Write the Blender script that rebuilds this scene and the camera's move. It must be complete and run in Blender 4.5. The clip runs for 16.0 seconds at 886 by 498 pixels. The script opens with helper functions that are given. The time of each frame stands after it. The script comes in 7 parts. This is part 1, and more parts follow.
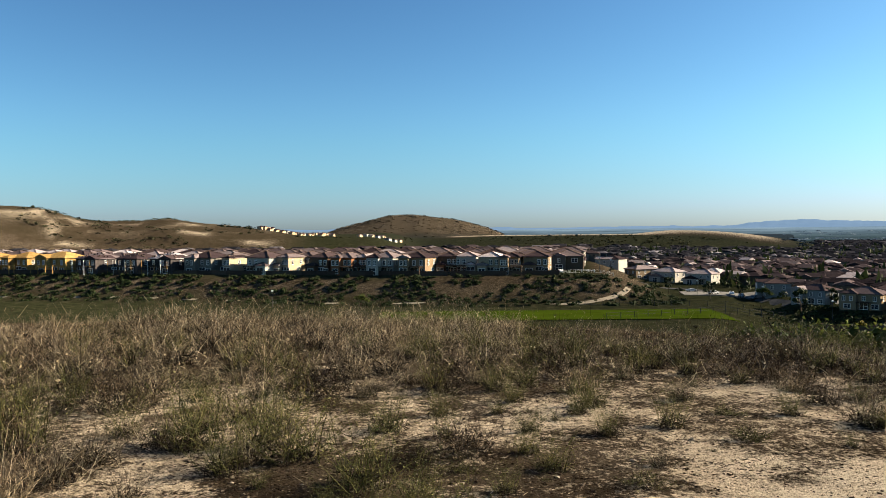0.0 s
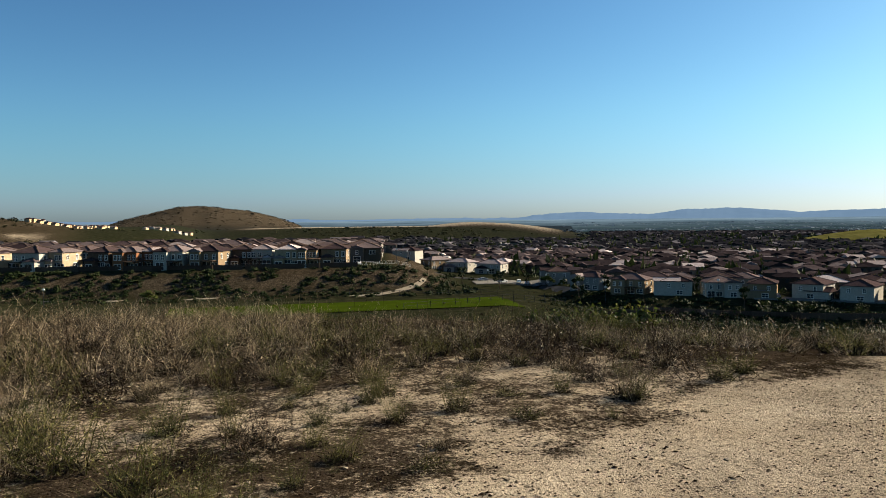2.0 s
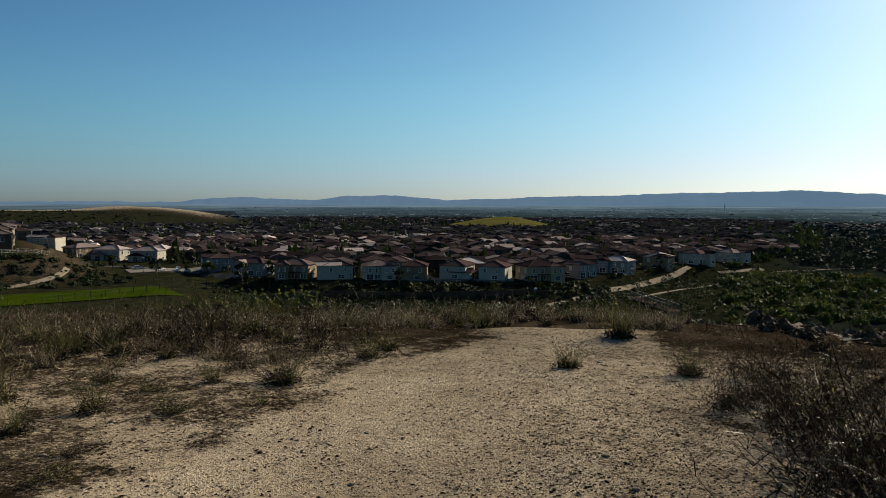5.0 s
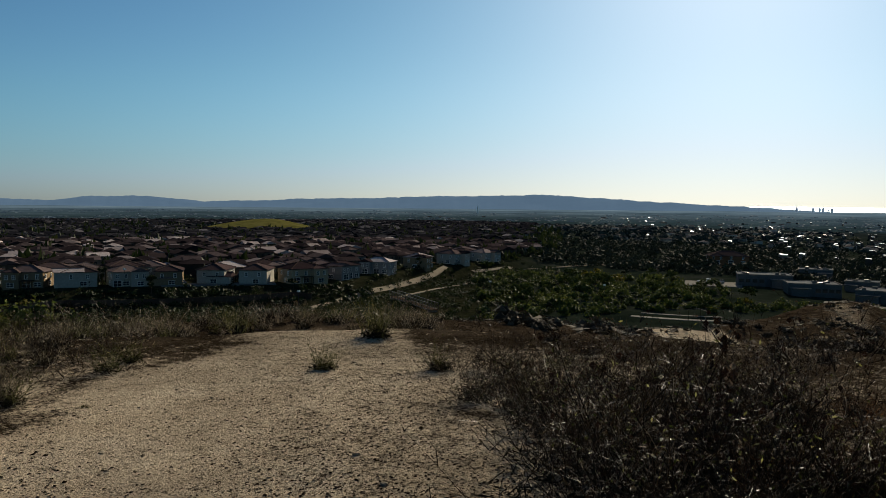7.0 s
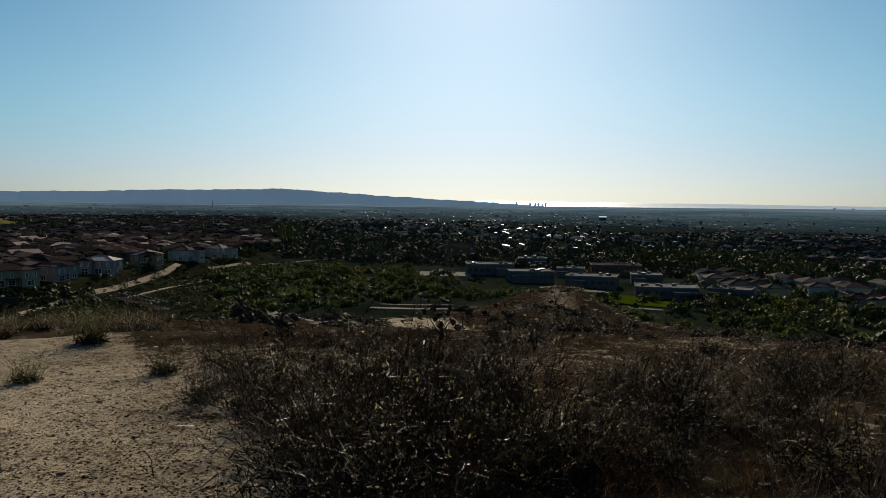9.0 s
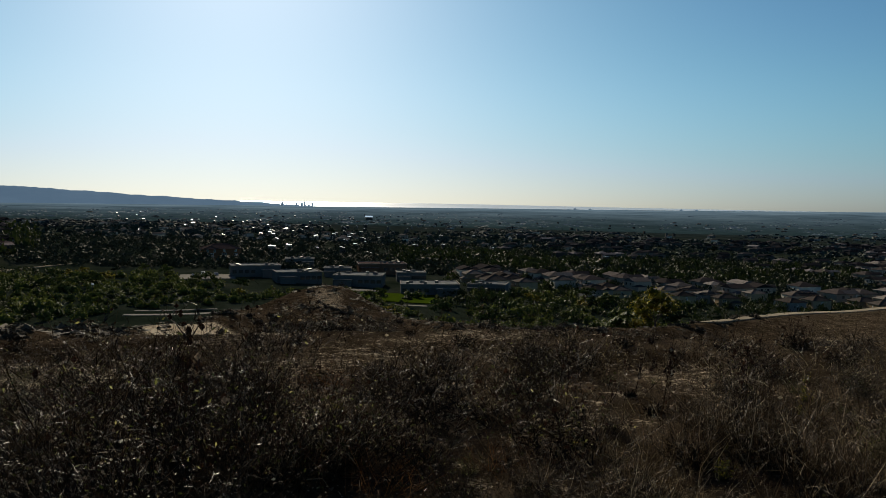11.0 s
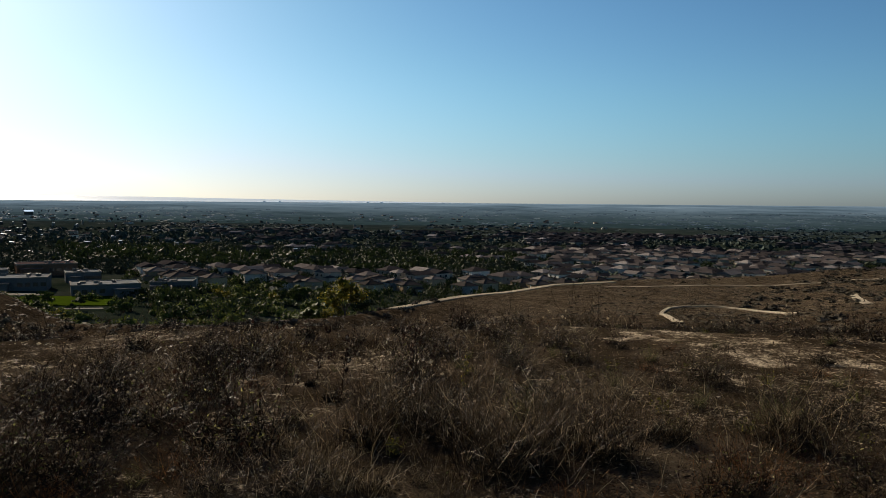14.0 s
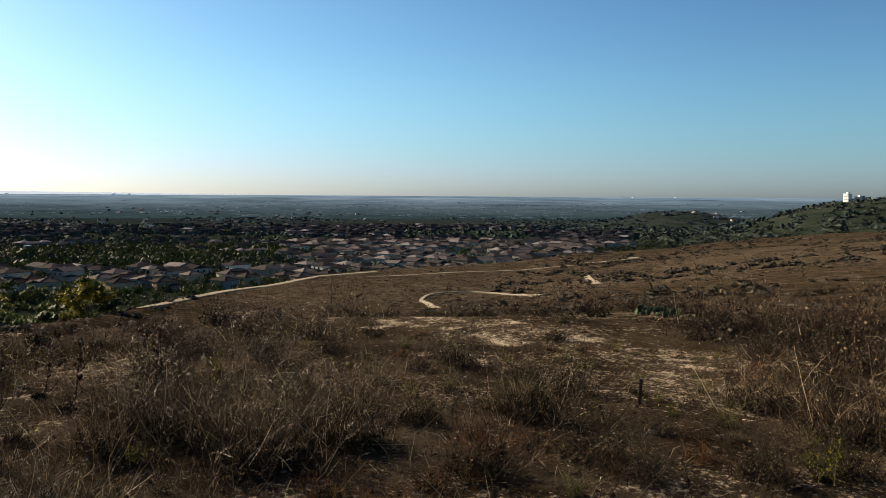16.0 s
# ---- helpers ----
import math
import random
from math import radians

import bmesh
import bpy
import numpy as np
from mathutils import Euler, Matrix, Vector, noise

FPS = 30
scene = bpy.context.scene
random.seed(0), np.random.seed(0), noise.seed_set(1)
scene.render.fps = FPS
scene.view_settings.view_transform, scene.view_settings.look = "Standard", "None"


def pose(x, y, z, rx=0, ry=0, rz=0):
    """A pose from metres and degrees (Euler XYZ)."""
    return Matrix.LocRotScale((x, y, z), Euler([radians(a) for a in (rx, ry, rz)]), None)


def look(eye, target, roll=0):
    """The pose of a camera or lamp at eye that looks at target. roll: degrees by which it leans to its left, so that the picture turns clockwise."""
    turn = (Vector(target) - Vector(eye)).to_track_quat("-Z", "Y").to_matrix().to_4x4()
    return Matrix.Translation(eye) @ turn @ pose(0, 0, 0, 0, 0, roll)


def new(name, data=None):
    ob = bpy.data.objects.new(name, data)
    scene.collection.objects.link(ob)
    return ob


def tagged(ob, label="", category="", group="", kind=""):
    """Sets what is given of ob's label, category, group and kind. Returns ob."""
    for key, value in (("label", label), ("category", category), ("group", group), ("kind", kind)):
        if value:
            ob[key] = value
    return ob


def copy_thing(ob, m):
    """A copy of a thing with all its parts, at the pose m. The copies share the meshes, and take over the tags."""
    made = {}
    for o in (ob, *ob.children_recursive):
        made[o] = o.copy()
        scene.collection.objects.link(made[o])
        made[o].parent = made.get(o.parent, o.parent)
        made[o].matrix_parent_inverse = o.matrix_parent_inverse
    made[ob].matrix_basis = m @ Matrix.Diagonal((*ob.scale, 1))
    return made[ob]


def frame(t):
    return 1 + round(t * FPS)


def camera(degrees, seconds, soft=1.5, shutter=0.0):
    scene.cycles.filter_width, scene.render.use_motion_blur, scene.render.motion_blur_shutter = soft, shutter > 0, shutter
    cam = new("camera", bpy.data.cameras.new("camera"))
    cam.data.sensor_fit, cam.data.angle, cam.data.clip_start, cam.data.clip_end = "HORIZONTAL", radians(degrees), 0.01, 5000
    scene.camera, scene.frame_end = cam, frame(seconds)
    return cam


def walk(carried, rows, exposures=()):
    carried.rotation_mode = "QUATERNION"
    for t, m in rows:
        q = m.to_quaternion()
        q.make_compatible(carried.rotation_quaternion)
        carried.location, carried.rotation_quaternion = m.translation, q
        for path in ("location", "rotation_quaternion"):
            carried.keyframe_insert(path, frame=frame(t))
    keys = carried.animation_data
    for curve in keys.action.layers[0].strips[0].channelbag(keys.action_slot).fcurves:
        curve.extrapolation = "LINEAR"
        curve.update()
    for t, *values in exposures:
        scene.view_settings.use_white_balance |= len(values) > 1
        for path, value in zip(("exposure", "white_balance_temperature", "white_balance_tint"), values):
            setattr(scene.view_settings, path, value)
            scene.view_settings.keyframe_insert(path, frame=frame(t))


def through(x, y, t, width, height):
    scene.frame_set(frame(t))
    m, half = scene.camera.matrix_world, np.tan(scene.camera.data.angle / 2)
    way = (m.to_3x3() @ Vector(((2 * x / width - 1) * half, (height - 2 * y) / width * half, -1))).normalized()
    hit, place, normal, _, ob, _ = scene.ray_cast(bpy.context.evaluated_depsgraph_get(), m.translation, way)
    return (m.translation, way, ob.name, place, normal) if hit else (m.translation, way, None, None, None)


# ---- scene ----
# ---------------------------------------------------------------- camera
EYE = 1.6
cam = camera(60.0, 16.0, 0.7)
ROWS = [
    (0.0, -0.000, 0.319, 88.59, 0.53, -0.00),
    (0.5, 0.023, 0.318, 88.38, 0.63, -4.13),
    (1.0, 0.043, 0.316, 88.10, 0.51, -7.69),
    (1.5, 0.062, 0.313, 87.97, 0.52, -11.15),
    (2.0, 0.082, 0.308, 87.86, 0.56, -14.99),
    (2.5, 0.102, 0.302, 87.64, 0.49, -18.79),
    (3.0, 0.126, 0.293, 87.42, 0.40, -23.27),
    (3.5, 0.143, 0.285, 87.31, 0.24, -26.59),
    (4.0, 0.162, 0.275, 87.13, 0.18, -30.48),
    (4.5, 0.183, 0.261, 86.85, -0.01, -35.08),
    (7.0, 0.268, 0.172, 86.97, -0.50, -57.23),
    (7.5, 0.281, 0.151, 86.93, -0.52, -61.75),
    (8.0, 0.292, 0.127, 86.88, -0.52, -66.47),
    (8.5, 0.301, 0.104, 86.83, -0.46, -70.89),
    (9.0, 0.310, 0.074, 86.71, -0.54, -76.49),
    (11.5, 0.316, -0.042, 86.89, -0.63, -97.46),
    (12.0, 0.312, -0.063, 86.88, -0.64, -101.31),
    (12.5, 0.307, -0.083, 87.02, -0.71, -105.15),
    (13.0, 0.301, -0.105, 86.87, -0.64, -109.14),
    (13.5, 0.293, -0.124, 86.64, -0.62, -112.86),
    (14.0, 0.285, -0.143, 86.55, -0.48, -116.58),
    (14.5, 0.275, -0.161, 86.50, -0.46, -120.32),
    (15.0, 0.261, -0.183, 86.33, -0.32, -125.07),
    (15.5, 0.247, -0.201, 86.04, -0.29, -129.17),
    (16.0, 0.228, -0.222, 86.04, -0.39, -134.16),]
EXPOSURES = [(0.0, 2.02, 6640, 11), (2.0, 1.68, 6580, 10), (4.5, 1.16, 6550, 8), (7.0, 0.77, 6570, 8), (9.0, 0.71, 6550, 8), (11.5, 0.77, 6560, 8), (13.5, 1.04, 6670, 11), (16.0, 1.69, 6900, 15)]
walk(cam, [(t, pose(x, y, EYE, rx, ry, rz)) for t, x, y, rx, ry, rz in ROWS], EXPOSURES)

# ---------------------------------------------------------------- light
SUN_HEADING, SUN_UP = 79.0, 25.0
world = bpy.data.worlds.new("sky")
scene.world = world
world.use_nodes = True
wn = world.node_tree
sky = wn.nodes.new("ShaderNodeTexSky")
sky.sky_type = "NISHITA"
sky.sun_disc = False
sky.sun_elevation = radians(SUN_UP)
sky.sun_rotation = radians(SUN_HEADING)
sky.air_density, sky.dust_density, sky.ozone_density = 1.0, 1.05, 3.0
sky.altitude = 800
SKY = 0.06
wn.nodes["Background"].inputs[1].default_value = 1.42
vivid = wn.nodes.new("ShaderNodeHueSaturation")
vivid.inputs["Saturation"].default_value = 0.9
wn.links.new(sky.outputs[0], vivid.inputs["Color"])
tint = wn.nodes.new("ShaderNodeMix")
tint.data_type, tint.blend_type = "RGBA", "MULTIPLY"
tint.inputs[0].default_value = 1.0
# deep cyan overhead, paler and cooler towards the bright rim of the sky
split = wn.nodes.new("ShaderNodeSeparateColor")
wn.links.new(sky.outputs[0], split.inputs[0])
level = wn.nodes.new("ShaderNodeMapRange")
level.inputs["From Min"].default_value, level.inputs["From Max"].default_value = 0.5, 1.1
ratio = wn.nodes.new("ShaderNodeMath")
ratio.operation = "DIVIDE"
wn.links.new(split.outputs[0], ratio.inputs[0])
wn.links.new(split.outputs[2], ratio.inputs[1])
wn.links.new(ratio.outputs[0], level.inputs["Value"])
hue = wn.nodes.new("ShaderNodeMix")
hue.data_type = "RGBA"
hue.inputs[6].default_value, hue.inputs[7].default_value = (0.77, 1.01, 1.05, 1), (0.8, 0.94, 1.21, 1)
wn.links.new(level.outputs[0], hue.inputs[0])
wn.links.new(hue.outputs[2], tint.inputs[7])
wn.links.new(vivid.outputs[0], tint.inputs[6])
# the haze gathers the light round the sun: the sky falls off faster away from it
gather = wn.nodes.new("ShaderNodeVectorMath")
gather.operation = "SCALE"
gather.inputs["Scale"].default_value = SKY
steep = wn.nodes.new("ShaderNodeGamma")
steep.inputs["Gamma"].default_value = 1.55
wn.links.new(tint.outputs[2], gather.inputs[0])
wn.links.new(gather.outputs[0], steep.inputs[0])
veil = wn.nodes.new("ShaderNodeVectorMath")
veil.operation = "MULTIPLY_ADD"
veil.inputs[1].default_value, veil.inputs[2].default_value = (1.3, 1.3, 1.3), (1, 1, 1)
thick = wn.nodes.new("ShaderNodeVectorMath")
thick.operation = "DIVIDE"
wn.links.new(steep.outputs[0], veil.inputs[0])
wn.links.new(steep.outputs[0], thick.inputs[0])
wn.links.new(veil.outputs[0], thick.inputs[1])
# a dull veil lies along the horizon
way = wn.nodes.new("ShaderNodeSeparateXYZ")
wn.links.new(wn.nodes.new("ShaderNodeTexCoord").outputs["Generated"], way.inputs[0])
dull = wn.nodes.new("ShaderNodeMapRange")
dull.interpolation_type = "SMOOTHSTEP"
dull.inputs["From Min"].default_value, dull.inputs["From Max"].default_value = -0.02, 0.16
wn.links.new(way.outputs[2], dull.inputs["Value"])
smog = wn.nodes.new("ShaderNodeMix")
smog.data_type = "RGBA"
smog.inputs[6].default_value, smog.inputs[7].default_value = (0.8, 0.83, 0.83, 1), (1, 1, 1, 1)
wn.links.new(dull.outputs[0], smog.inputs[0])
low = wn.nodes.new("ShaderNodeVectorMath")
low.operation = "MULTIPLY"
wn.links.new(thick.outputs[0], low.inputs[0])
wn.links.new(smog.outputs[2], low.inputs[1])
wn.links.new(low.outputs[0], wn.nodes["Background"].inputs[0])
sun = new("sun", bpy.data.lights.new("sun", "SUN"))
sun.data.energy, sun.data.angle, sun.data.color = 5.0, radians(0.55), (1.0, 0.87, 0.68)
sh, su = radians(SUN_HEADING), radians(SUN_UP)
sun.matrix_world = look((300 * math.sin(sh) * math.cos(su), 300 * math.cos(sh) * math.cos(su), 300 * math.sin(su)), (0, 0, 0))


# ---------------------------------------------------------------- materials
def mat(name, rough=0.9, metal=0.0):
    m = bpy.data.materials.new(name)
    m.use_nodes = True
    b = m.node_tree.nodes["Principled BSDF"]
    b.inputs["Roughness"].default_value, b.inputs["Metallic"].default_value = rough, metal
    b.inputs["Specular IOR Level"].default_value = 0.0
    return m, m.node_tree, b


def coords(nt, kind="Object"):
    return nt.nodes.new("ShaderNodeTexCoord").outputs[kind]


def noise_tex(nt, scale, detail=4, vec=None, rough=0.6):
    n = nt.nodes.new("ShaderNodeTexNoise")
    n.inputs["Scale"].default_value, n.inputs["Detail"].default_value, n.inputs["Roughness"].default_value = scale, detail, rough
    if vec:
        nt.links.new(vec, n.inputs["Vector"])
    return n.outputs["Fac"]


def ramp(nt, fac, stops):
    r = nt.nodes.new("ShaderNodeValToRGB")
    while len(r.color_ramp.elements) < len(stops):
        r.color_ramp.elements.new(0.5)
    for e, (p, c) in zip(r.color_ramp.elements, stops):
        e.position, e.color = p, (*c, 1)
    nt.links.new(fac, r.inputs[0])
    return r.outputs[0]


def mix(nt, fac, a, b, mode="MIX"):
    m = nt.nodes.new("ShaderNodeMix")
    m.data_type, m.blend_type = "RGBA", mode
    for sock, v in ((m.inputs[0], fac), (m.inputs[6], a), (m.inputs[7], b)):
        if isinstance(v, (int, float)):
            sock.default_value = v
        elif isinstance(v, tuple):
            sock.default_value = (*v, 1)
        else:
            nt.links.new(v, sock)
    return m.outputs[2]


def bump(nt, b, height, strength, dist):
    n = nt.nodes.new("ShaderNodeBump")
    n.inputs["Strength"].default_value, n.inputs["Distance"].default_value = strength, dist
    nt.links.new(height, n.inputs["Height"])
    nt.links.new(n.outputs[0], b.inputs["Normal"])


def varied(name, stops, per="Object", scale=3.0, rough=0.9, grain=0.25, bumpy=0.0, metal=0.0):
    """A surface whose tone varies from piece to piece (per Object or per Island) and by two scales of grain."""
    m, nt, b = mat(name, rough, metal)
    if per == "Object":
        r = nt.nodes.new("ShaderNodeObjectInfo").outputs["Random"]
    else:
        r = nt.nodes.new("ShaderNodeNewGeometry").outputs["Random Per Island"]
    c = ramp(nt, r, stops)
    v = coords(nt)
    g = ramp(nt, noise_tex(nt, scale, 5, v), [(0.3, (1 - grain,) * 3), (0.7, (1 + grain * 0.4,) * 3)])
    g2 = ramp(nt, noise_tex(nt, scale * 0.13, 3, v), [(0.3, (1 - grain * 0.6,) * 3), (0.7, (1.0,) * 3)])
    c = mix(nt, 1.0, mix(nt, 1.0, c, g, "MULTIPLY"), g2, "MULTIPLY")
    nt.links.new(c, b.inputs["Base Color"])
    if bumpy:
        bump(nt, b, noise_tex(nt, scale * 2, 4, v), 0.6, bumpy)
    return m


def leafy(name, stops, rough=0.75, through=0.25, gloss=0.05):
    """Leaves and stems: tone per piece, and some light that comes through."""
    m, nt, b = mat(name, rough)
    b.inputs["Specular IOR Level"].default_value = gloss
    r = nt.nodes.new("ShaderNodeNewGeometry").outputs["Random Per Island"]
    c = ramp(nt, r, stops)
    o = ramp(nt, nt.nodes.new("ShaderNodeObjectInfo").outputs["Random"], [(0.0, (0.75, 0.78, 0.75)), (1.0, (1.15, 1.1, 1.0))])
    c = mix(nt, 1.0, c, o, "MULTIPLY")
    nt.links.new(c, b.inputs["Base Color"])
    t = nt.nodes.new("ShaderNodeBsdfTranslucent")
    nt.links.new(c, t.inputs[0])
    x = nt.nodes.new("ShaderNodeMixShader")
    x.inputs[0].default_value = through
    nt.links.new(b.outputs[0], x.inputs[1])
    nt.links.new(t.outputs[0], x.inputs[2])
    nt.links.new(x.outputs[0], nt.nodes["Material Output"].inputs[0])
    return m


def sharpen(nt, value, lo, hi):
    r = nt.nodes.new("ShaderNodeMapRange")
    r.inputs["From Min"].default_value, r.inputs["From Max"].default_value = lo, hi
    nt.links.new(value, r.inputs["Value"])
    return r.outputs[0]


def ground_material():
    m, nt, b = mat("dry_hill_soil", 1.0)
    b.inputs["Diffuse Roughness"].default_value = 0.55
    b.inputs["Specular IOR Level"].default_value = 0.0
    v = coords(nt)
    a = nt.nodes.new("ShaderNodeVertexColor")
    a.layer_name = "cover"
    s = nt.nodes.new("ShaderNodeSeparateColor")
    nt.links.new(a.outputs[0], s.inputs[0])
    sand, green, far = s.outputs[0], s.outputs[1], s.outputs[2]
    n1, n2, n3 = noise_tex(nt, 0.9, 6, v), noise_tex(nt, 14, 6, v, 0.7), noise_tex(nt, 0.035, 6, v, 0.65)
    soil = ramp(nt, n1, [(0.3, (0.016, 0.012, 0.008)), (0.5, (0.034, 0.026, 0.018)), (0.7, (0.07, 0.056, 0.04))])
    pale = ramp(nt, n1, [(0.25, (0.29, 0.245, 0.184)), (0.55, (0.42, 0.364, 0.28)), (0.8, (0.5, 0.44, 0.35))])
    grit = ramp(nt, n2, [(0.3, (0.42, 0.39, 0.35)), (0.43, (0.94, 0.93, 0.91)), (0.75, (1.15, 1.12, 1.08))])
    n4 = noise_tex(nt, 55, 4, v, 0.65)
    grit = mix(nt, 1.0, grit, ramp(nt, n4, [(0.36, (0.25, 0.22, 0.2)), (0.44, (0.92, 0.91, 0.9)), (0.7, (1.25, 1.22, 1.18))]), "MULTIPLY")
    patchy = ramp(nt, noise_tex(nt, 0.16, 5, v, 0.7), [(0.35, (0.78, 0.76, 0.73)), (0.6, (1.22, 1.2, 1.17))])
    grit = mix(nt, 1.0, grit, patchy, "MULTIPLY")
    scrub = ramp(nt, noise_tex(nt, 0.25, 6, v, 0.7), [(0.35, (0.01, 0.012, 0.006)), (0.55, (0.021, 0.022, 0.011)), (0.75, (0.046, 0.041, 0.024))])
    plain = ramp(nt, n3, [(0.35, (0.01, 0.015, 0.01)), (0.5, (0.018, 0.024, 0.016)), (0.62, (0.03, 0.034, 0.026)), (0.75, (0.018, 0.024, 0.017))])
    # blue-grey of distant haze, painted into the far ground's base colour
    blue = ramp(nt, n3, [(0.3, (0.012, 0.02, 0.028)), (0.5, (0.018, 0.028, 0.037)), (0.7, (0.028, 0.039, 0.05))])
    # bare sand and dark litter meet in ragged mottles
    mott = nt.nodes.new("ShaderNodeMath")
    mott.operation, mott.inputs[1].default_value = "MULTIPLY_ADD", 2.6
    nt.links.new(mix(nt, 0.5, noise_tex(nt, 5.5, 6, v, 0.75), noise_tex(nt, 26, 4, v, 0.7)), mott.inputs[0])
    nt.links.new(sand, mott.inputs[2])
    c = mix(nt, sharpen(nt, mott.outputs[0], 1.6, 1.95), soil, pale)
    c = mix(nt, 1.0, c, grit, "MULTIPLY")
    c = mix(nt, green, c, scrub)
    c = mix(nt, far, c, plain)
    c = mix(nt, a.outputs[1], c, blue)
    g = nt.nodes.new("ShaderNodeVertexColor")
    g.layer_name = "meadow"
    c = mix(nt, g.outputs[0], c, ramp(nt, noise_tex(nt, 0.06, 5, v), [(0.35, (0.09, 0.085, 0.022)), (0.65, (0.17, 0.15, 0.045))]))
    nt.links.new(c, b.inputs["Base Color"])
    bump(nt, b, mix(nt, 0.35, mix(nt, 0.45, n2, n4), noise_tex(nt, 5.0, 3, v, 0.6)), 1.0, 0.09)
    return m


M_GROUND = ground_material()
M_SEA, nt, b = mat("sea_water", 0.34)
b.inputs["Base Color"].default_value = (0.32, 0.36, 0.4, 1)
b.inputs["Specular IOR Level"].default_value = 0.5
bump(nt, b, noise_tex(nt, 0.02, 4, coords(nt)), 0.15, 6.0)


def haze_hill(name, low, high, scale):
    m, nt, b = mat(name, 1.0)
    c = ramp(nt, noise_tex(nt, scale, 5, coords(nt)), [(0.35, low), (0.65, high)])
    nt.links.new(c, b.inputs["Base Color"])
    return m


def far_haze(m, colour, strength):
    """Emission put on a material to stand in for daylight haze before it."""
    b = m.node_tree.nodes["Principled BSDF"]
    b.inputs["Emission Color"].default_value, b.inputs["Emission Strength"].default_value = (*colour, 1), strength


# haze on the ranges is painted: blue base colour plus blue glow
M_RIDGE = haze_hill("haze_painted_ridge", (0.014, 0.022, 0.034), (0.024, 0.035, 0.05), 0.004)
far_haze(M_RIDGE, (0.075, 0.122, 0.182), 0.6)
M_STEM_GREY = leafy("dry_grey_stems", [(0.0, (0.02, 0.0136, 0.008)), (0.55, (0.104, 0.0784, 0.048)), (0.82, (0.208, 0.162, 0.107)), (1.0, (0.48, 0.4, 0.288))], 0.5, 0.15, 0.1)
# dark low stops and bright top stop paint shaded and sunlit stems
M_STEM_DUSK = leafy("dull_brown_stems", [(0.0, (0.008, 0.005, 0.003)), (0.5, (0.03, 0.019, 0.01)), (0.78, (0.08, 0.053, 0.028)), (0.92, (0.19, 0.133, 0.075)), (1.0, (0.52, 0.42, 0.28))], 0.5, 0.08, 0.05)
M_STEM_STRAW = leafy("straw_stems", [(0.0, (0.048, 0.0336, 0.016)), (0.6, (0.104, 0.076, 0.04)), (1.0, (0.32, 0.264, 0.176))], 0.5, 0.2, 0.1)
# the top stop paints a highlight on a few stems
M_STEM_BROWN = leafy("brown_stems", [(0.0, (0.007, 0.005, 0.003)), (0.7, (0.022, 0.0135, 0.0078)), (0.93, (0.062, 0.041, 0.025)), (1.0, (0.2, 0.15, 0.1))], 0.55, 0.05, 0.05)
M_STEM_RUST = leafy("rusty_grass", [(0.0, (0.034, 0.0136, 0.0051)), (0.6, (0.085, 0.034, 0.011)), (1.0, (0.204, 0.102, 0.0382))], 0.65, 0.2, 0.05)
# the bright top stop puts rim light into some heads' colour
M_HEAD_RUST = leafy("rust_seed_heads", [(0.0, (0.0127, 0.0051, 0.0034)), (0.75, (0.0425, 0.0187, 0.00935)), (1.0, (0.425, 0.323, 0.238))], 0.7, 0.1, 0.14)
M_STEM_OLIVE = leafy("olive_stems", [(0.0, (0.017, 0.0187, 0.0068)), (0.5, (0.0425, 0.0442, 0.0153)), (1.0, (0.153, 0.14, 0.0553))], 0.7, 0.25)
M_LEAF_OLIVE = leafy("olive_leaves", [(0.0, (0.02, 0.028, 0.008)), (0.6, (0.055, 0.062, 0.019)), (0.85, (0.13, 0.13, 0.045)), (1.0, (0.32, 0.3, 0.13))], 0.5, 0.45, 0.08)
M_LEAF_TREE = leafy("tree_leaves", [(0.0, (0.0075, 0.0135, 0.00525)), (0.6, (0.0195, 0.03, 0.0105)), (1.0, (0.0303, 0.0372, 0.0139))], 0.7, 0.15)
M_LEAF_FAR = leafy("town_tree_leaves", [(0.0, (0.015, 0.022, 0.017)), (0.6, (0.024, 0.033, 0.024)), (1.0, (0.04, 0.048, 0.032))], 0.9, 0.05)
# haze is put into these leaf colours, bluer and paler with distance
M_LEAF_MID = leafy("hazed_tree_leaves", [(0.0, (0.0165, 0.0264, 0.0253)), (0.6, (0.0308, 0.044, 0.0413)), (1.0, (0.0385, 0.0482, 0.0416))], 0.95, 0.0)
M_LEAF_HAZY = leafy("haze_tinted_tree_leaves", [(0.0, (0.018, 0.0312, 0.042)), (0.6, (0.0252, 0.0408, 0.0528)), (1.0, (0.036, 0.0528, 0.063))], 0.95, 0.0)
# the farthest leaves also glow to stand in for haze
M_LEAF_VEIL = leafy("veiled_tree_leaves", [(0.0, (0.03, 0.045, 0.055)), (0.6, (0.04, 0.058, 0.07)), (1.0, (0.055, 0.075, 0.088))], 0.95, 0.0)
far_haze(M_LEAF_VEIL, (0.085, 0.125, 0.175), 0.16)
M_LEAF_FRESH = leafy("willow_leaves", [(0.0, (0.0208, 0.032, 0.008)), (0.6, (0.0528, 0.0704, 0.016)), (1.0, (0.084, 0.0924, 0.0235))], 0.7, 0.25)
M_LEAF_YELLOW = leafy("yellow_leaves", [(0.0, (0.04, 0.042, 0.007)), (0.6, (0.12, 0.108, 0.014)), (1.0, (0.26, 0.21, 0.03))], 0.65, 0.4)
M_LEAF_SCRUB = leafy("scrub_leaves", [(0.0, (0.0112, 0.0144, 0.0072)), (0.6, (0.024, 0.0272, 0.0136)), (1.0, (0.052, 0.0496, 0.028))], 0.9, 0.05)
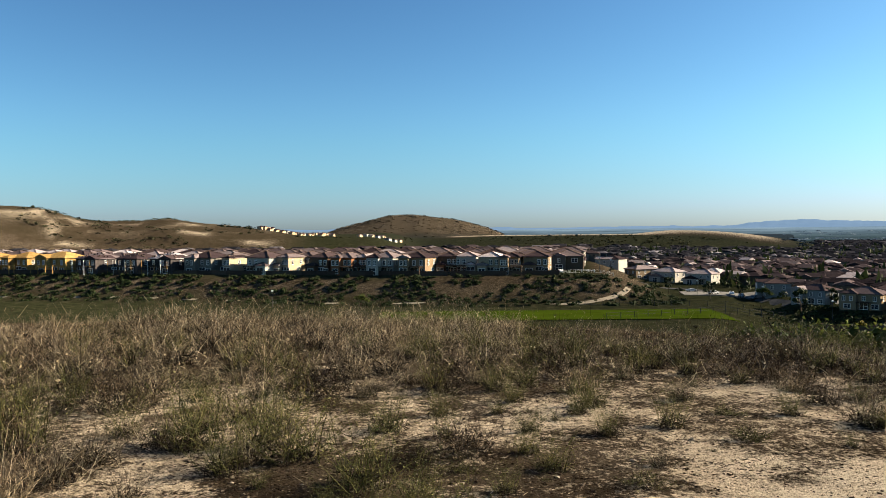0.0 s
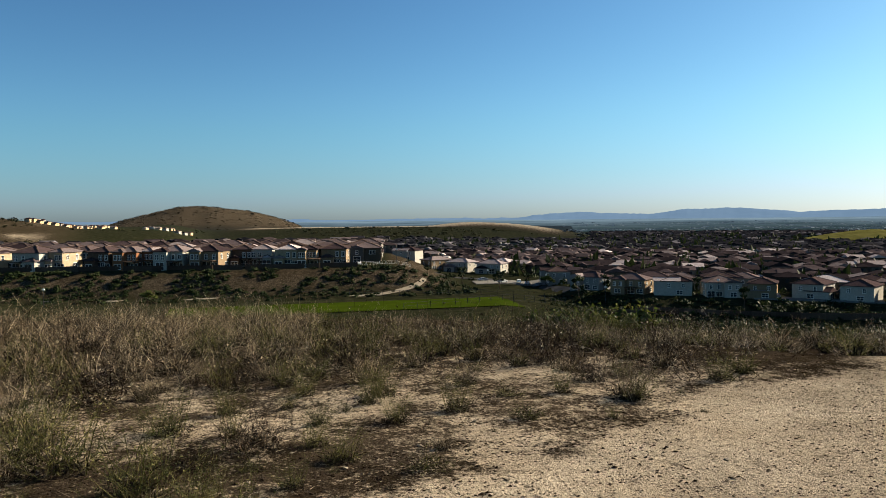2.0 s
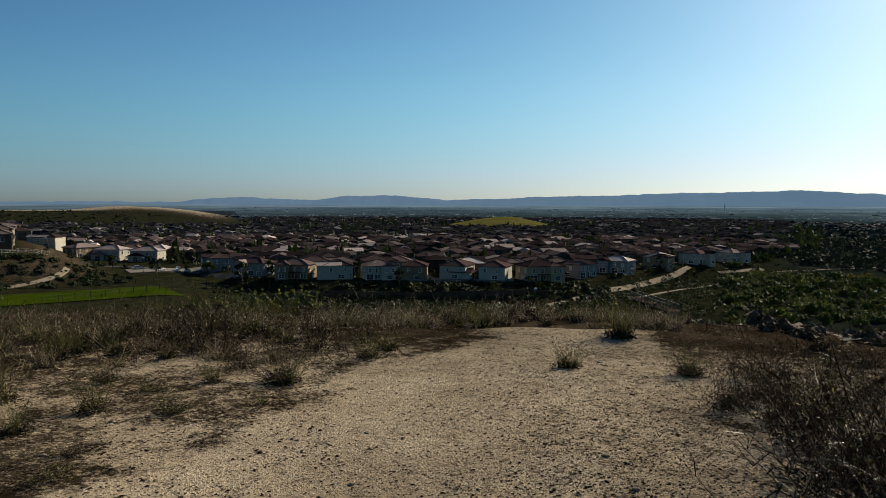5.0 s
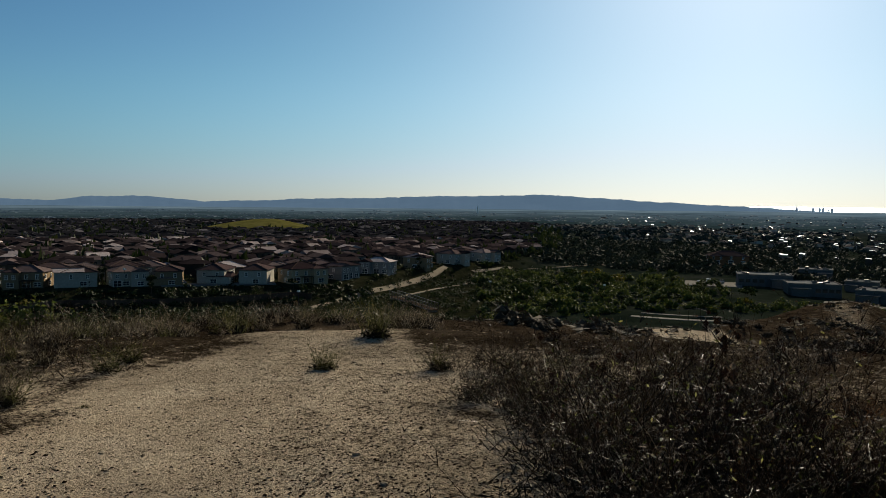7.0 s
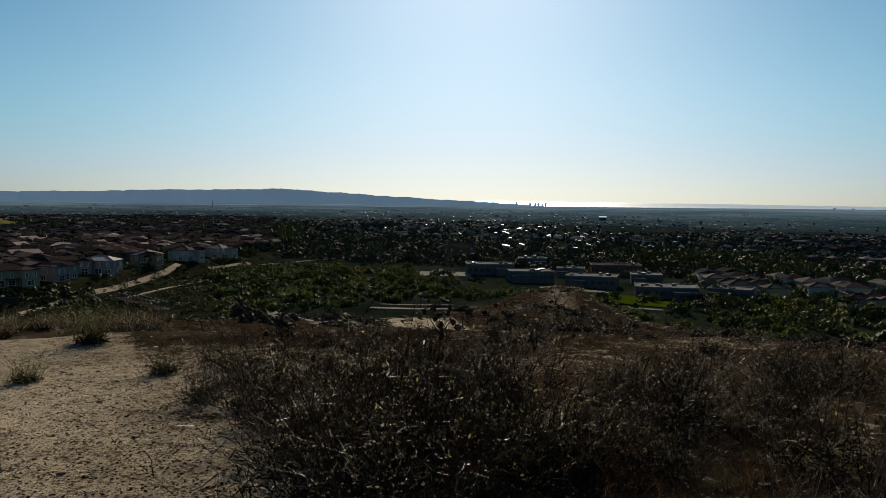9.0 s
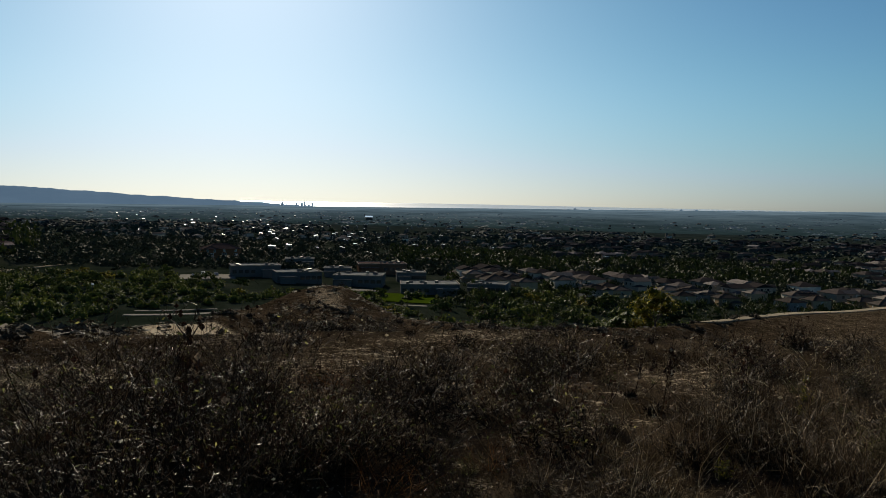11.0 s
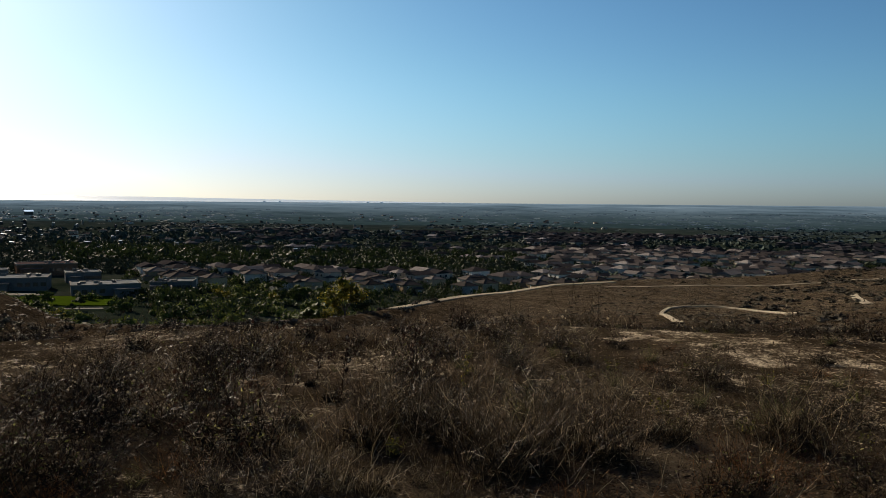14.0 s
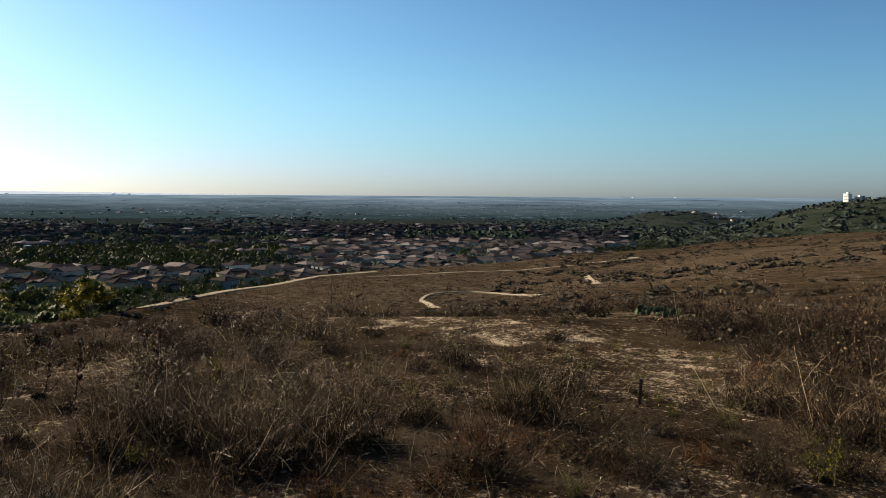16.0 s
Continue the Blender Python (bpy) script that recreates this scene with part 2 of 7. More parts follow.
M_LEAF_DRY = leafy("dry_brush", [(0.0, (0.0168, 0.014, 0.0098)), (0.6, (0.042, 0.035, 0.0252)), (1.0, (0.105, 0.0896, 0.0665))], 0.9, 0.05)
# near-black: the shade inside the bushes is put into this colour
M_CORE = leafy("shade_dark_inner_twigs", [(0.0, (0.008, 0.006, 0.004)), (0.7, (0.02, 0.015, 0.009)), (1.0, (0.05, 0.036, 0.022))], 0.9, 0.0)
M_BARK = varied("bark", [(0, (0.07, 0.05, 0.035)), (1, (0.12, 0.09, 0.065))], "Object", 20, 0.95, 0.4, 0.01)
# the palest stops put sunlit tile slopes into the roof colour
M_ROOF = varied("clay_roof_tiles", [(0, (0.0277, 0.0196, 0.0217)), (0.5, (0.0693, 0.049, 0.0489)), (0.78, (0.134, 0.103, 0.1)), (0.92, (0.277, 0.232, 0.225)), (1, (0.508, 0.441, 0.42))], "Object", 2.2, 0.6, 0.4)
M_ROOF_PALE = varied("grey_beige_roof_tiles", [(0, (0.028, 0.025, 0.024)), (0.6, (0.065, 0.057, 0.053)), (1, (0.17, 0.152, 0.138))], "Object", 2.2, 0.8, 0.35)
M_CAP = varied("ridge_tiles", [(0, (0.063, 0.042, 0.0336)), (1, (0.112, 0.084, 0.0686))], "Object", 4, 0.7, 0.3)
M_STUCCO = varied("stucco", [(0, (0.072, 0.0576, 0.0408)), (0.25, (0.12, 0.103, 0.0792)), (0.45, (0.054, 0.0402, 0.0276)), (0.6, (0.156, 0.144, 0.123)), (0.8, (0.09, 0.072, 0.051)), (1, (0.108, 0.099, 0.087))], "Object", 1.5, 0.92, 0.14)
WALLS = {n: varied("stucco_" + n, [(0, c), (1, c)], "Object", 1.5, 0.92, 0.16) for n, c in (
    ("white", (0.34, 0.318, 0.27)), ("cream", (0.32, 0.25, 0.165)), ("tan", (0.2, 0.145, 0.09)), ("terracotta", (0.2, 0.09, 0.045)),
    ("brown", (0.115, 0.07, 0.047)), ("grey", (0.15, 0.138, 0.115)), ("blue", (0.2, 0.197, 0.187)), ("sunlit_peach", (0.5, 0.34, 0.2)), ("slate", (0.1, 0.102, 0.102)))}
M_OSB = varied("wall_sheathing", [(0, (0.26, 0.15, 0.05)), (1, (0.42, 0.26, 0.09))], "Object", 1.0, 0.85, 0.45)
M_FELT = varied("dark_building_paper", [(0, (0.045, 0.04, 0.04)), (1, (0.07, 0.06, 0.055))], "Object", 1.0, 0.85, 0.4)
M_FRAME = varied("white_frames", [(0, (0.7, 0.68, 0.62)), (1, (0.78, 0.76, 0.7))], "Object", 5, 0.6, 0.1)
M_GLASS, nt, b = mat("window_glass", 0.08)
b.inputs["Base Color"].default_value = (0.02, 0.025, 0.03, 1)
b.inputs["Specular IOR Level"].default_value = 0.6
M_DARKWOOD = varied("dark_wood", [(0, (0.06, 0.04, 0.03)), (1, (0.1, 0.07, 0.05))], "Object", 6, 0.7, 0.3)
M_PATH = varied("pale_path", [(0, (0.2, 0.172, 0.128)), (1, (0.235, 0.205, 0.158))], "Object", 0.6, 0.95, 0.25)
M_ASPHALT = varied("asphalt", [(0, (0.055, 0.055, 0.055)), (1, (0.07, 0.07, 0.068))], "Object", 0.8, 0.9, 0.25)
M_CONCRETE = varied("concrete", [(0, (0.14, 0.133, 0.12)), (1, (0.175, 0.168, 0.152))], "Object", 0.7, 0.85, 0.2)
M_TURF = varied("mown_turf", [(0, (0.0225, 0.0375, 0.003)), (1, (0.027, 0.042, 0.00375))], "Object", 0.12, 0.95, 0.3)
M_STEEL = varied("dark_steel", [(0, (0.05, 0.05, 0.05)), (1, (0.08, 0.08, 0.08))], "Object", 5, 0.5, 0.2, 0, 0.6)
M_WHITEROOF = varied("flat_membrane_roof", [(0, (0.09, 0.095, 0.1)), (1, (0.17, 0.175, 0.18))], "Object", 0.3, 0.8, 0.4)
M_STONE = varied("pale_stone", [(0, (0.09, 0.0705, 0.0488)), (0.6, (0.165, 0.134, 0.0938)), (1, (0.285, 0.244, 0.188))], "Island", 30, 0.9, 0.3)
M_CLOD = varied("dark_clods", [(0, (0.015, 0.0105, 0.00675)), (0.65, (0.0375, 0.0277, 0.018)), (1, (0.225, 0.18, 0.124))], "Island", 40, 0.95, 0.4)


# ---------------------------------------------------------------- mesh helpers
def smooth(a, b, x):
    u = np.clip((x - a) / (b - a), 0, 1)
    return u * u * (3 - 2 * u)


def vnoise(x, y, scale, seed=0):
    """Value noise, -1 to 1."""
    x, y = np.asarray(x, float) / scale, np.asarray(y, float) / scale
    xi, yi = np.floor(x), np.floor(y)
    u, v = x - xi, y - yi
    u, v = u * u * (3 - 2 * u), v * v * (3 - 2 * v)

    def r(i, j):
        s = np.sin(i * 127.1 + j * 311.7 + seed * 74.7) * 43758.5453
        return (s - np.floor(s)) * 2 - 1
    return (r(xi, yi) * (1 - u) + r(xi + 1, yi) * u) * (1 - v) + (r(xi, yi + 1) * (1 - u) + r(xi + 1, yi + 1) * u) * v


def raw_mesh(name, V, F, mats, mi=None, smoothed=False):
    """A mesh from arrays: V (n, 3), F (m, 3) or (m, 4)."""
    V, F = np.asarray(V, np.float32), np.asarray(F, np.int32)
    me = bpy.data.meshes.new(name)
    k = F.shape[1]
    me.vertices.add(len(V))
    me.vertices.foreach_set("co", V.ravel())
    me.loops.add(F.size)
    me.loops.foreach_set("vertex_index", F.ravel())
    me.polygons.add(len(F))
    me.polygons.foreach_set("loop_start", np.arange(0, F.size, k, dtype=np.int32))
    for m in mats:
        me.materials.append(m)
    if mi is not None:
        me.polygons.foreach_set("material_index", np.asarray(mi, np.int32))
    me.polygons.foreach_set("use_smooth", np.full(len(F), bool(smoothed)))
    me.update(calc_edges=True)
    return me


class Shape:
    """Collects boxes, prisms and faces into one mesh."""

    def __init__(self):
        self.v, self.f, self.m = [], [], []

    def add(self, verts, faces, m=0):
        o = len(self.v)
        self.v += [tuple(p) for p in verts]
        self.f += [tuple(o + i for i in f) for f in faces]
        self.m += [m] * len(faces)
        return self

    def box(self, x0, x1, y0, y1, z0, z1, m=0):
        return self.add([(x0, y0, z0), (x1, y0, z0), (x1, y1, z0), (x0, y1, z0), (x0, y0, z1), (x1, y0, z1), (x1, y1, z1), (x0, y1, z1)],
                        [(0, 3, 2, 1), (4, 5, 6, 7), (0, 1, 5, 4), (1, 2, 6, 5), (2, 3, 7, 6), (3, 0, 4, 7)], m)

    def bar(self, a, b, w, m=0, sides=4, w2=None):
        a, b = Vector(a), Vector(b)
        d = (b - a).normalized()
        s = d.cross(Vector((0, 0, 1)) if abs(d.z) < 0.95 else Vector((1, 0, 0))).normalized()
        t = s.cross(d)
        vs = []
        for p, r in ((a, w), (b, w if w2 is None else w2)):
            for i in range(sides):
                an = math.tau * (i + 0.5) / sides
                vs.append(p + (s * math.cos(an) + t * math.sin(an)) * r)
        n = sides
        return self.add(vs, [(i, (i + 1) % n, n + (i + 1) % n, n + i) for i in range(n)] + [tuple(range(n))[::-1], tuple(range(n, 2 * n))], m)

    def mesh(self, name, *mats):
        me = bpy.data.meshes.new(name)
        me.from_pydata(self.v, [], self.f)
        for m in mats:
            me.materials.append(m)
        me.polygons.foreach_set("material_index", self.m)
        me.update()
        return me


def part(name, shape, mats, parent, label="", m=None):
    me = shape.mesh(name, *(mats if isinstance(mats, tuple) else (mats,))) if isinstance(shape, Shape) else shape
    ob = new(name, me)
    ob.parent = parent
    if m is not None:
        ob.matrix_basis = m
    if label:
        ob["label"] = label
    return ob


def thing(name, label, category, group="", m=None):
    ob = tagged(new(name), label, category, group)
    ob.empty_display_size = 0.1
    if m is not None:
        ob.matrix_basis = m
    return ob


def at(h, d):
    """Plan position from a heading (degrees clockwise from the first view) and a distance."""
    return d * math.sin(radians(h)), d * math.cos(radians(h))


# ---------------------------------------------------------------- terrain
HEAD = [-180, -60, -30, 0, 20, 35, 48, 58, 65, 71, 76, 80, 83, 84.7, 86.5, 89, 91, 93, 100, 108, 114, 120, 127, 140, 150, 163, 175, 180]
RIM = [60, 40, 20, 18, 16, 14.5, 14.5, 15, 18, 28, 50, 75, 86, 88, 90, 85, 72, 60, 45, 60, 85, 105, 130, 170, 220, 260, 150, 60]
RIM_Z = [-2, -1, -0.5, -0.75, -0.75, -0.7, -0.6, -0.75, -1.2, -3, -6, -8.5, -7.9, -7.5, -7.9, -9.8, -9.4, -7.8, -5.8, -7.5, -10.0, -10.8, -11.6, -12.6, -12.5, -8, -3, -2]


def pad_north(x, y):
    """1 on the raised terrace of the first row of houses, falling to 0 down its bank."""
    edge = np.where(x < 0, 311 - 0.235 * x, 311 + 0 * x)
    a = smooth(-30, 0, y - edge)
    side = 60 + 0.16 * (y - 311)
    return a * (1 - smooth(0, 38, x - side)) * (1 - smooth(640, 760, y))


def front(h):
    """Distance at which the houses of the valley begin."""
    return np.interp(h, [5, 12, 20, 25, 30, 47, 52, 57, 62, 70], [470, 440, 400, 315, 292, 288, 320, 380, 440, 620])


def mound(x, y, h, d, rx, ry, top, flat=1.0):
    """A rounded hill: rx across the line of sight, ry along it."""
    cx, cy = at(h, d)
    a = radians(h)
    u = ((x - cx) * math.cos(a) - (y - cy) * math.sin(a)) / rx
    v = ((x - cx) * math.sin(a) + (y - cy) * math.cos(a)) / ry
    return top * np.clip(np.exp(-(u * u + v * v) ** flat), 0, 1)


def hills(x, y, d, h, z):
    """The benched slope behind the terrace and the bare brown hill beyond it, from the heights of their crests."""
    crest = np.interp(h, [-80, -40, -33, -30, -28, -26.9, -25.6, -24.5, -22.2, -20.6, -19.6, -18.6, -17.5, -14.6, -12.8, -10.5, -8, -5, -2],
                      [0.5, 1.7, 1.85, 1.83, 1.75, 1.46, 1.0, 0.83, 0.79, 0.92, 1.0, 0.84, 0.64, 0.36, 0.1, -0.32, -0.36, -0.5, -1.4])
    up = EYE + 985 * np.tan(np.radians(crest)) + vnoise(x, y, 40, 131) * 0.9 * smooth(-60, -30, -np.abs(h + 23))
    rise = smooth(690, 985, d + 25 * vnoise(x, y, 170, 132))
    bench = rise + 0.035 * np.sin(rise * 31 + 1.5 * vnoise(x, y, 120, 133)) * rise * (1 - rise) * 4
    a = z + (up - z) * bench * (1 - 0.85 * smooth(1150, 1500, d)) * smooth(-75, -50, h) * (1 - smooth(-4, -1, h))
    top = np.interp(h, [-11, -9.2, -7.7, -6.05, -5.0, -3.96, -2.8, -1.65, -0.6, 0.68, 1.94, 3.2, 4.5, 6.5],
                    [-1.2, -0.3, 0.2, 0.62, 0.91, 1.15, 1.2, 1.16, 0.97, 0.86, 0.57, 0.19, -0.3, -1.2])
    gully = vnoise(h * 40, d * 0.12, 26, 134) * 3.0 + vnoise(x, y, 45, 91) * 1.5
    u2 = EYE + 1900 * np.tan(np.radians(top))
    b = a + (u2 - a) * smooth(1560, 1890, d) * (1 - smooth(1930, 2250, d)) * smooth(-11, -8.5, h) * (1 - smooth(4, 6.5, h))
    return b + gully * smooth(1580, 1700, d) * (1 - smooth(1800, 1880, d)) * smooth(-9, -7, h) * (1 - smooth(2.5, 4, h))


def ground(x, y):
    x, y = np.asarray(x, float), np.asarray(y, float)
    d, h = np.hypot(x, y), np.degrees(np.arctan2(x, y))
    rim, rz = np.interp(h, HEAD, RIM), np.interp(h, HEAD, RIM_Z)
    u = np.clip((d - 12) / np.maximum(rim - 12, 2), 0, 1)
    z = -0.022 * np.minimum(d, 12) + (rz + 0.264) * (1 - (1 - u) ** 2)
    z = z + vnoise(x, y, 2.3, 1) * 0.05 * smooth(2, 6, d) + vnoise(x, y, 0.7, 2) * 0.02 + vnoise(x, y, 14, 3) * 0.35 * smooth(16, 60, d)
    near = np.interp(h, [-60, 20, 27, 60, 80, 95, 110, 125, 160, 180], [-27, -27, -33, -33, -34, -38, -46, -50, -50, -30])
    back = np.interp(h, [-60, 58, 80, 110, 140, 160, 180], [-27, -27, -36, -48, -50, -46, -20])
    floor = near + (back - near) * smooth(-28, 0, d - front(h))
    floor = floor + (-17 - floor) * pad_north(x, y)
    run = np.clip((d - rim) / 95, 0, 1)
    z = z + (floor - z) * np.where(run < 0.5, run ** 1.4, 1 - 1.242 * (1 - run) ** 2 + 0.0).clip(0, 1)
    # hills round the valley
    z = hills(x, y, d, h, z)
    z = z + mound(x, y, 9, 1250, 310, 240, 19, 3) + mound(x, y, 20, 1300, 120, 160, 7, 3) + mound(x, y, 18.6, 1650, 60, 70, 21, 1.2)
    z = z + mound(x, y, 43.3, 1000, 55, 70, 10, 1.3) + mound(x, y, 45.5, 1010, 45, 60, 5, 1.3)
    z = z + mound(x, y, 151, 1500, 110, 200, 22, 1.4) + mound(x, y, 163, 1100, 130, 260, 42, 1.2)
    # the far plain lifts to the horizon
    low = np.degrees(np.arctan2(z - EYE, np.maximum(d, 1)))
    goal = -0.03 - 0.04 * smooth(80, 84, h) * (1 - smooth(112, 122, h))
    e = low + (goal - low) * smooth(math.log(1700), math.log(4700), np.log(np.maximum(d, 1)))
    return np.where(d > 1700, EYE + d * np.tan(np.radians(np.minimum(e, 1.7))), z)


def gz(x, y):
    return float(ground(x, y))


def sandy(x, y):
    """1 on the bare track over the hilltop."""
    left = (y - 4.3) - (x - 0.5) * 0.6
    right = y - np.interp(x, [0, 4.37, 7.41, 9.05, 14], [-0.6, 2.22, 4.16, 6.2, 11.2])
    w = vnoise(x, y, 1.6, 5) * 0.5 + vnoise(x, y, 0.5, 6) * 0.2
    d = np.hypot(x, y)
    return (1 - smooth(-0.4, 0.5, left + w)) * smooth(-0.5, 0.5, right + w) * (1 - smooth(13.5, 15, d)) * smooth(-3, -1, x + y)


def build_ground():
    hs = np.concatenate([np.arange(-180, -45, 3.0), np.arange(-45, 180, 0.75)])
    ds = np.concatenate([[0.0], np.geomspace(0.5, 3.2, 12), np.geomspace(3.3, 14, 110), np.geomspace(14.4, 30, 22), np.geomspace(31, 1700, 130), np.geomspace(1750, 4950, 40)])
    H, D = np.meshgrid(np.radians(hs), ds)
    X, Y = D * np.sin(H), D * np.cos(H)
    Z = ground(X, Y)
    n, k = len(hs), len(ds)
    i = (np.arange(k - 1)[:, None] * n + np.arange(n)[None, :])
    j = (np.arange(k - 1)[:, None] * n + (np.arange(n)[None, :] + 1) % n)
    F = np.stack([i, j, j + n, i + n], -1).reshape(-1, 4)
    me = raw_mesh("ground", np.stack([X, Y, Z], -1).reshape(-1, 3), F, [M_GROUND], None, True)
    x, y, d, h = X.ravel(), Y.ravel(), D.ravel(), np.degrees(H).ravel()
    patch = smooth(0.25, 0.7, 0.55 * vnoise(x, y, 2.6, 7) + 0.55 * vnoise(x, y * 1.6, 0.5, 8) + 0.45 * vnoise(x, y, 0.2, 99)) * (1 - 0.5 * smooth(10, 14, d)) * (1 - smooth(15, 22, d)) * (0.62 + 0.38 * smooth(5, 7, d))
    close = (1 - smooth(8.5, 12.5, d)) * (0.36 - 0.13 * (1 - smooth(4, 13, h)) + 0.3 * smooth(-0.5, 0.5, vnoise(x, y, 1.1, 9) + 0.8 * vnoise(x, y, 0.4, 94))) * (1 - 0.5 * smooth(-16, -11, h) * (1 - smooth(-3, 1.5, h)) * (1 - smooth(5.6, 7, d))) * (1 - smooth(65, 75, h)) * smooth(-36, -20, h) * (1 - 0.4 * (1 - smooth(4, 16, h)) * (1 - smooth(5.4, 7.5, d)) * smooth(-20, -10, h))
    spur = smooth(70, 74, h) * (1 - smooth(77, 80, h)) * smooth(32, 40, d) * (1 - smooth(55, 62, d))
    graded = smooth(0.0, 0.4, vnoise(x, y * 2.5, 90, 4)) * (smooth(-40, -28, h) * (1 - smooth(-14, -10, h)) * smooth(700, 780, d) * (1 - smooth(1300, 1500, d)))
    mesa = smooth(-2, 2, h) * (1 - smooth(22, 26, h)) * smooth(1080, 1120, d) * (1 - smooth(1600, 1700, d))
    z = Z.ravel()
    graded = graded * smooth(-0.2, 0.7, np.sin(z * 0.55 + 2 * vnoise(x, y, 150, 93)))
    slope = 0.24 * smooth(0.02, 0.3, pad_north(x, y)) * (1 - smooth(0.9, 1, pad_north(x, y)))
    sand = np.clip(np.maximum.reduce([sandy(x, y) * (0.75 - 0.17 * smooth(34, 56, h) * smooth(-0.7, 0.5, vnoise(x, y, 0.9, 139) + 0.4)), 0.56 * patch * (0.45 + 0.55 * smooth(-0.25, 0.3, vnoise(x, y * 1.4, 0.55, 136))), close, spur, 0.5 * graded, 0.22 * smooth(112, 120, h) * smooth(40, 80, d) * (1 - smooth(150, 300, d)), slope, 0.26 * smooth(0.1, 0.4, mound(x, y, -2.0, 1900, 260, 220, 1, 1.3)), 0.62 * mesa * smooth(1150, 1190, d)]), 0, 1)
    bank = pad_north(x, y)
    rim = np.interp(h, HEAD, RIM)
    green = smooth(4, 40, d - rim)
    green = np.clip(green * (1 - 0.85 * smooth(0.02, 0.3, bank) * (1 - smooth(0.97, 1, bank))) - 0.95 * mesa * smooth(1130, 1170, d) - 0.6 * graded - 0.55 * smooth(700, 760, d) * (1 - smooth(-12, -8, h)) * smooth(-0.6, 0.5, vnoise(x, y, 70, 135)), 0, 1)
    side = smooth(700, 760, d) * (1 - smooth(1400, 1600, d)) * (1 - smooth(-13, -9, h)) * smooth(-60, -45, h)
    green = green * (1 - 0.8 * side)
    sand = np.maximum(sand, side * (0.1 + 0.17 * np.sin(z * 0.75 + 2 * vnoise(x, y, 150, 93)) + 0.14 * vnoise(x, y, 60, 137)))
    sand = np.maximum(sand, 0.5 * smooth(905, 915, d) * (1 - smooth(935, 945, d)) * (1 - smooth(-27.4, -26.6, h)) * smooth(-45, -40, h))
    dusty = smooth(72, 80, h) * (1 - smooth(166, 172, h)) * (1 - smooth(15, 26, d)) * smooth(5.0, 6.5, d + 3 * smooth(96, 106, h))
    sand = np.maximum(sand, dusty * (0.09 + 0.21 * smooth(-0.3, 0.5, vnoise(x, y, 0.8, 138) + 0.7 * vnoise(x, y, 2.6, 7))))
    sand = np.maximum(sand, 0.4 * smooth(83.6, 84.4, h) * (1 - smooth(85.8, 87.2, h)) * smooth(58, 64, d) * (1 - smooth(84, 90, d)))
    hill = mound(x, y, -2.0, 1900, 260, 220, 1, 1.3)
    green = green * (1 - 0.9 * smooth(0.1, 0.4, hill))
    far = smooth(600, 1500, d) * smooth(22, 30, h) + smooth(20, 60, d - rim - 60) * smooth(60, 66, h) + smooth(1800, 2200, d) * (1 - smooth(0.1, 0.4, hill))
    # the fourth channel is the painted haze, rising with distance
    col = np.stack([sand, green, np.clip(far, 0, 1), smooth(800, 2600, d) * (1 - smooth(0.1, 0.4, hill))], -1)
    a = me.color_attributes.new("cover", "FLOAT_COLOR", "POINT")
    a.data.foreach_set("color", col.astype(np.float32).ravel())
    gold = np.clip(mound(x, y, 43.3, 1000, 75, 90, 1, 1.3) + mound(x, y, 45.5, 1010, 65, 80, 1, 1.3), 0, 1)
    gold = smooth(0.25, 0.6, gold)
    m2 = me.color_attributes.new("meadow", "FLOAT_COLOR", "POINT")
    m2.data.foreach_set("color", np.stack([gold, gold, gold, np.ones_like(gold)], -1).astype(np.float32).ravel())
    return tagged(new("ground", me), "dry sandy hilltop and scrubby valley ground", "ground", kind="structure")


build_ground()


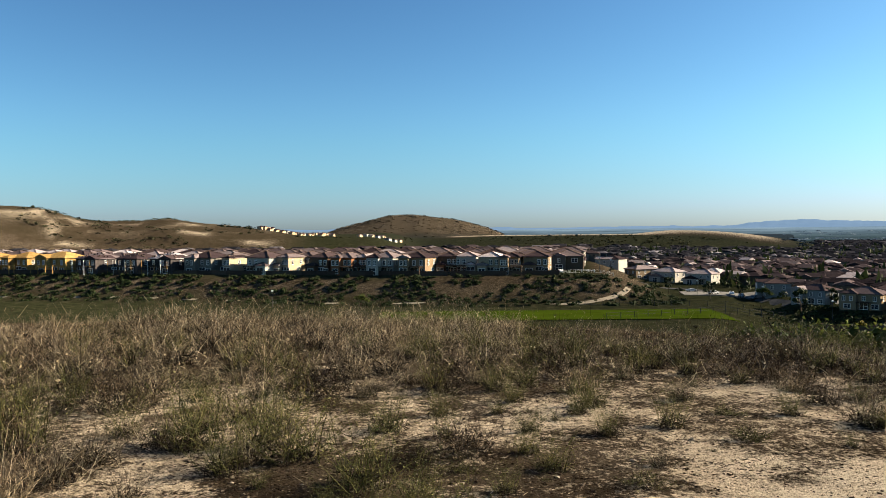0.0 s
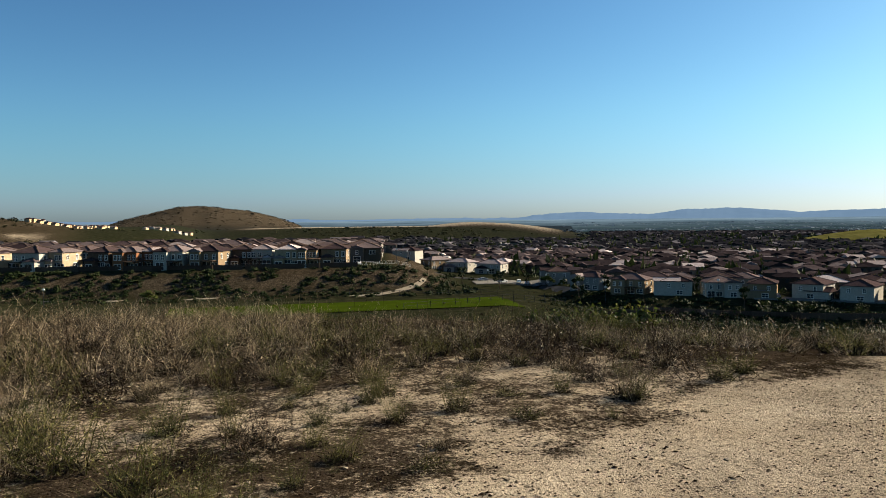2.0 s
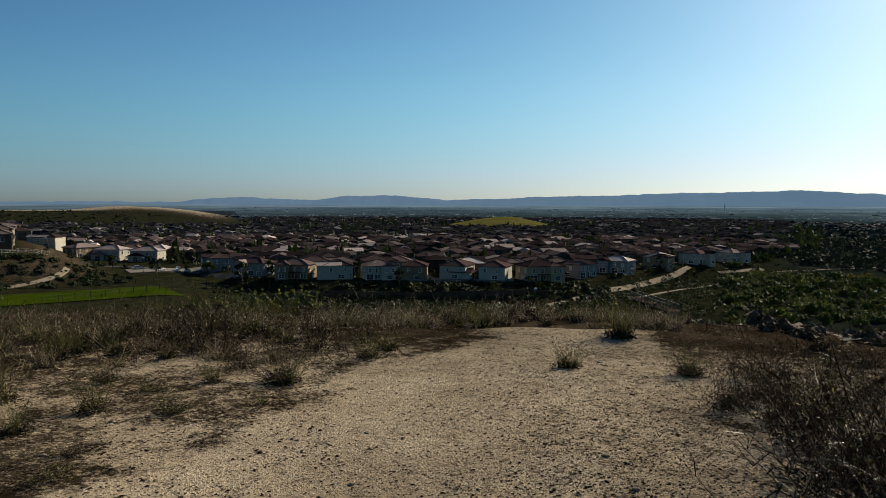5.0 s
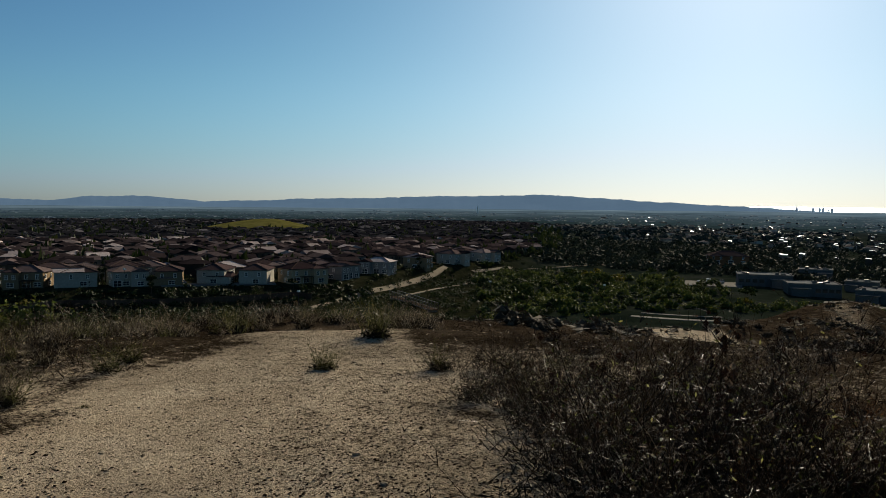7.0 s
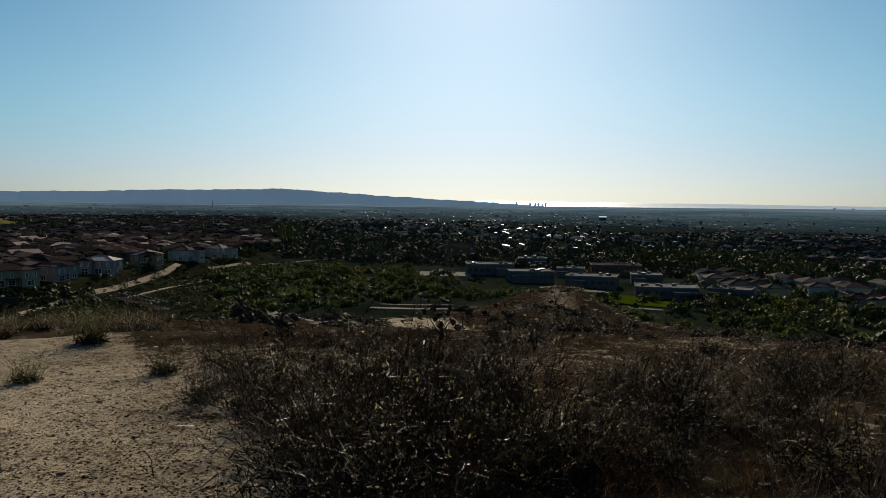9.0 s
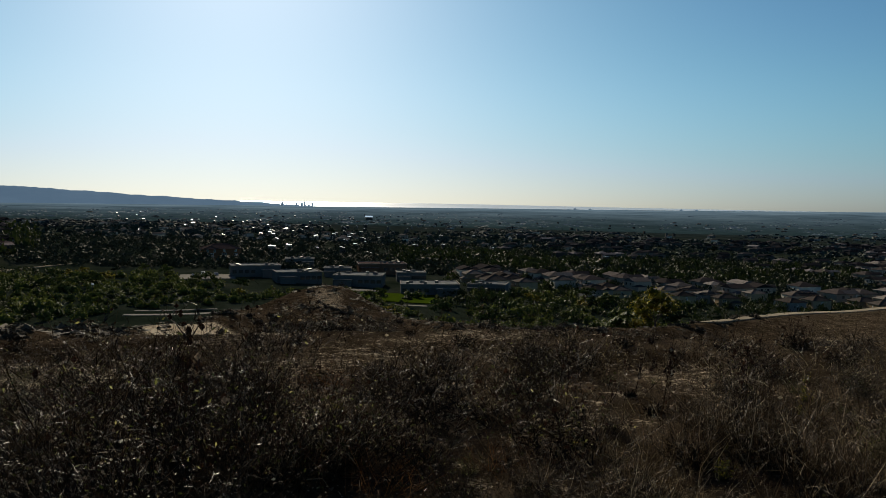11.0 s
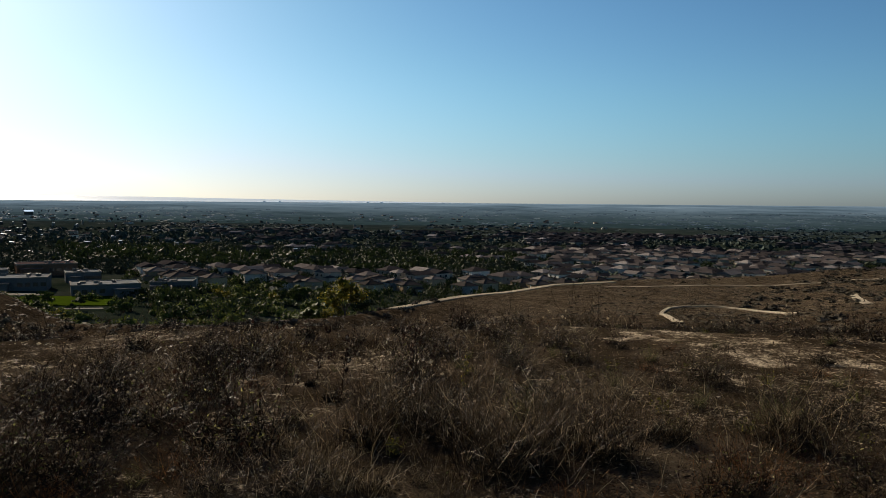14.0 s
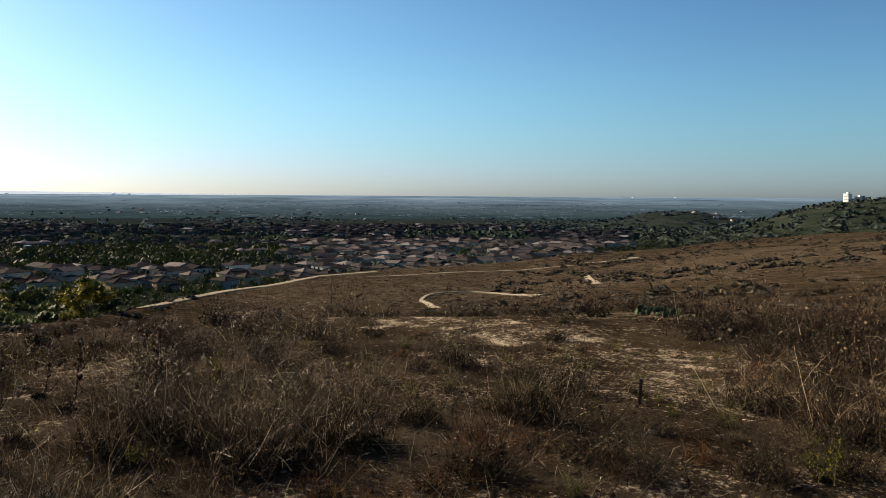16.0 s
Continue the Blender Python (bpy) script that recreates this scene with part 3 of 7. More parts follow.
def build_far_plain():
    """The plain's far part behind the town, daylight haze painted in as glow."""
    m, nt, b = mat("haze_painted_plain", 1.0)
    b.inputs["Specular IOR Level"].default_value = 0.0
    v = coords(nt)
    a = nt.nodes.new("ShaderNodeVertexColor")
    a.layer_name = "haze"
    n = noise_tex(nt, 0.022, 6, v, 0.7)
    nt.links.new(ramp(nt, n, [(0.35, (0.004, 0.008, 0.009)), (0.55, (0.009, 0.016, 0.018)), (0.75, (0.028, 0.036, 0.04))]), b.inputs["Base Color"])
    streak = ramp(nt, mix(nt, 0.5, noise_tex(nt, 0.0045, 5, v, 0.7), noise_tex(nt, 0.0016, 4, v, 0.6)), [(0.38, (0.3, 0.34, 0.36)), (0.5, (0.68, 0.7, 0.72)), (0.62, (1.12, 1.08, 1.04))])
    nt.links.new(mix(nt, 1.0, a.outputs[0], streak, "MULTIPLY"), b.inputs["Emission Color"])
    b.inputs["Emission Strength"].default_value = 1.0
    hs, ds = np.arange(-18, 179, 0.5), np.geomspace(1500, 4640, 60)
    H, D = np.meshgrid(np.radians(hs), ds)
    X, Y = D * np.sin(H), D * np.cos(H)
    Z = ground(X, Y) + 2.5 * smooth(1500, 1900, D) - 1.0 - 60 * (1 - smooth(2300, 2500, D)) * (1 - smooth(20, 25, np.degrees(H)))
    k = len(hs)
    i = (np.arange(len(ds) - 1)[:, None] * k + np.arange(k - 1)[None, :]).ravel()
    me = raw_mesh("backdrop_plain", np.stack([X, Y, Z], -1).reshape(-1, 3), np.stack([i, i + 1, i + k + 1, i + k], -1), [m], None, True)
    # painted haze: the emission grows paler and bluer with distance
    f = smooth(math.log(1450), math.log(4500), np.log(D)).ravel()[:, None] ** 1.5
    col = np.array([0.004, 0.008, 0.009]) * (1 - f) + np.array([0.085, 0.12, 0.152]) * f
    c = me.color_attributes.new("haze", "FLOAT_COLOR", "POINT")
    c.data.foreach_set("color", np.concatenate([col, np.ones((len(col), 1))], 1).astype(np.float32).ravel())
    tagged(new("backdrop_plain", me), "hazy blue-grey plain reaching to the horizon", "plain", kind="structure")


build_far_plain()


def ridge(name, label, h0, h1, d, tops, depth, material):
    """A long far range: tops is a function of heading that gives the skyline's elevation in degrees."""
    hs = np.arange(h0, h1, 0.12)
    rows = []
    prof = np.array([tops(h) for h in hs])
    for k, (s, up) in enumerate(((-1.0, -0.25), (-0.6, 0.25), (-0.3, 0.62), (-0.12, 0.88), (0.0, 1.0), (0.3, 0.5), (0.5, -0.2))):
        dd = d + s * depth + vnoise(hs * 10, hs * 0 + k * 37, 9, 11) * depth * 0.03
        el = np.where(up > 0, prof * up - 0.25 * (1 - up), -0.5)
        el = el + vnoise(hs * 10, hs * 0 + k * 11, 5, 12) * 0.05 * (0.2 < up < 0.7)
        rows.append(np.stack([dd * np.sin(np.radians(hs)), dd * np.cos(np.radians(hs)), EYE + dd * np.tan(np.radians(el))], -1))
    V = np.concatenate(rows)
    n = len(hs)
    i = (np.arange(6)[:, None] * n + np.arange(n - 1)[None, :]).ravel()
    F = np.stack([i, i + 1, i + n + 1, i + n], -1)
    return tagged(new(name, raw_mesh(name, V, F, [material], None, True)), label, "hills", kind="structure")


def south_range(h):
    base = np.interp(h, [10, 14, 20, 22, 25, 27, 30, 32.5, 36, 40, 46, 52, 57, 62, 65, 70, 76, 80, 83, 86],
                     [0.05, 0.1, 0.1, 0.35, 0.52, 0.42, 0.3, 0.66, 0.7, 0.35, 0.58, 0.75, 0.9, 1.0, 1.08, 0.75, 0.42, 0.25, 0.06, -0.2])
    return float(base + 0.035 * vnoise(h * 3, 0.0, 2.1, 13) + 0.02 * vnoise(h * 3, 0.0, 0.7, 14))


def north_range(h):
    return float(0.14 + 0.06 * vnoise(h * 2, 3.0, 3.0, 15) + 0.04 * vnoise(h * 2, 3.0, 0.9, 16))


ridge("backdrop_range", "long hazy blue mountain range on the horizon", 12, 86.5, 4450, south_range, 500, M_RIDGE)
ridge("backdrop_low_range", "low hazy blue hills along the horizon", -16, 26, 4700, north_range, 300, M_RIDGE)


def build_sea():
    hs, el = np.arange(79, 122, 0.5), np.array([0.0, 0.15, 0.35, 0.6, 0.85, 1.0])
    ds = np.linspace(4700, 4940, 6)
    H, D = np.meshgrid(np.radians(hs), ds)
    top = np.interp(np.degrees(H), [79, 84, 95, 105, 114, 121], [0.3, 0.3, 0.26, 0.14, 0.05, -0.02])
    Z = EYE + D * np.tan(np.radians(-0.06 + (top + 0.06) * el[:, None]))
    n = len(hs)
    i = (np.arange(5)[:, None] * n + np.arange(n - 1)[None, :]).ravel()
    V = np.stack([D * np.sin(H), D * np.cos(H), Z], -1).reshape(-1, 3)
    tagged(new("water", raw_mesh("water", V, np.stack([i, i + 1, i + n + 1, i + n], -1), [M_SEA], None, True)), "strip of bright sea below the hazy horizon", "sea", kind="structure")


build_sea()


# ---------------------------------------------------------------- paths, field, lots
def ribbon(name, label, category, pts, width, material, lift=0.18, step=3.0):
    """A path laid on the ground along (heading, distance) points."""
    P = np.array([at(h, d) for h, d in pts])
    seg = np.hypot(*np.diff(P, axis=0).T)
    s = np.concatenate([[0], np.cumsum(seg)])
    t = np.linspace(0, s[-1], max(4, int(s[-1] / step)))
    C = np.stack([np.interp(t, s, P[:, 0]), np.interp(t, s, P[:, 1])], -1)
    k = np.ones(7) / 7
    for a in (0, 1):
        C[:, a] = np.convolve(np.pad(C[:, a], 3, mode="edge"), k, "valid")
    T = np.gradient(C, axis=0)
    T /= np.linalg.norm(T, axis=1)[:, None] + 1e-9
    N = np.stack([-T[:, 1], T[:, 0]], -1)
    w = width * (0.5 + 0.07 * vnoise(t, t * 0, 9, 21))[:, None]
    L, R = C + N * w, C - N * w
    zl, zr = ground(*L.T) + lift, ground(*R.T) + lift
    n = len(t)
    V = np.concatenate([np.c_[L, zl], np.c_[R, zr], np.c_[L, zl - 0.7], np.c_[R, zr - 0.7]])
    i = np.arange(n - 1)
    F = np.concatenate([np.stack([i, i + 1, i + n + 1, i + n], -1), np.stack([i + 2 * n, i + 2 * n + 1, i + 1, i], -1), np.stack([i + n, i + n + 1, i + 3 * n + 1, i + 3 * n], -1)])
    return tagged(new(name, raw_mesh(name, V, F, [material])), label, category, kind="structure")


ribbon("path_to_houses", "pale concrete access road curving below the houses", "path", [(46, 255), (48, 268), (50.2, 287), (52.2, 304), (54.5, 332), (56.3, 357), (57, 370), (57.6, 384)], 2.3, M_PATH, 0.3)
ribbon("path_to_bridge", "pale concrete footpath leading to the footbridge", "path", [(53.7, 293), (55.4, 312), (57.1, 331), (58.9, 349), (60.0, 365), (59.9, 380), (59.4, 391)], 1.7, M_PATH, 0.3)
ribbon("path_across_valley", "pale footpath crossing the scrubby valley", "path", [(59.3, 392), (60.9, 411), (63, 440), (65.2, 460), (69, 500), (72, 540)], 1.7, M_PATH, 0.35)
ribbon("path_round_bank", "pale concrete path round the end of the bank", "path", [(6, 285), (9, 287.7), (11.3, 293), (12.9, 299), (13.8, 306.5), (13.5, 312)], 2.0, M_PATH, 0.3)
ribbon("path_along_bank", "pale dirt path along the scrubby bank", "path", [(-31, 390), (-23.3, 350), (-15.9, 320), (-9.4, 301), (-3.6, 291), (6, 285)], 1.2, M_PATH, 0.2)
ribbon("road_strip", "pale concrete road strip below the trees", "road", [(70.5, 262), (74, 258), (78.5, 262)], 3.0, M_CONCRETE, 0.15)
ribbon("ridge_track", "pale dirt track along the brown ridge", "path", [(111.5, 80), (114, 85), (117, 94.5), (120, 104.5), (123.5, 116.5), (127, 129), (130, 136)], 1.0, M_PATH, 0.1)
ribbon("ridge_track_upper", "pale dirt track over the upper ridge", "path", [(143.7, 160), (145.7, 167), (147.7, 176.5), (149, 186)], 1.8, M_PATH, 0.06)
ribbon("loop_trail", "pale footpath looping over the brown slope", "path", [(134.1, 54), (133.0, 66), (132.5, 80), (133.1, 88), (134.9, 90.4), (137, 89.5), (139.9, 82), (141.6, 66)], 0.36, M_PATH, 0.14, 1.0)
ribbon("slope_trail", "faint footpath over the brown slope", "path", [(128.1, 124), (134.9, 136), (141.2, 150), (144.9, 155)], 0.8, M_PATH, 0.05, 1.5)
ribbon("spur_trail", "sandy footpath over the low spur", "path", [(73.5, 36), (74.7, 43), (75.6, 48)], 1.3, M_PATH, 0.03, 1.0)
ribbon("road_strip_lower", "pale kerb strip of the road below the trees", "road", [(71.2, 271), (75, 268), (78.0, 272)], 1.6, M_CONCRETE, 0.15)
ribbon("road_strip_south", "pale road strip in front of the school", "road", [(89.2, 300), (91, 298), (93.2, 301)], 3.0, M_CONCRETE, 0.15)
ribbon("far_slope_trail", "pale dirt patch on the upper slope", "path", [(158.0, 228), (159.6, 238), (161.2, 234)], 2.4, M_PATH, 0.06)
ribbon("cross_trail", "thin pale gully down the slope", "path", [(144.8, 116), (145.2, 100), (145.7, 84)], 0.9, M_PATH, 0.05, 1.5)
ribbon("valley_street", "asphalt street in front of the houses", "road", [(14, 385), (18, 372), (22, 345), (24.6, 318)], 5, M_ASPHALT, 0.2)


def slab(name, label, category, h, d, w, dp, material, rot=None, lift=0.25, thick=0.45):
    """A level slab, w wide across the line of sight and dp deep."""
    x, y = at(h, d)
    a = radians(-h if rot is None else rot)
    c, s = math.cos(a), math.sin(a)
    n = 17
    U, W = np.meshgrid(np.linspace(-w / 2, w / 2, n), np.linspace(-dp / 2, dp / 2, n))
    X, Y = x + U * c - W * s, y + U * s + W * c
    Z = ground(X, Y) + lift
    i = (np.arange(n - 1)[:, None] * n + np.arange(n - 1)[None, :]).ravel()
    V = np.stack([X, Y, Z], -1).reshape(-1, 3)
    F = np.stack([i, i + 1, i + n + 1, i + n], -1)
    edge = list(range(n)) + [n * k + n - 1 for k in range(1, n)] + list(range(n * n - 2, n * n - n - 1, -1)) + [n * k for k in range(n - 2, 0, -1)]
    low = V[edge] - (0, 0, thick)
    m = len(edge)
    S = [(edge[k], n * n + k, n * n + (k + 1) % m, edge[(k + 1) % m]) for k in range(m)]
    me = raw_mesh(name, np.concatenate([V, low]), np.concatenate([F, S]), [material])
    return tagged(new(name, me), label, category, kind="structure")


slab("sports_field", "green mown sports field in the valley", "lawn", 7.9, 256, 114, 28, M_TURF, 0, 0.3, 0.1)
slab("playground_lot", "pale paved lot beside the valley street", "pavement", 20, 352, 34, 18, M_CONCRETE, -10, 0.3)
slab("school_car_park", "pale concrete car park beside the school", "pavement", 76.7, 392, 26, 24, M_CONCRETE, None, 0.3)
slab("school_yard", "pale concrete yard between the school buildings", "pavement", 86.6, 344, 34, 7, M_CONCRETE, None, 0.3)
slab("school_lawn", "green lawn in front of the school", "lawn", 90.6, 322, 34, 30, M_TURF, None, 0.3)
slab("house_court", "grey asphalt court between the valley houses", "pavement", 41, 293, 40, 9, M_CONCRETE, None, 0.3)


# ---------------------------------------------------------------- houses
def hip_roof(s, x0, x1, y0, y1, z, pitch=0.36, over=0.5, gable=False):
    """Roof over a rectangle; returns the lines of its hips and ridge."""
    x0, x1, y0, y1 = x0 - over, x1 + over, y0 - over, y1 + over
    a, b = x1 - x0, y1 - y0
    t, rise = 0.2, pitch * min(a, b) / 2
    cx, cy = (x0 + x1) / 2, (y0 + y1) / 2
    if a >= b:
        k = 0.0 if gable else b / 2
        r = [(x0 + k, cy, z + t + rise), (x1 - k, cy, z + t + rise)]
    else:
        k = 0.0 if gable else a / 2
        r = [(cx, y0 + k, z + t + rise), (cx, y1 - k, z + t + rise)]
    lo = [(x0, y0, z), (x1, y0, z), (x1, y1, z), (x0, y1, z)]
    hi = [(x, y, z + t) for x, y, _ in lo]
    f = [(3, 2, 1, 0), (0, 1, 5, 4), (1, 2, 6, 5), (2, 3, 7, 6), (3, 0, 4, 7)]
    if a >= b:
        f += [(4, 5, 9, 8), (6, 7, 8, 9), (7, 4, 8), (5, 6, 9)]
        hips = [(hi[0], r[0]), (hi[3], r[0]), (hi[1], r[1]), (hi[2], r[1])]
    else:
        f += [(5, 6, 9, 8), (7, 4, 8, 9), (4, 5, 8), (6, 7, 9)]
        hips = [(hi[0], r[0]), (hi[1], r[0]), (hi[2], r[1]), (hi[3], r[1])]
    s.add(lo + hi + r, f)
    return ([] if gable else hips) + [(r[0], r[1])]


def window_mesh(w, h):
    """A framed window with four recessed panes, in one piece."""
    s = Shape()
    xs = (-w / 2 - 0.1, -w / 2, -0.035, 0.035, w / 2, w / 2 + 0.1)
    zs = (-h / 2 - 0.13, -h / 2, -0.03, 0.03, h / 2, h / 2 + 0.1)
    V, F, m = [(x, -0.09, z) for z in zs for x in xs], [], []
    for j in range(5):
        for i in range(5):
            q = [j * 6 + i, j * 6 + i + 1, j * 6 + i + 7, j * 6 + i + 6]
            if i in (1, 3) and j in (1, 3):
                o = len(V)
                V += [(V[k][0] + dx, -0.02, V[k][2] + dz) for k, dx, dz in zip(q, (0.01, -0.01, -0.01, 0.01), (0.01, 0.01, -0.01, -0.01))]
                F += [(q[k], q[(k + 1) % 4], o + (k + 1) % 4, o + k) for k in range(4)] + [(o, o + 1, o + 2, o + 3)]
                m += [0, 0, 0, 0, 1]
            else:
                F.append(tuple(q))
                m.append(0)
    rim = [0, 1, 2, 3, 4, 5, 11, 17, 23, 29, 35, 34, 33, 32, 31, 30, 24, 18, 12, 6]
    o = len(V)
    V += [(V[k][0], 0.05, V[k][2]) for k in rim]
    F += [(rim[(k + 1) % 20], rim[k], o + k, o + (k + 1) % 20) for k in range(20)]
    m += [0] * 20
    s.v, s.f, s.m = V, F, m
    return s.mesh("window", M_FRAME, M_GLASS)


WINDOWS = {"tall": window_mesh(1.0, 1.5), "wide": window_mesh(2.3, 1.5), "door": window_mesh(2.8, 2.2)}
GARAGE = Shape().box(-2.4, 2.4, -0.05, 0.05, 0, 2.2).box(-2.3, 2.3, -0.08, -0.05, 0.1, 0.5).box(-2.3, 2.3, -0.08, -0.05, 0.62, 1.02).box(-2.3, 2.3, -0.08, -0.05, 1.14, 1.54).box(-2.3, 2.3, -0.08, -0.05, 1.66, 2.1).mesh("garage_door", M_DARKWOOD)


def house(name, label, group, w, dp, wall, roof=None, seed=0, lite=False, high=5.7, state="", m=None):
    """A two-storey hip-roofed house, its face towards -y."""
    rng = random.Random(seed)
    o = thing(name, label, "house", group, m)
    roof = roof or M_ROOF
    ww = w * rng.uniform(0.4, 0.52)
    side = rng.choice((-1, 1))
    fx0 = -w / 2 if side < 0 else w / 2 - ww
    fd = rng.uniform(1.6, 3.2)
    s = Shape().box(-w / 2, w / 2, -dp / 2, dp / 2, -3, high)
    part("wall", s, wall, o)
    wing_h = high if rng.random() < 0.6 else 3.1
    part("wing_wall", Shape().box(fx0 + 0.02, fx0 + ww - 0.02, -dp / 2 - fd, -dp / 2 + 0.3, -3, wing_h - 0.02), wall, o)
    r1, r2, cap = Shape(), Shape(), Shape()
    lines = hip_roof(r1, -w / 2, w / 2, -dp / 2, dp / 2, high)
    gable = rng.random() < 0.5
    lines2 = hip_roof(r2, fx0, fx0 + ww, -dp / 2 - fd, dp * 0.1, wing_h + (0.06 if wing_h == high else 0), 0.36, 0.45, gable)
    for a, b in lines + lines2:
        cap.bar((a[0], a[1], a[2] + 0.05), (b[0], b[1], b[2] + 0.05), 0.16)
    part("roof", r1, roof, o)
    part("wing_roof", r2, roof, o)
    if state != "open":
        part("ridge_tiles", cap, M_CAP, o)
    if gable:
        zt = wing_h + 0.3
        part("gable_wall", Shape().add([(fx0 + 0.3, -dp / 2 - fd, zt - 0.4), (fx0 + ww - 0.3, -dp / 2 - fd, zt - 0.4), (fx0 + ww / 2, -dp / 2 - fd, zt + 0.32 * ww / 2),
                                        (fx0 + 0.3, -dp / 2 - fd + 0.3, zt - 0.4), (fx0 + ww - 0.3, -dp / 2 - fd + 0.3, zt - 0.4), (fx0 + ww / 2, -dp / 2 - fd + 0.3, zt + 0.32 * ww / 2)],
                                       [(0, 1, 2), (5, 4, 3), (0, 3, 4, 1), (1, 4, 5, 2), (2, 5, 3, 0)]), wall, o)
    mx0, mx1 = (-w / 2 + ww, w / 2) if side < 0 else (-w / 2, w / 2 - ww)

    def win(kind, x, y, z, rz=0):
        if lite == "far":
            return
        part("window", WINDOWS[kind], None, o, m=pose(x, y, z, 0, 0, rz))
    yf = -dp / 2
    if wing_h == high:
        for k in (0.28, 0.72) if not lite else (0.5,):
            win("tall", fx0 + ww * k, yf - fd, 4.1)
    win("wide" if rng.random() < 0.6 else "door", fx0 + ww * 0.5, yf - fd, 1.3)
    n = 1 if lite else 2
    for k in range(n):
        x = mx0 + (mx1 - mx0) * (k + 0.5) / n
        win("tall" if not lite else "wide", x, yf, 4.1)
        if not lite:
            win("wide" if k else "door", x, yf, 1.35)
    for sgn, rz in ((1, 90), (-1, -90)):
        for k in ((-0.25, 0.22) if not lite else (0.0,)):
            win("tall", sgn * w / 2, dp * k, 4.1, rz)
    if not lite:
        win("wide", w / 2, dp * 0.1, 1.4, 90)
        win("wide", -w / 2, -dp * 0.1, 1.4, -90)
        if state != "open":
            if rng.random() < 0.55:
                px = mx0 if side < 0 else mx1 - 5
                pc = Shape().box(px + 0.4, px + 4.8, yf - 3.2, yf - 0.02, 2.75, 2.95)
                for u in (px + 0.6, px + 4.5):
                    pc.box(u, u + 0.2, yf - 3.1, yf - 2.9, -3, 2.75)
                part("patio_cover", pc, M_DARKWOOD, o)
    return o


def place(ob, x, y, rz, sink=0.1):
    ob.matrix_basis = pose(x, y, gz(x, y) - sink, 0, 0, rz) @ Matrix.Diagonal((*ob.scale, 1))
    return ob


# the first row along the terrace
def terrace(h, back):
    t = math.tan(radians(h))
    y = (311 + back) / (1 + (0.235 * t if t < 0 else 0))
    return y * t, y


# (heading, width, finish, set back)
ROW = [(-35.0, 12, "osb", 12), (-32.6, 12, "osb", 12), (-30.2, 11, "osb", 13), (-28.3, 11, "osb", 15), (-26.3, 14, "osb", 12), (-24.1, 13, "felt", 12), (-21.6, 12, "felt", 12), (-19.4, 12, "felt", 12),
       (-16.9, 12.5, "grey", 13), (-15.0, 7, "cream", 15), (-12.9, 12, "white", 13), (-11.2, 6, "cream", 16), (-9.7, 8, "white", 30), (-8.6, 9, "brown", 13), (-6.9, 8.5, "terracotta", 12), (-5.6, 6, "terracotta", 15),
       (-4.1, 11, "white", 12), (-1.8, 11, "tan", 12), (0.6, 8, "brown", 24), (1.9, 9, "white", 22), (3.7, 9, "cream", 14), (5.2, 7, "tan", 12), (7.0, 10, "tan", 13)]
for k, (h, w, c, back) in enumerate(ROW):
    x, y = terrace(h, back)
    if c == "osb":
        o = house("timber_house", "unfinished house clad in bare yellow wood sheathing", "houses under construction", w, 11, M_OSB, M_OSB, k + 40, False, 5.7, "open")
        for q in range(4):
            part("stud_post", Shape().box(-w / 2 + 1 + q * (w - 2.2) / 3, -w / 2 + 1.2 + q * (w - 2.2) / 3, -10.4, -10.2, -3, 3.0), M_OSB, o)
        part("porch_beam", Shape().box(-w / 2 + 0.8, w / 2 - 0.8, -10.45, -10.15, 3.0, 3.3), M_OSB, o)
    elif c == "felt":
        o = house("half_built_house", "half-built house in dark paper with tile stacks on its roof", "houses under construction", w, 11, M_FELT, M_ROOF, k + 40, False, 5.4, "open")
        rng = random.Random(k)
        for q in range(26):
            u, v = rng.uniform(-w / 2, w / 2), rng.uniform(-5.5, -1)
            z = 5.6 + 0.36 * min(v + 6, u + w / 2 + 0.5, w / 2 + 0.5 - u) + 0.18
            part("tile_stack", Shape().box(u - 0.22, u + 0.22, v - 0.2, v + 0.2, z - 0.1, z + 0.32), M_CAP if q % 3 else M_ROOF, o)
        for q in range(5):
            part("scaffold_post", Shape().box(-w / 2 + q * w / 4 - 0.06, -w / 2 + q * w / 4 + 0.06, -10.1, -9.98, -3, 5.2), M_FRAME if q % 2 else M_OSB, o)
        part("scaffold_board", Shape().box(-w / 2, w / 2, -10.0, -9.4, 2.7, 2.8), M_OSB, o)
    else:
        words = {"cream": "cream", "white": "white", "brown": "brown", "terracotta": "terracotta", "tan": "tan", "grey": "grey-beige"}[c]
        o = house("house", words + " stucco house with brown tiled hip roof on terrace", "houses on the terrace", w * 0.84, 11, WALLS[c], None, k + 40)
    o.scale = (1.2, 1.2, 1.27)
    place(o, x, y, (-24 if h < 0 else -16) + (k * 7) % 5 - 2)

# templates for the other houses: (wall, label)
KINDS = [("stucco house with dark brown tiled hip roof", M_STUCCO), ("pale stucco house with mauve-brown tiled roof", M_STUCCO), ("plain stucco house with weathered clay tile roof", M_STUCCO)]
DETAILED = [house("house", {"white": "white", "blue": "grey-white", "cream": "cream", "tan": "tan"}[c] + " stucco house with tiled hip roof and many windows", "houses of the valley", 12.5 + k * 0.7, 12 - k % 3, WALLS[c], None, 70 + k) for k, c in enumerate(("white", "tan", "blue", "cream", "white", "tan"))]
SOUTH = [house("house", ("cream", "white", "tan", "pale grey")[k] + " stucco house with low brown tiled roof", "houses below the ridge", 12.5 + k, 12.5, WALLS[("cream", "white", "tan", "blue")[k]], M_ROOF_PALE, 110 + k, True) for k in range(4)]
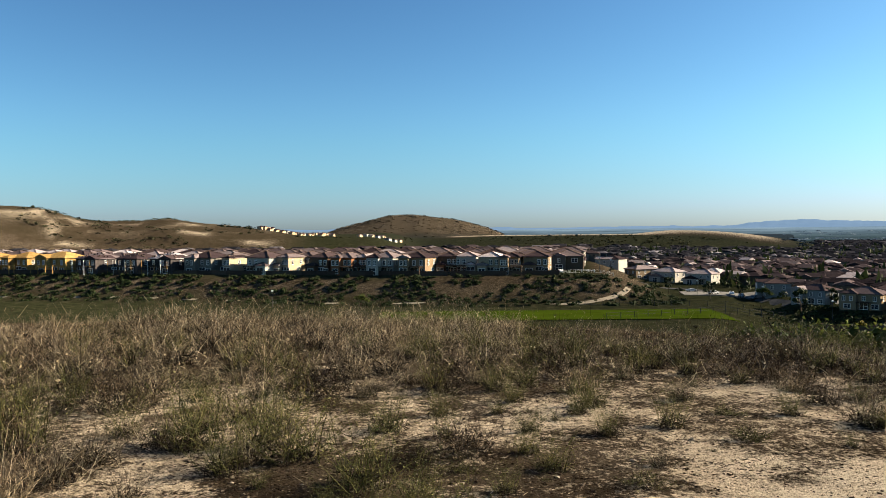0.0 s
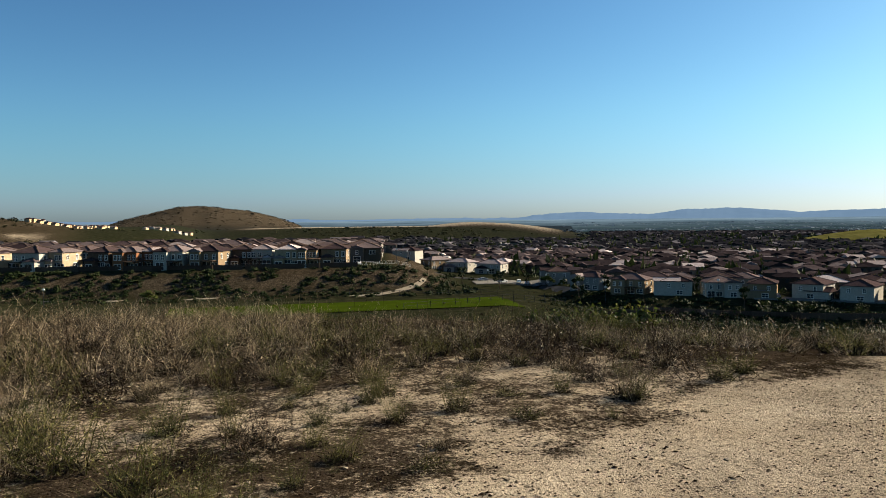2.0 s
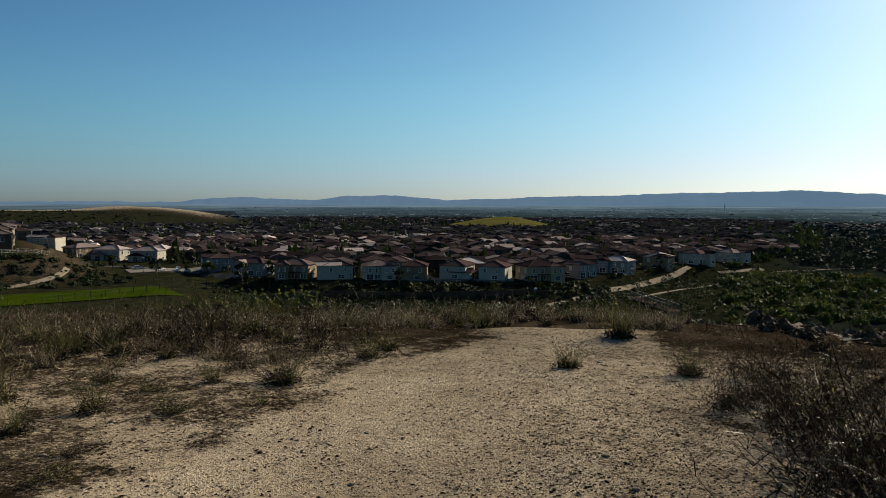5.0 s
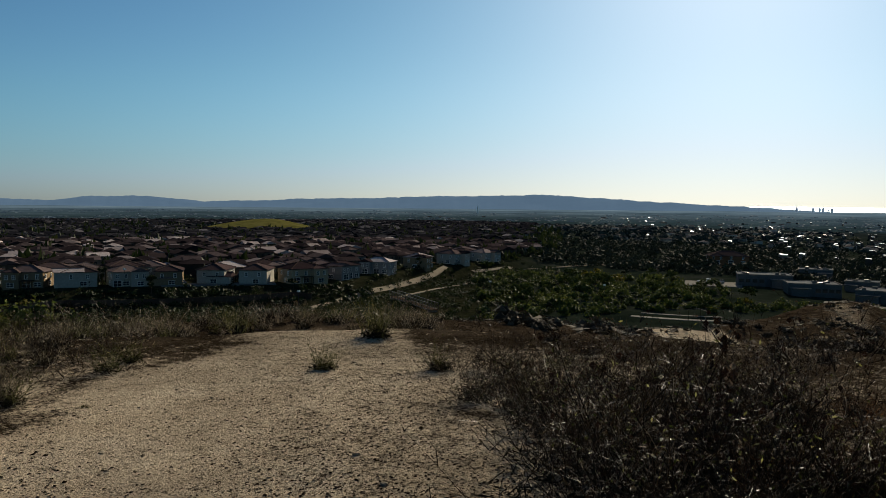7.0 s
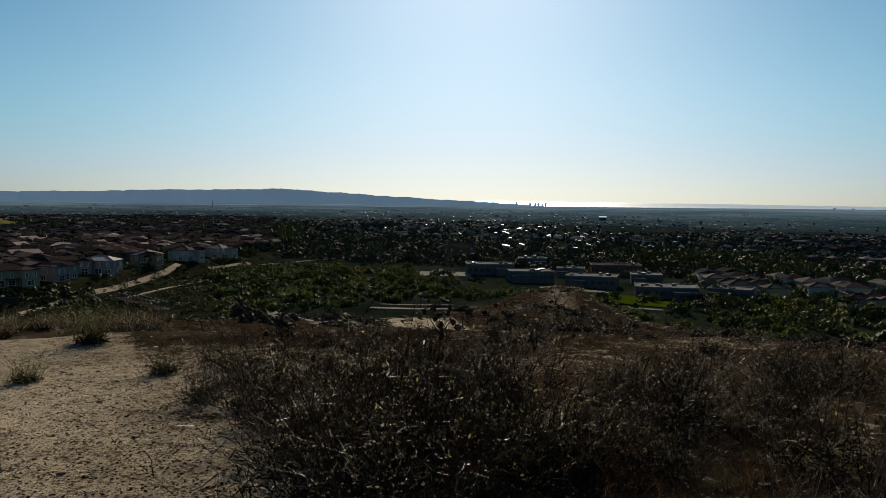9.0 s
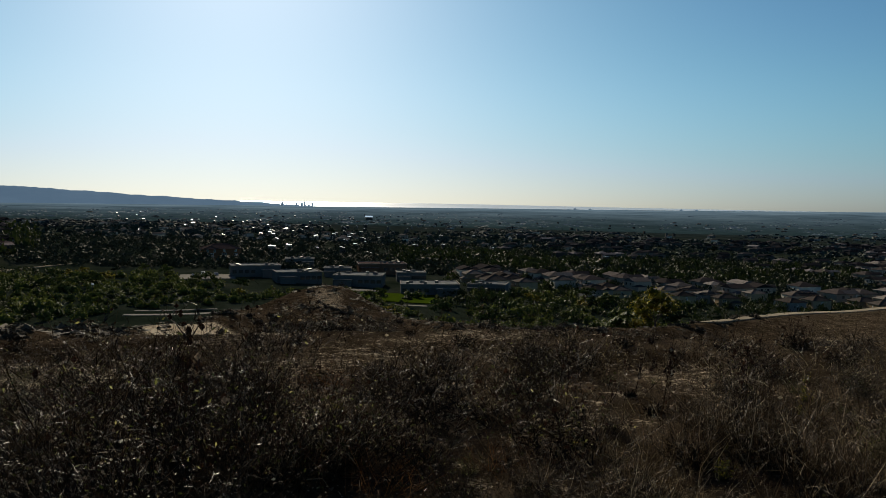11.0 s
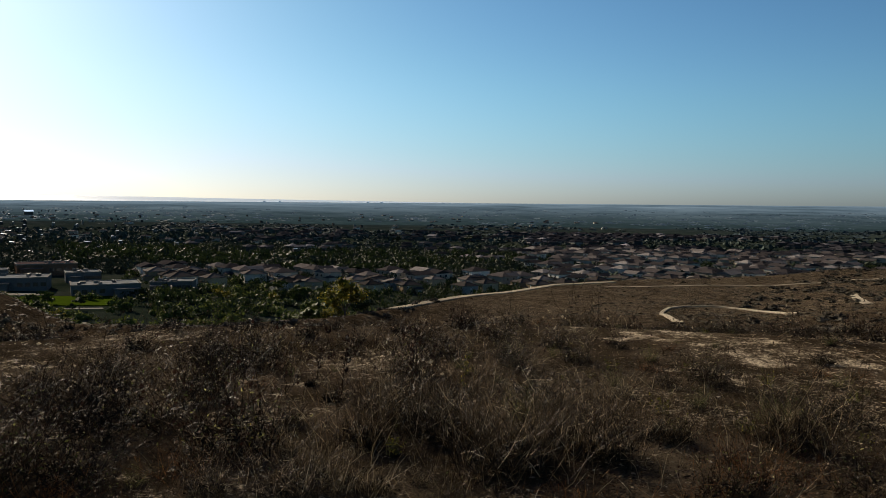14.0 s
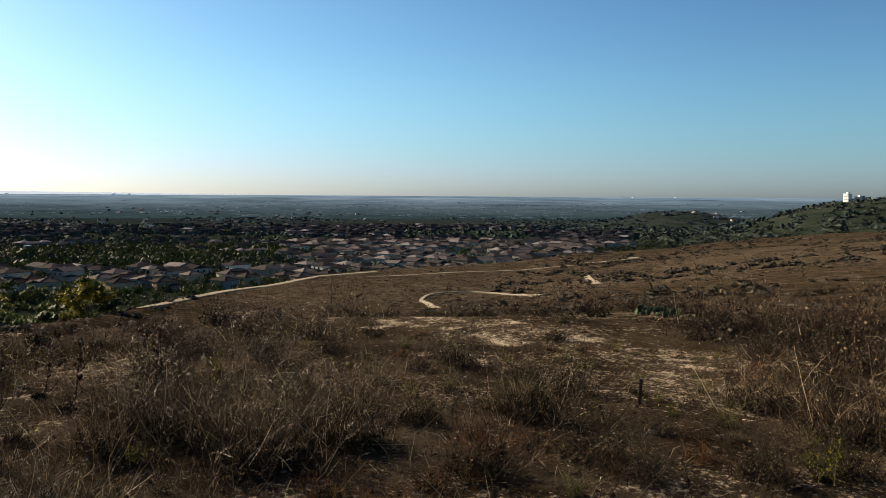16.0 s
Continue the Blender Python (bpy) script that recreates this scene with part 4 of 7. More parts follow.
LITE = [house("house", KINDS[k % 3][0], "houses in rows", 12.5 + k * 0.8, 12 + (k % 3), KINDS[k % 3][1], None, 90 + k, True) for k in range(6)]
spent = {"DETAILED": set(), "LITE": set(), "SOUTH": set()}


def put(pool, key, k, x, y, rz, scale=1.0):
    """The template itself at its first use, then copies of it."""
    ob = pool[k]
    if k not in spent[key]:
        spent[key].add(k)
        ob.scale = (scale, scale, scale)
        return place(ob, x, y, rz)
    return copy_thing(ob, pose(x, y, gz(x, y) - 0.1, 0, 0, rz) @ Matrix.Diagonal((scale, scale, scale, 1)))


rng = random.Random(5)
SPOTS = []          # plan of all houses, so that trees keep off
for k, (h, *_r) in enumerate(ROW):
    SPOTS.append(terrace(h, 12))
for row in range(1, 12):
    h = -41.0
    while h < 13:
        back = 12 + 33 * row + rng.uniform(-3, 3)
        x, y = terrace(h, back)
        d = math.hypot(x, y)
        if float(pad_north(np.array(x - 0.0), np.array(y))) > 0.97 and y < 640:
            SPOTS.append((x, y))
            if row <= 3:
                put(LITE, "LITE", rng.randrange(6), x, y, -13 + rng.choice((0, 0, 180, 90)) + rng.uniform(-4, 4), 1.05)
        h += math.degrees(rng.uniform(16, 19) / d)
PAD_FAR = [p for p in SPOTS if p[1] > terrace(0, 12 + 33 * 3.5)[1]]

h = 12.5
k = 0
while h < 61:
    d = float(front(h)) + 9 + rng.uniform(-2, 3)
    x, y = at(h, d)
    tx, ty = at(h + 1, float(front(h + 1)) + 9)
    rz = math.degrees(math.atan2(ty - y, tx - x))
    if not 19 < h < 21.5:
        put(DETAILED, "DETAILED", (k * 5 + k // 3) % 6, x, y, rz + rng.choice((0, 0, 90, -90)) + rng.uniform(-12, 12), 0.96)
        SPOTS.append((x, y))
    h += math.degrees(rng.uniform(14.5, 18) / d)
    k += 1


def rows_of_houses(h0, h1, near, far, angle, cell, test, lite_until, rng, pool="LITE", scale=1.0, pitch=36):
    """Houses on a turned street grid; the nearer ones are things, the plan of the rest is returned."""
    rest, c, s = [], math.cos(radians(angle)), math.sin(radians(angle))
    n = int(far / min(cell, pitch)) + 1
    for i in range(-n, n):
        for j in range(-n, n):
            u = i * cell + rng.uniform(-3, 3) + 17 * math.sin(j * 12.9)
            v = j * pitch + (j % 2) * -pitch / 4 + rng.uniform(-2.5, 2.5)
            if abs((u + 0.6 * j * pitch) % 170) < 9:
                continue
            bend = float(vnoise(u, 0.0, 130, 51)) * 26
            turn = math.degrees(math.atan2(float(vnoise(u + 4, 0.0, 130, 51) - vnoise(u - 4, 0.0, 130, 51)) * 26, 8))
            v += bend
            x, y = u * c - v * s, u * s + v * c
            d = math.hypot(x, y)
            if d > far or d < 200:
                continue
            h = math.degrees(math.atan2(x, y))
            if not h0 < h < h1 or d < near(h) or not test(x, y, h, d):
                continue
            SPOTS.append((x, y))
            if d < lite_until(h):
                put(SOUTH if pool == "SOUTH" else LITE, pool, rng.randrange(4 if pool == "SOUTH" else 6), x, y, angle + turn + rng.choice((0, 180, 90, -90)) + rng.uniform(-9, 9), scale * rng.uniform(0.92, 1.1))
            else:
                rest.append((x, y, angle + turn + rng.choice((0, 90)) + rng.uniform(-8, 8)))
    return rest


far_plan = rows_of_houses(10, 64, lambda h: float(front(h)) + 26, 1500, -28, 13.2,
                          lambda x, y, h, d: float(pad_north(np.array(x), np.array(y))) < 0.02 and not (h < 26 and d > 1000) and not (39 < h < 48.5 and 900 < d < 1130) and (d < 700 or rng.random() < 0.85),
                          lambda h: float(front(h)) + 40, rng, "LITE", 0.8, 23)
south_front = lambda h: float(np.interp(h, [94, 100, 108, 116, 124, 132, 140, 150, 160], [372, 385, 395, 410, 440, 470, 500, 560, 640]))
south_plan = rows_of_houses(95, 160, south_front, 1250, 12, 16.5,
                           lambda x, y, h, d: (d < south_front(h) + 90 or vnoise(x, y, 120, 31) > (-0.45 if h > 123 else -0.15)) and not (south_front(h) + 105 < d < south_front(h) + 330 and h < 119 + 5 * math.sin(d / 40)) and not (h > 148 and d > 760) and rng.random() < (0.9 if d < south_front(h) + 105 else 0.85 if h > 123 else 0.28),
                           lambda h: south_front(h) + 45, rng, "SOUTH", 0.92, 25)
far_plan += [(x, y, -13) for x, y in PAD_FAR]


def joined_houses(name, label, plan, seed, wall, scale=1.0, roof=None, plain=False):
    """Many far houses in one mesh."""
    rs = np.random.RandomState(seed)
    base = []
    for k in range(5):
        s = Shape()
        w, dp = 12 + k, 11 + k % 3
        s.box(-w / 2, w / 2, -dp / 2, dp / 2, -3, 5.7, 1)
        hip_roof(s, -w / 2, w / 2, -dp / 2, dp / 2, 5.7, 0.34, 0.35, k in (0, 3))
        s.box(-w / 2 + 0.1, 0, -dp / 2 - 2.5, -dp / 2, -3, 5.5, 1)
        hip_roof(s, -w / 2, 0, -dp / 2 - 2.5, 0, 5.75, 0.4, 0.4, k % 2 == 0)
        s.box(0.5, w / 2 - 0.2, dp / 2, dp / 2 + 4, -3, 3.0, 1)
        hip_roof(s, 0.5, w / 2, dp / 2 - 1, dp / 2 + 4, 3.0)
        if k in (1, 3):
            s.box(w / 2, w / 2 + 4, -dp / 2 + 1, dp / 2 - 2, -3, 2.9, 1)
            hip_roof(s, w / 2, w / 2 + 4, -dp / 2 + 1, dp / 2 - 2, 2.9)
        for x in () if plain else (-w * 0.4, -w * 0.15, w * 0.2):
            s.box(x, x + 1.2, -dp / 2 - 2.56, -dp / 2 - 2.5, 3.4, 4.9, 2) if x < -1 else s.box(x, x + 1.6, -dp / 2 - 0.06, -dp / 2, 3.4, 4.9, 2)
        for y in () if plain else (-dp * 0.3, dp * 0.1):
            s.box(w / 2, w / 2 + 0.06, y, y + 1.4, 3.4, 4.9, 2)
            s.box(-w / 2 - 0.06, -w / 2, y, y + 1.4, 3.4, 4.9, 2)
        F, m = [], []
        for f, q in zip(s.f, s.m):
            F += [f] if len(f) == 3 else [(f[0], f[1], f[2]), (f[0], f[2], f[3])]
            m += [q] * (1 if len(f) == 3 else 2)
        base.append((np.array(s.v), np.array(F), np.array(m)))
    VV, FF, MM, o = [], [], [], 0
    for x, y, rz in plan:
        v, f, m = base[rs.randint(5)]
        a = radians(rz)
        p = v * rs.uniform(0.9, 1.1) * scale
        VV.append(np.stack([x + p[:, 0] * math.cos(a) - p[:, 1] * math.sin(a), y + p[:, 0] * math.sin(a) + p[:, 1] * math.cos(a), p[:, 2] + gz(x, y)], -1))
        FF.append(f + o)
        MM.append(m)
        o += len(v)
    me = raw_mesh(name, np.concatenate(VV), np.concatenate(FF), [roof or M_ROOF_FAR, wall, M_GLASS], np.concatenate(MM))
    return tagged(new(name, me), label, "houses", kind="stuff")


# the pale top stops paint a sunlit flash on a few roofs
M_ROOF_FAR = varied("far_clay_roofs", [(0, (0.0184, 0.0146, 0.0163)), (0.55, (0.0415, 0.0318, 0.0325)), (0.82, (0.0921, 0.071, 0.0704)), (0.93, (0.23, 0.191, 0.184)), (1, (0.506, 0.44, 0.42))], "Island", 0.8, 0.7, 0.3)
M_STUCCO_FAR = varied("far_stucco", [(0, (0.03, 0.025, 0.02)), (0.6, (0.075, 0.064, 0.05)), (1, (0.18, 0.165, 0.14))], "Island", 0.8, 0.9, 0.15)
belt = lambda lo, hi: [p for p in far_plan if lo <= math.hypot(p[0], p[1]) < hi]
joined_houses("far_houses", "rows of far stucco houses with brown tiled roofs", belt(0, 620), 3, M_STUCCO_FAR, 0.8)
# haze over the outer town is mixed into these roof and wall colours
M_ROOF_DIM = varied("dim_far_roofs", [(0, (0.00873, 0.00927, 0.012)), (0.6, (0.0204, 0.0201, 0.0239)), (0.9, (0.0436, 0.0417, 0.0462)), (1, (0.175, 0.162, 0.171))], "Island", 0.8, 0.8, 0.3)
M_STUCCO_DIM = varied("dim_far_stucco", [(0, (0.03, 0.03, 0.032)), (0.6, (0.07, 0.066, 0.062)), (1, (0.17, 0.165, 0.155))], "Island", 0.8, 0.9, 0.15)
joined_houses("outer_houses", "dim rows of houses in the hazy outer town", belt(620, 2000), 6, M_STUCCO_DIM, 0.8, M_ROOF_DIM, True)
M_ROOF_SOUTH = varied("grey_beige_far_roofs", [(0, (0.0252, 0.0228, 0.0237)), (0.6, (0.0567, 0.0495, 0.0489)), (1, (0.151, 0.138, 0.133))], "Island", 0.8, 0.85, 0.3)
M_STUCCO_SOUTH = varied("pale_far_stucco", [(0, (0.136, 0.119, 0.0935)), (0.5, (0.289, 0.259, 0.212)), (1, (0.527, 0.493, 0.425))], "Island", 0.8, 0.9, 0.15)
# houses beyond this distance take the haze-tinted colours
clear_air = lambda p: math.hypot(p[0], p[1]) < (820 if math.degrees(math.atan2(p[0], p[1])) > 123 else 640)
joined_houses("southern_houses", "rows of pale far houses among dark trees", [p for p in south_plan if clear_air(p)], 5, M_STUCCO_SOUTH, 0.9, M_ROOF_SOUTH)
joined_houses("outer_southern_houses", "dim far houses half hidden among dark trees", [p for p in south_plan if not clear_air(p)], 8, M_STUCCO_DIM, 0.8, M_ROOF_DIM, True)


# ---------------------------------------------------------------- foliage
def unit_clump(seed, n, size, core=True, flat=0.8):
    """Leaf triangles spread through a rounded, lumpy volume of radius 1, with a dark heart."""
    rs = np.random.RandomState(seed)
    lobes = rs.normal(size=(6, 3))
    lobes /= np.linalg.norm(lobes, axis=1)[:, None]
    lobes *= rs.uniform(0.25, 0.62, (6, 1))
    lobes[:, 2] = np.abs(lobes[:, 2]) * flat - 0.1
    q = rs.normal(size=(n, 3))
    q /= np.linalg.norm(q, axis=1)[:, None]
    c = lobes[rs.randint(6, size=n)] + q * rs.uniform(0.25, 0.55, (n, 1))
    a, b = rs.normal(size=(n, 3)), rs.normal(size=(n, 3))
    a /= np.linalg.norm(a, axis=1)[:, None]
    b /= np.linalg.norm(b, axis=1)[:, None]
    k = size * rs.uniform(0.6, 1.3, (n, 1))
    V = np.stack([c - a * k * 0.6, c + a * k * 0.6, c + b * k], 1).reshape(-1, 3)
    F = np.arange(3 * n).reshape(-1, 3)
    if core:
        o = len(V)
        g = np.array([(1, 0, 0), (-1, 0, 0), (0, 1, 0), (0, -1, 0), (0, 0, 1), (0, 0, -1)], float) * 0.3
        f = np.array([(0, 2, 4), (2, 1, 4), (1, 3, 4), (3, 0, 4), (2, 0, 5), (1, 2, 5), (3, 1, 5), (0, 3, 5)])
        cv, cf = [], []
        for i, l in enumerate(lobes):
            cv.append(g * rs.uniform(0.8, 1.2, (6, 1)) + l)
            cf.append(f + o + 6 * i)
        V, F = np.concatenate([V] + cv), np.concatenate([F] + cf)
    return V, F


def strew(units, P, S, seed):
    """Copies of unit clumps at places P (n, 3) with sizes S (n, 3), as arrays."""
    rs = np.random.RandomState(seed)
    pick, rot = rs.randint(len(units), size=len(P)), rs.uniform(0, math.tau, len(P))
    VV, FF, o = [], [], 0
    for k, (v, f) in enumerate(units):
        w = np.where(pick == k)[0]
        if not len(w):
            continue
        c, s = np.cos(rot[w])[:, None], np.sin(rot[w])[:, None]
        x = (v[None, :, 0] * c - v[None, :, 1] * s) * S[w, 0:1] + P[w, 0:1]
        y = (v[None, :, 0] * s + v[None, :, 1] * c) * S[w, 1:2] + P[w, 1:2]
        z = v[None, :, 2] * S[w, 2:3] + P[w, 2:3]
        VV.append(np.stack([x, y, z], -1).reshape(-1, 3))
        FF.append((f[None] + (np.arange(len(w)) * len(v))[:, None, None] + o).reshape(-1, 3))
        o += len(w) * len(v)
    return np.concatenate(VV), np.concatenate(FF)


def spots(rs, n, h0, h1, d0, d1, keep=None, even=True):
    """n random plan places in a sector, thinned by keep(x, y, h, d)."""
    h = rs.uniform(h0, h1, n)
    d = np.sqrt(rs.uniform(d0 * d0, d1 * d1, n)) if even else np.exp(rs.uniform(math.log(d0), math.log(d1), n))
    x, y = d * np.sin(np.radians(h)), d * np.cos(np.radians(h))
    if keep is not None:
        w = keep(x, y, h, d)
        x, y = x[w], y[w]
    return x, y


SP = np.array(SPOTS)


def clear_of_houses(x, y, r):
    out = np.ones(len(x), bool)
    for i in range(0, len(x), 500):
        g = np.hypot(x[i:i + 500, None] - SP[None, :, 0], y[i:i + 500, None] - SP[None, :, 1])
        out[i:i + 500] = g.min(1) > r
    return out


def brush(name, label, material, x, y, size, tall, seed, units, category="shrubs"):
    rs = np.random.RandomState(seed)
    k = rs.uniform(0.5, 1.4, len(x))
    S = np.stack([size * k * rs.uniform(0.8, 1.3, len(x)), size * k * rs.uniform(0.8, 1.3, len(x)), tall * k * rs.uniform(0.7, 1.3, len(x))], -1)
    P = np.stack([x, y, ground(x, y) + S[:, 2] * 0.15], -1)
    V, F = strew(units, P, S, seed)
    return tagged(new(name, raw_mesh(name, V, F, [material])), label, category, kind="stuff")


FINE = [unit_clump(100 + k, 70, 0.2) for k in range(6)]
COARSE = [unit_clump(120 + k, 34, 0.34) for k in range(6)]
MEDIUM = [unit_clump(160 + k, 34, 0.34, False) for k in range(5)]
TINY = [unit_clump(140 + k, 15, 0.56, False) for k in range(5)]
DENSE = [unit_clump(200 + k, 130, 0.15) for k in range(5)]
GRAIN = [unit_clump(180 + k, 50, 0.29, False) for k in range(6)]
rs = np.random.RandomState(8)

# scrub on the bank below the terrace
x = rs.uniform(-250, 100, 1900)
y = np.where(x < 0, 311 - 0.235 * x, 311) + rs.uniform(-31, -2, 1900)
w = (vnoise(x, y, 9, 47) > -0.35) & (pad_north(x, y) > 0.005)
x, y = x[w], y[w]
brush("bank_scrub", "low dark scrub dotting the grey bank", M_LEAF_TREE, x, y, 1.5, 1.15, 1, COARSE)
x, y = spots(rs, 900, -36, 16, 262, 400, lambda x, y, h, d: (pad_north(x, y) < 0.35) & (pad_north(x, y) > 0.0) & (d > 280 - 0.5 * h))
brush("bank_bushes", "rounded dark green bushes along the bank's foot", M_LEAF_TREE, x, y, 1.6, 1.5, 2, COARSE)
x, y = spots(rs, 1500, 24.5, 62, 205, 300, lambda x, y, h, d: (d < front(h) - 6) & (d > front(h) - 34))
brush("dark_hedge", "dense dark hedge on the bank below the valley houses", M_LEAF_TREE, x, y, 2.4, 1.5, 12, COARSE)
# valley floor scrub in front of the houses and across the park
x, y = spots(rs, 3600, 23, 66, 190, 460, lambda x, y, h, d: (d < front(h) - 2) & (vnoise(x, y, 18, 41) > -0.35))
brush("valley_scrub", "dark green scrub on the valley floor", M_LEAF_TREE, x, y, 2.0, 1.6, 3, GRAIN)
x, y = spots(rs, 1700, 60, 112, 190, 420, lambda x, y, h, d: (vnoise(x, y, 22, 42) > -0.45) & ~((h > 70) & (h < 79) & (d < 275)) & ~((h > 74.5) & (h < 79) & (d > 360)) & ~((h > 79) & (d > 330) & (h < 96)))
brush("park_scrub", "green scrub and young willows in the valley park", M_LEAF_FRESH, x, y, 3.0, 3.1, 4, DENSE)
# dry brush on the brown slopes
x, y = spots(rs, 30000, 60, 172, 17, 290, lambda x, y, h, d: (d < np.interp(h, HEAD, RIM) + 20) & (vnoise(x, y, 16, 43) + 0.5 * vnoise(x, y, 4, 48) > -0.15))
brush("slope_brush", "low dry brown brush on the slope", M_LEAF_DRY, x, y, 0.5, 0.13, 5, TINY)
x, y = spots(rs, 1100, 138, 172, 30, 250, lambda x, y, h, d: vnoise(x, y, 30, 44) > 0.1)
brush("slope_scrub", "dark olive scrub patches on the slope", M_LEAF_DRY, x, y, 0.9, 0.5, 6, COARSE)
x, y = spots(rs, 1500, 62, 116, 18, 105, lambda x, y, h, d: (d < np.interp(h, HEAD, RIM) + 12) & ~((h > 72) & (h < 77) & (d < 52)) & (vnoise(x, y, 7, 97) > -0.1), False)
brush("spur_scrub", "dark dry scrub over the low spur", M_LEAF_DRY, x, y, 0.62, 0.42, 16, FINE)
# green cover on the hills behind
x, y = spots(rs, 5200, -36, 28, 680, 1300, lambda x, y, h, d: (vnoise(x, y, 60, 45) > np.where(h < -12, -0.05, 0.0)) & ~((h > -2) & (h < 25) & (d > 1130)) & ~((h > -12) & (h < 8) & (d < 800)) & ~((h > -13.8) & (h < -3) & (d > 960)))
brush("hill_scrub", "green scrub over the hillside behind the houses", M_LEAF_SCRUB, x, y, 3.4, 1.9, 7, TINY)

x, y = spots(rs, 800, -8, 4.5, 1650, 2000)
brush("dry_hill_brush", "dry brown brush over the bare hill", M_LEAF_DRY, x, y, 4.0, 1.5, 14, TINY)

# town trees, thousands, out to the plain's edge
x, y = spots(rs, 9500, 26, 172, 430, 1250, lambda x, y, h, d: ((h > 62) | (d > 700)) & (d > np.interp(h, [26, 60, 80, 95, 120, 172], [700, 500, 430, 440, 470, 520])) & ~((h > 39) & (h < 48) & (d > 900) & (d < 1100)), False)
w = clear_of_houses(x, y, 7.5) & (rs.uniform(size=len(x)) < np.interp(np.degrees(np.arctan2(x, y)), [26, 55, 66, 172], [0.25, 0.3, 1, 1]))
x, y = x[w], y[w]
# nearer trees keep plain leaf colour, farther ones take the haze tints
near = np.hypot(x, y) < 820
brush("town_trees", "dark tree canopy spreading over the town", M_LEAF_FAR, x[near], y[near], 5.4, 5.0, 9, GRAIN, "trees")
brush("outer_town_trees", "tree canopy of the outer town, greyed for haze", M_LEAF_MID, x[~near], y[~near], 6.2, 4.6, 17, TINY, "trees")
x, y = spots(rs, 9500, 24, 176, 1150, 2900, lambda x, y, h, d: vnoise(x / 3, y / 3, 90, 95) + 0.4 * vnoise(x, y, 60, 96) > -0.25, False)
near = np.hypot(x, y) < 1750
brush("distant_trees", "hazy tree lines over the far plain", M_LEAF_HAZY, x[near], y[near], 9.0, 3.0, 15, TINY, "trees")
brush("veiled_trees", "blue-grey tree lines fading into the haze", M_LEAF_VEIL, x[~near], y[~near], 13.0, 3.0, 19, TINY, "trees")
x, y = spots(rs, 4600, 10, 150, 300, 900, lambda x, y, h, d: (np.where(h < 66, d > front(h) + 6, (d > 380) & (h > 94))) & (pad_north(x, y) < 0.02))
w = clear_of_houses(x, y, 6.0)
brush("garden_trees", "small dark garden trees between the houses", M_LEAF_TREE, x[w], y[w], 2.4, 3.6, 10, MEDIUM, "trees")
x, y = spots(rs, 5200, 10, 66, 300, 1150, lambda x, y, h, d: (d > front(h) + 4) & ((h > 26) | (d < 900)) & (pad_north(x, y) < 0.02) & ~((h > 39) & (h < 48) & (d > 900) & (d < 1100)))
w = clear_of_houses(x, y, 5.2)
brush("street_trees", "dark street trees between the rows of houses", M_LEAF_TREE, x[w], y[w], 3.0, 6.0, 18, TINY, "trees")
x, y = spots(rs, 4200, 94, 160, 290, 760, lambda x, y, h, d: d > np.interp(h, HEAD, RIM) + 100)
w = clear_of_houses(x, y, 6.0)
brush("south_trees", "dark trees crowding round the lower houses", M_LEAF_TREE, x[w], y[w], 2.8, 4.2, 13, GRAIN, "trees")
x, y = spots(rs, 900, 8, 62, 300, 620, lambda x, y, h, d: (pad_north(x, y) < 0.02) & (d > front(h) - 6))
w = clear_of_houses(x, y, 5.8)
brush("garden_shrubs", "dark garden hedges and shrubs among the houses", M_LEAF_TREE, x[w], y[w], 1.5, 1.6, 11, MEDIUM)
x, y = spots(rs, 1300, 90, 122, 480, 720, lambda x, y, h, d: (d > np.interp(h, [90, 100, 116, 129], [490, 492, 520, 565])) & (vnoise(x, y, 45, 98) > -0.3), False)
w = clear_of_houses(x, y, 8.0)
brush("tree_belt", "tall dark belt of trees behind the lower houses", M_LEAF_TREE, x[w], y[w], 5.2, 6.6, 20, GRAIN, "trees")
# the far town: pale roofs scattered over the plain
x, y = spots(rs, 620, 56, 165, 850, 2300, lambda x, y, h, d: (vnoise(x, y, 220, 46) > np.where(h > 100, 0.35, -0.2)) & ((h < 104) | (d > 1150)), False)
plan = [(a, b, float(q)) for a, b, q in zip(x, y, rs.uniform(0, 180, len(x)))]
joined_houses("town_roofs", "pale roofs and walls scattered over the far plain", plan, 4, M_STUCCO_SOUTH, 0.6, M_ROOF_SOUTH, True)


M_SHEET = varied("pale_metal_sheet", [(0, (0.3, 0.31, 0.32)), (1, (0.6, 0.61, 0.62))], "Island", 0.2, 0.3, 0.2, 0, 0.85)


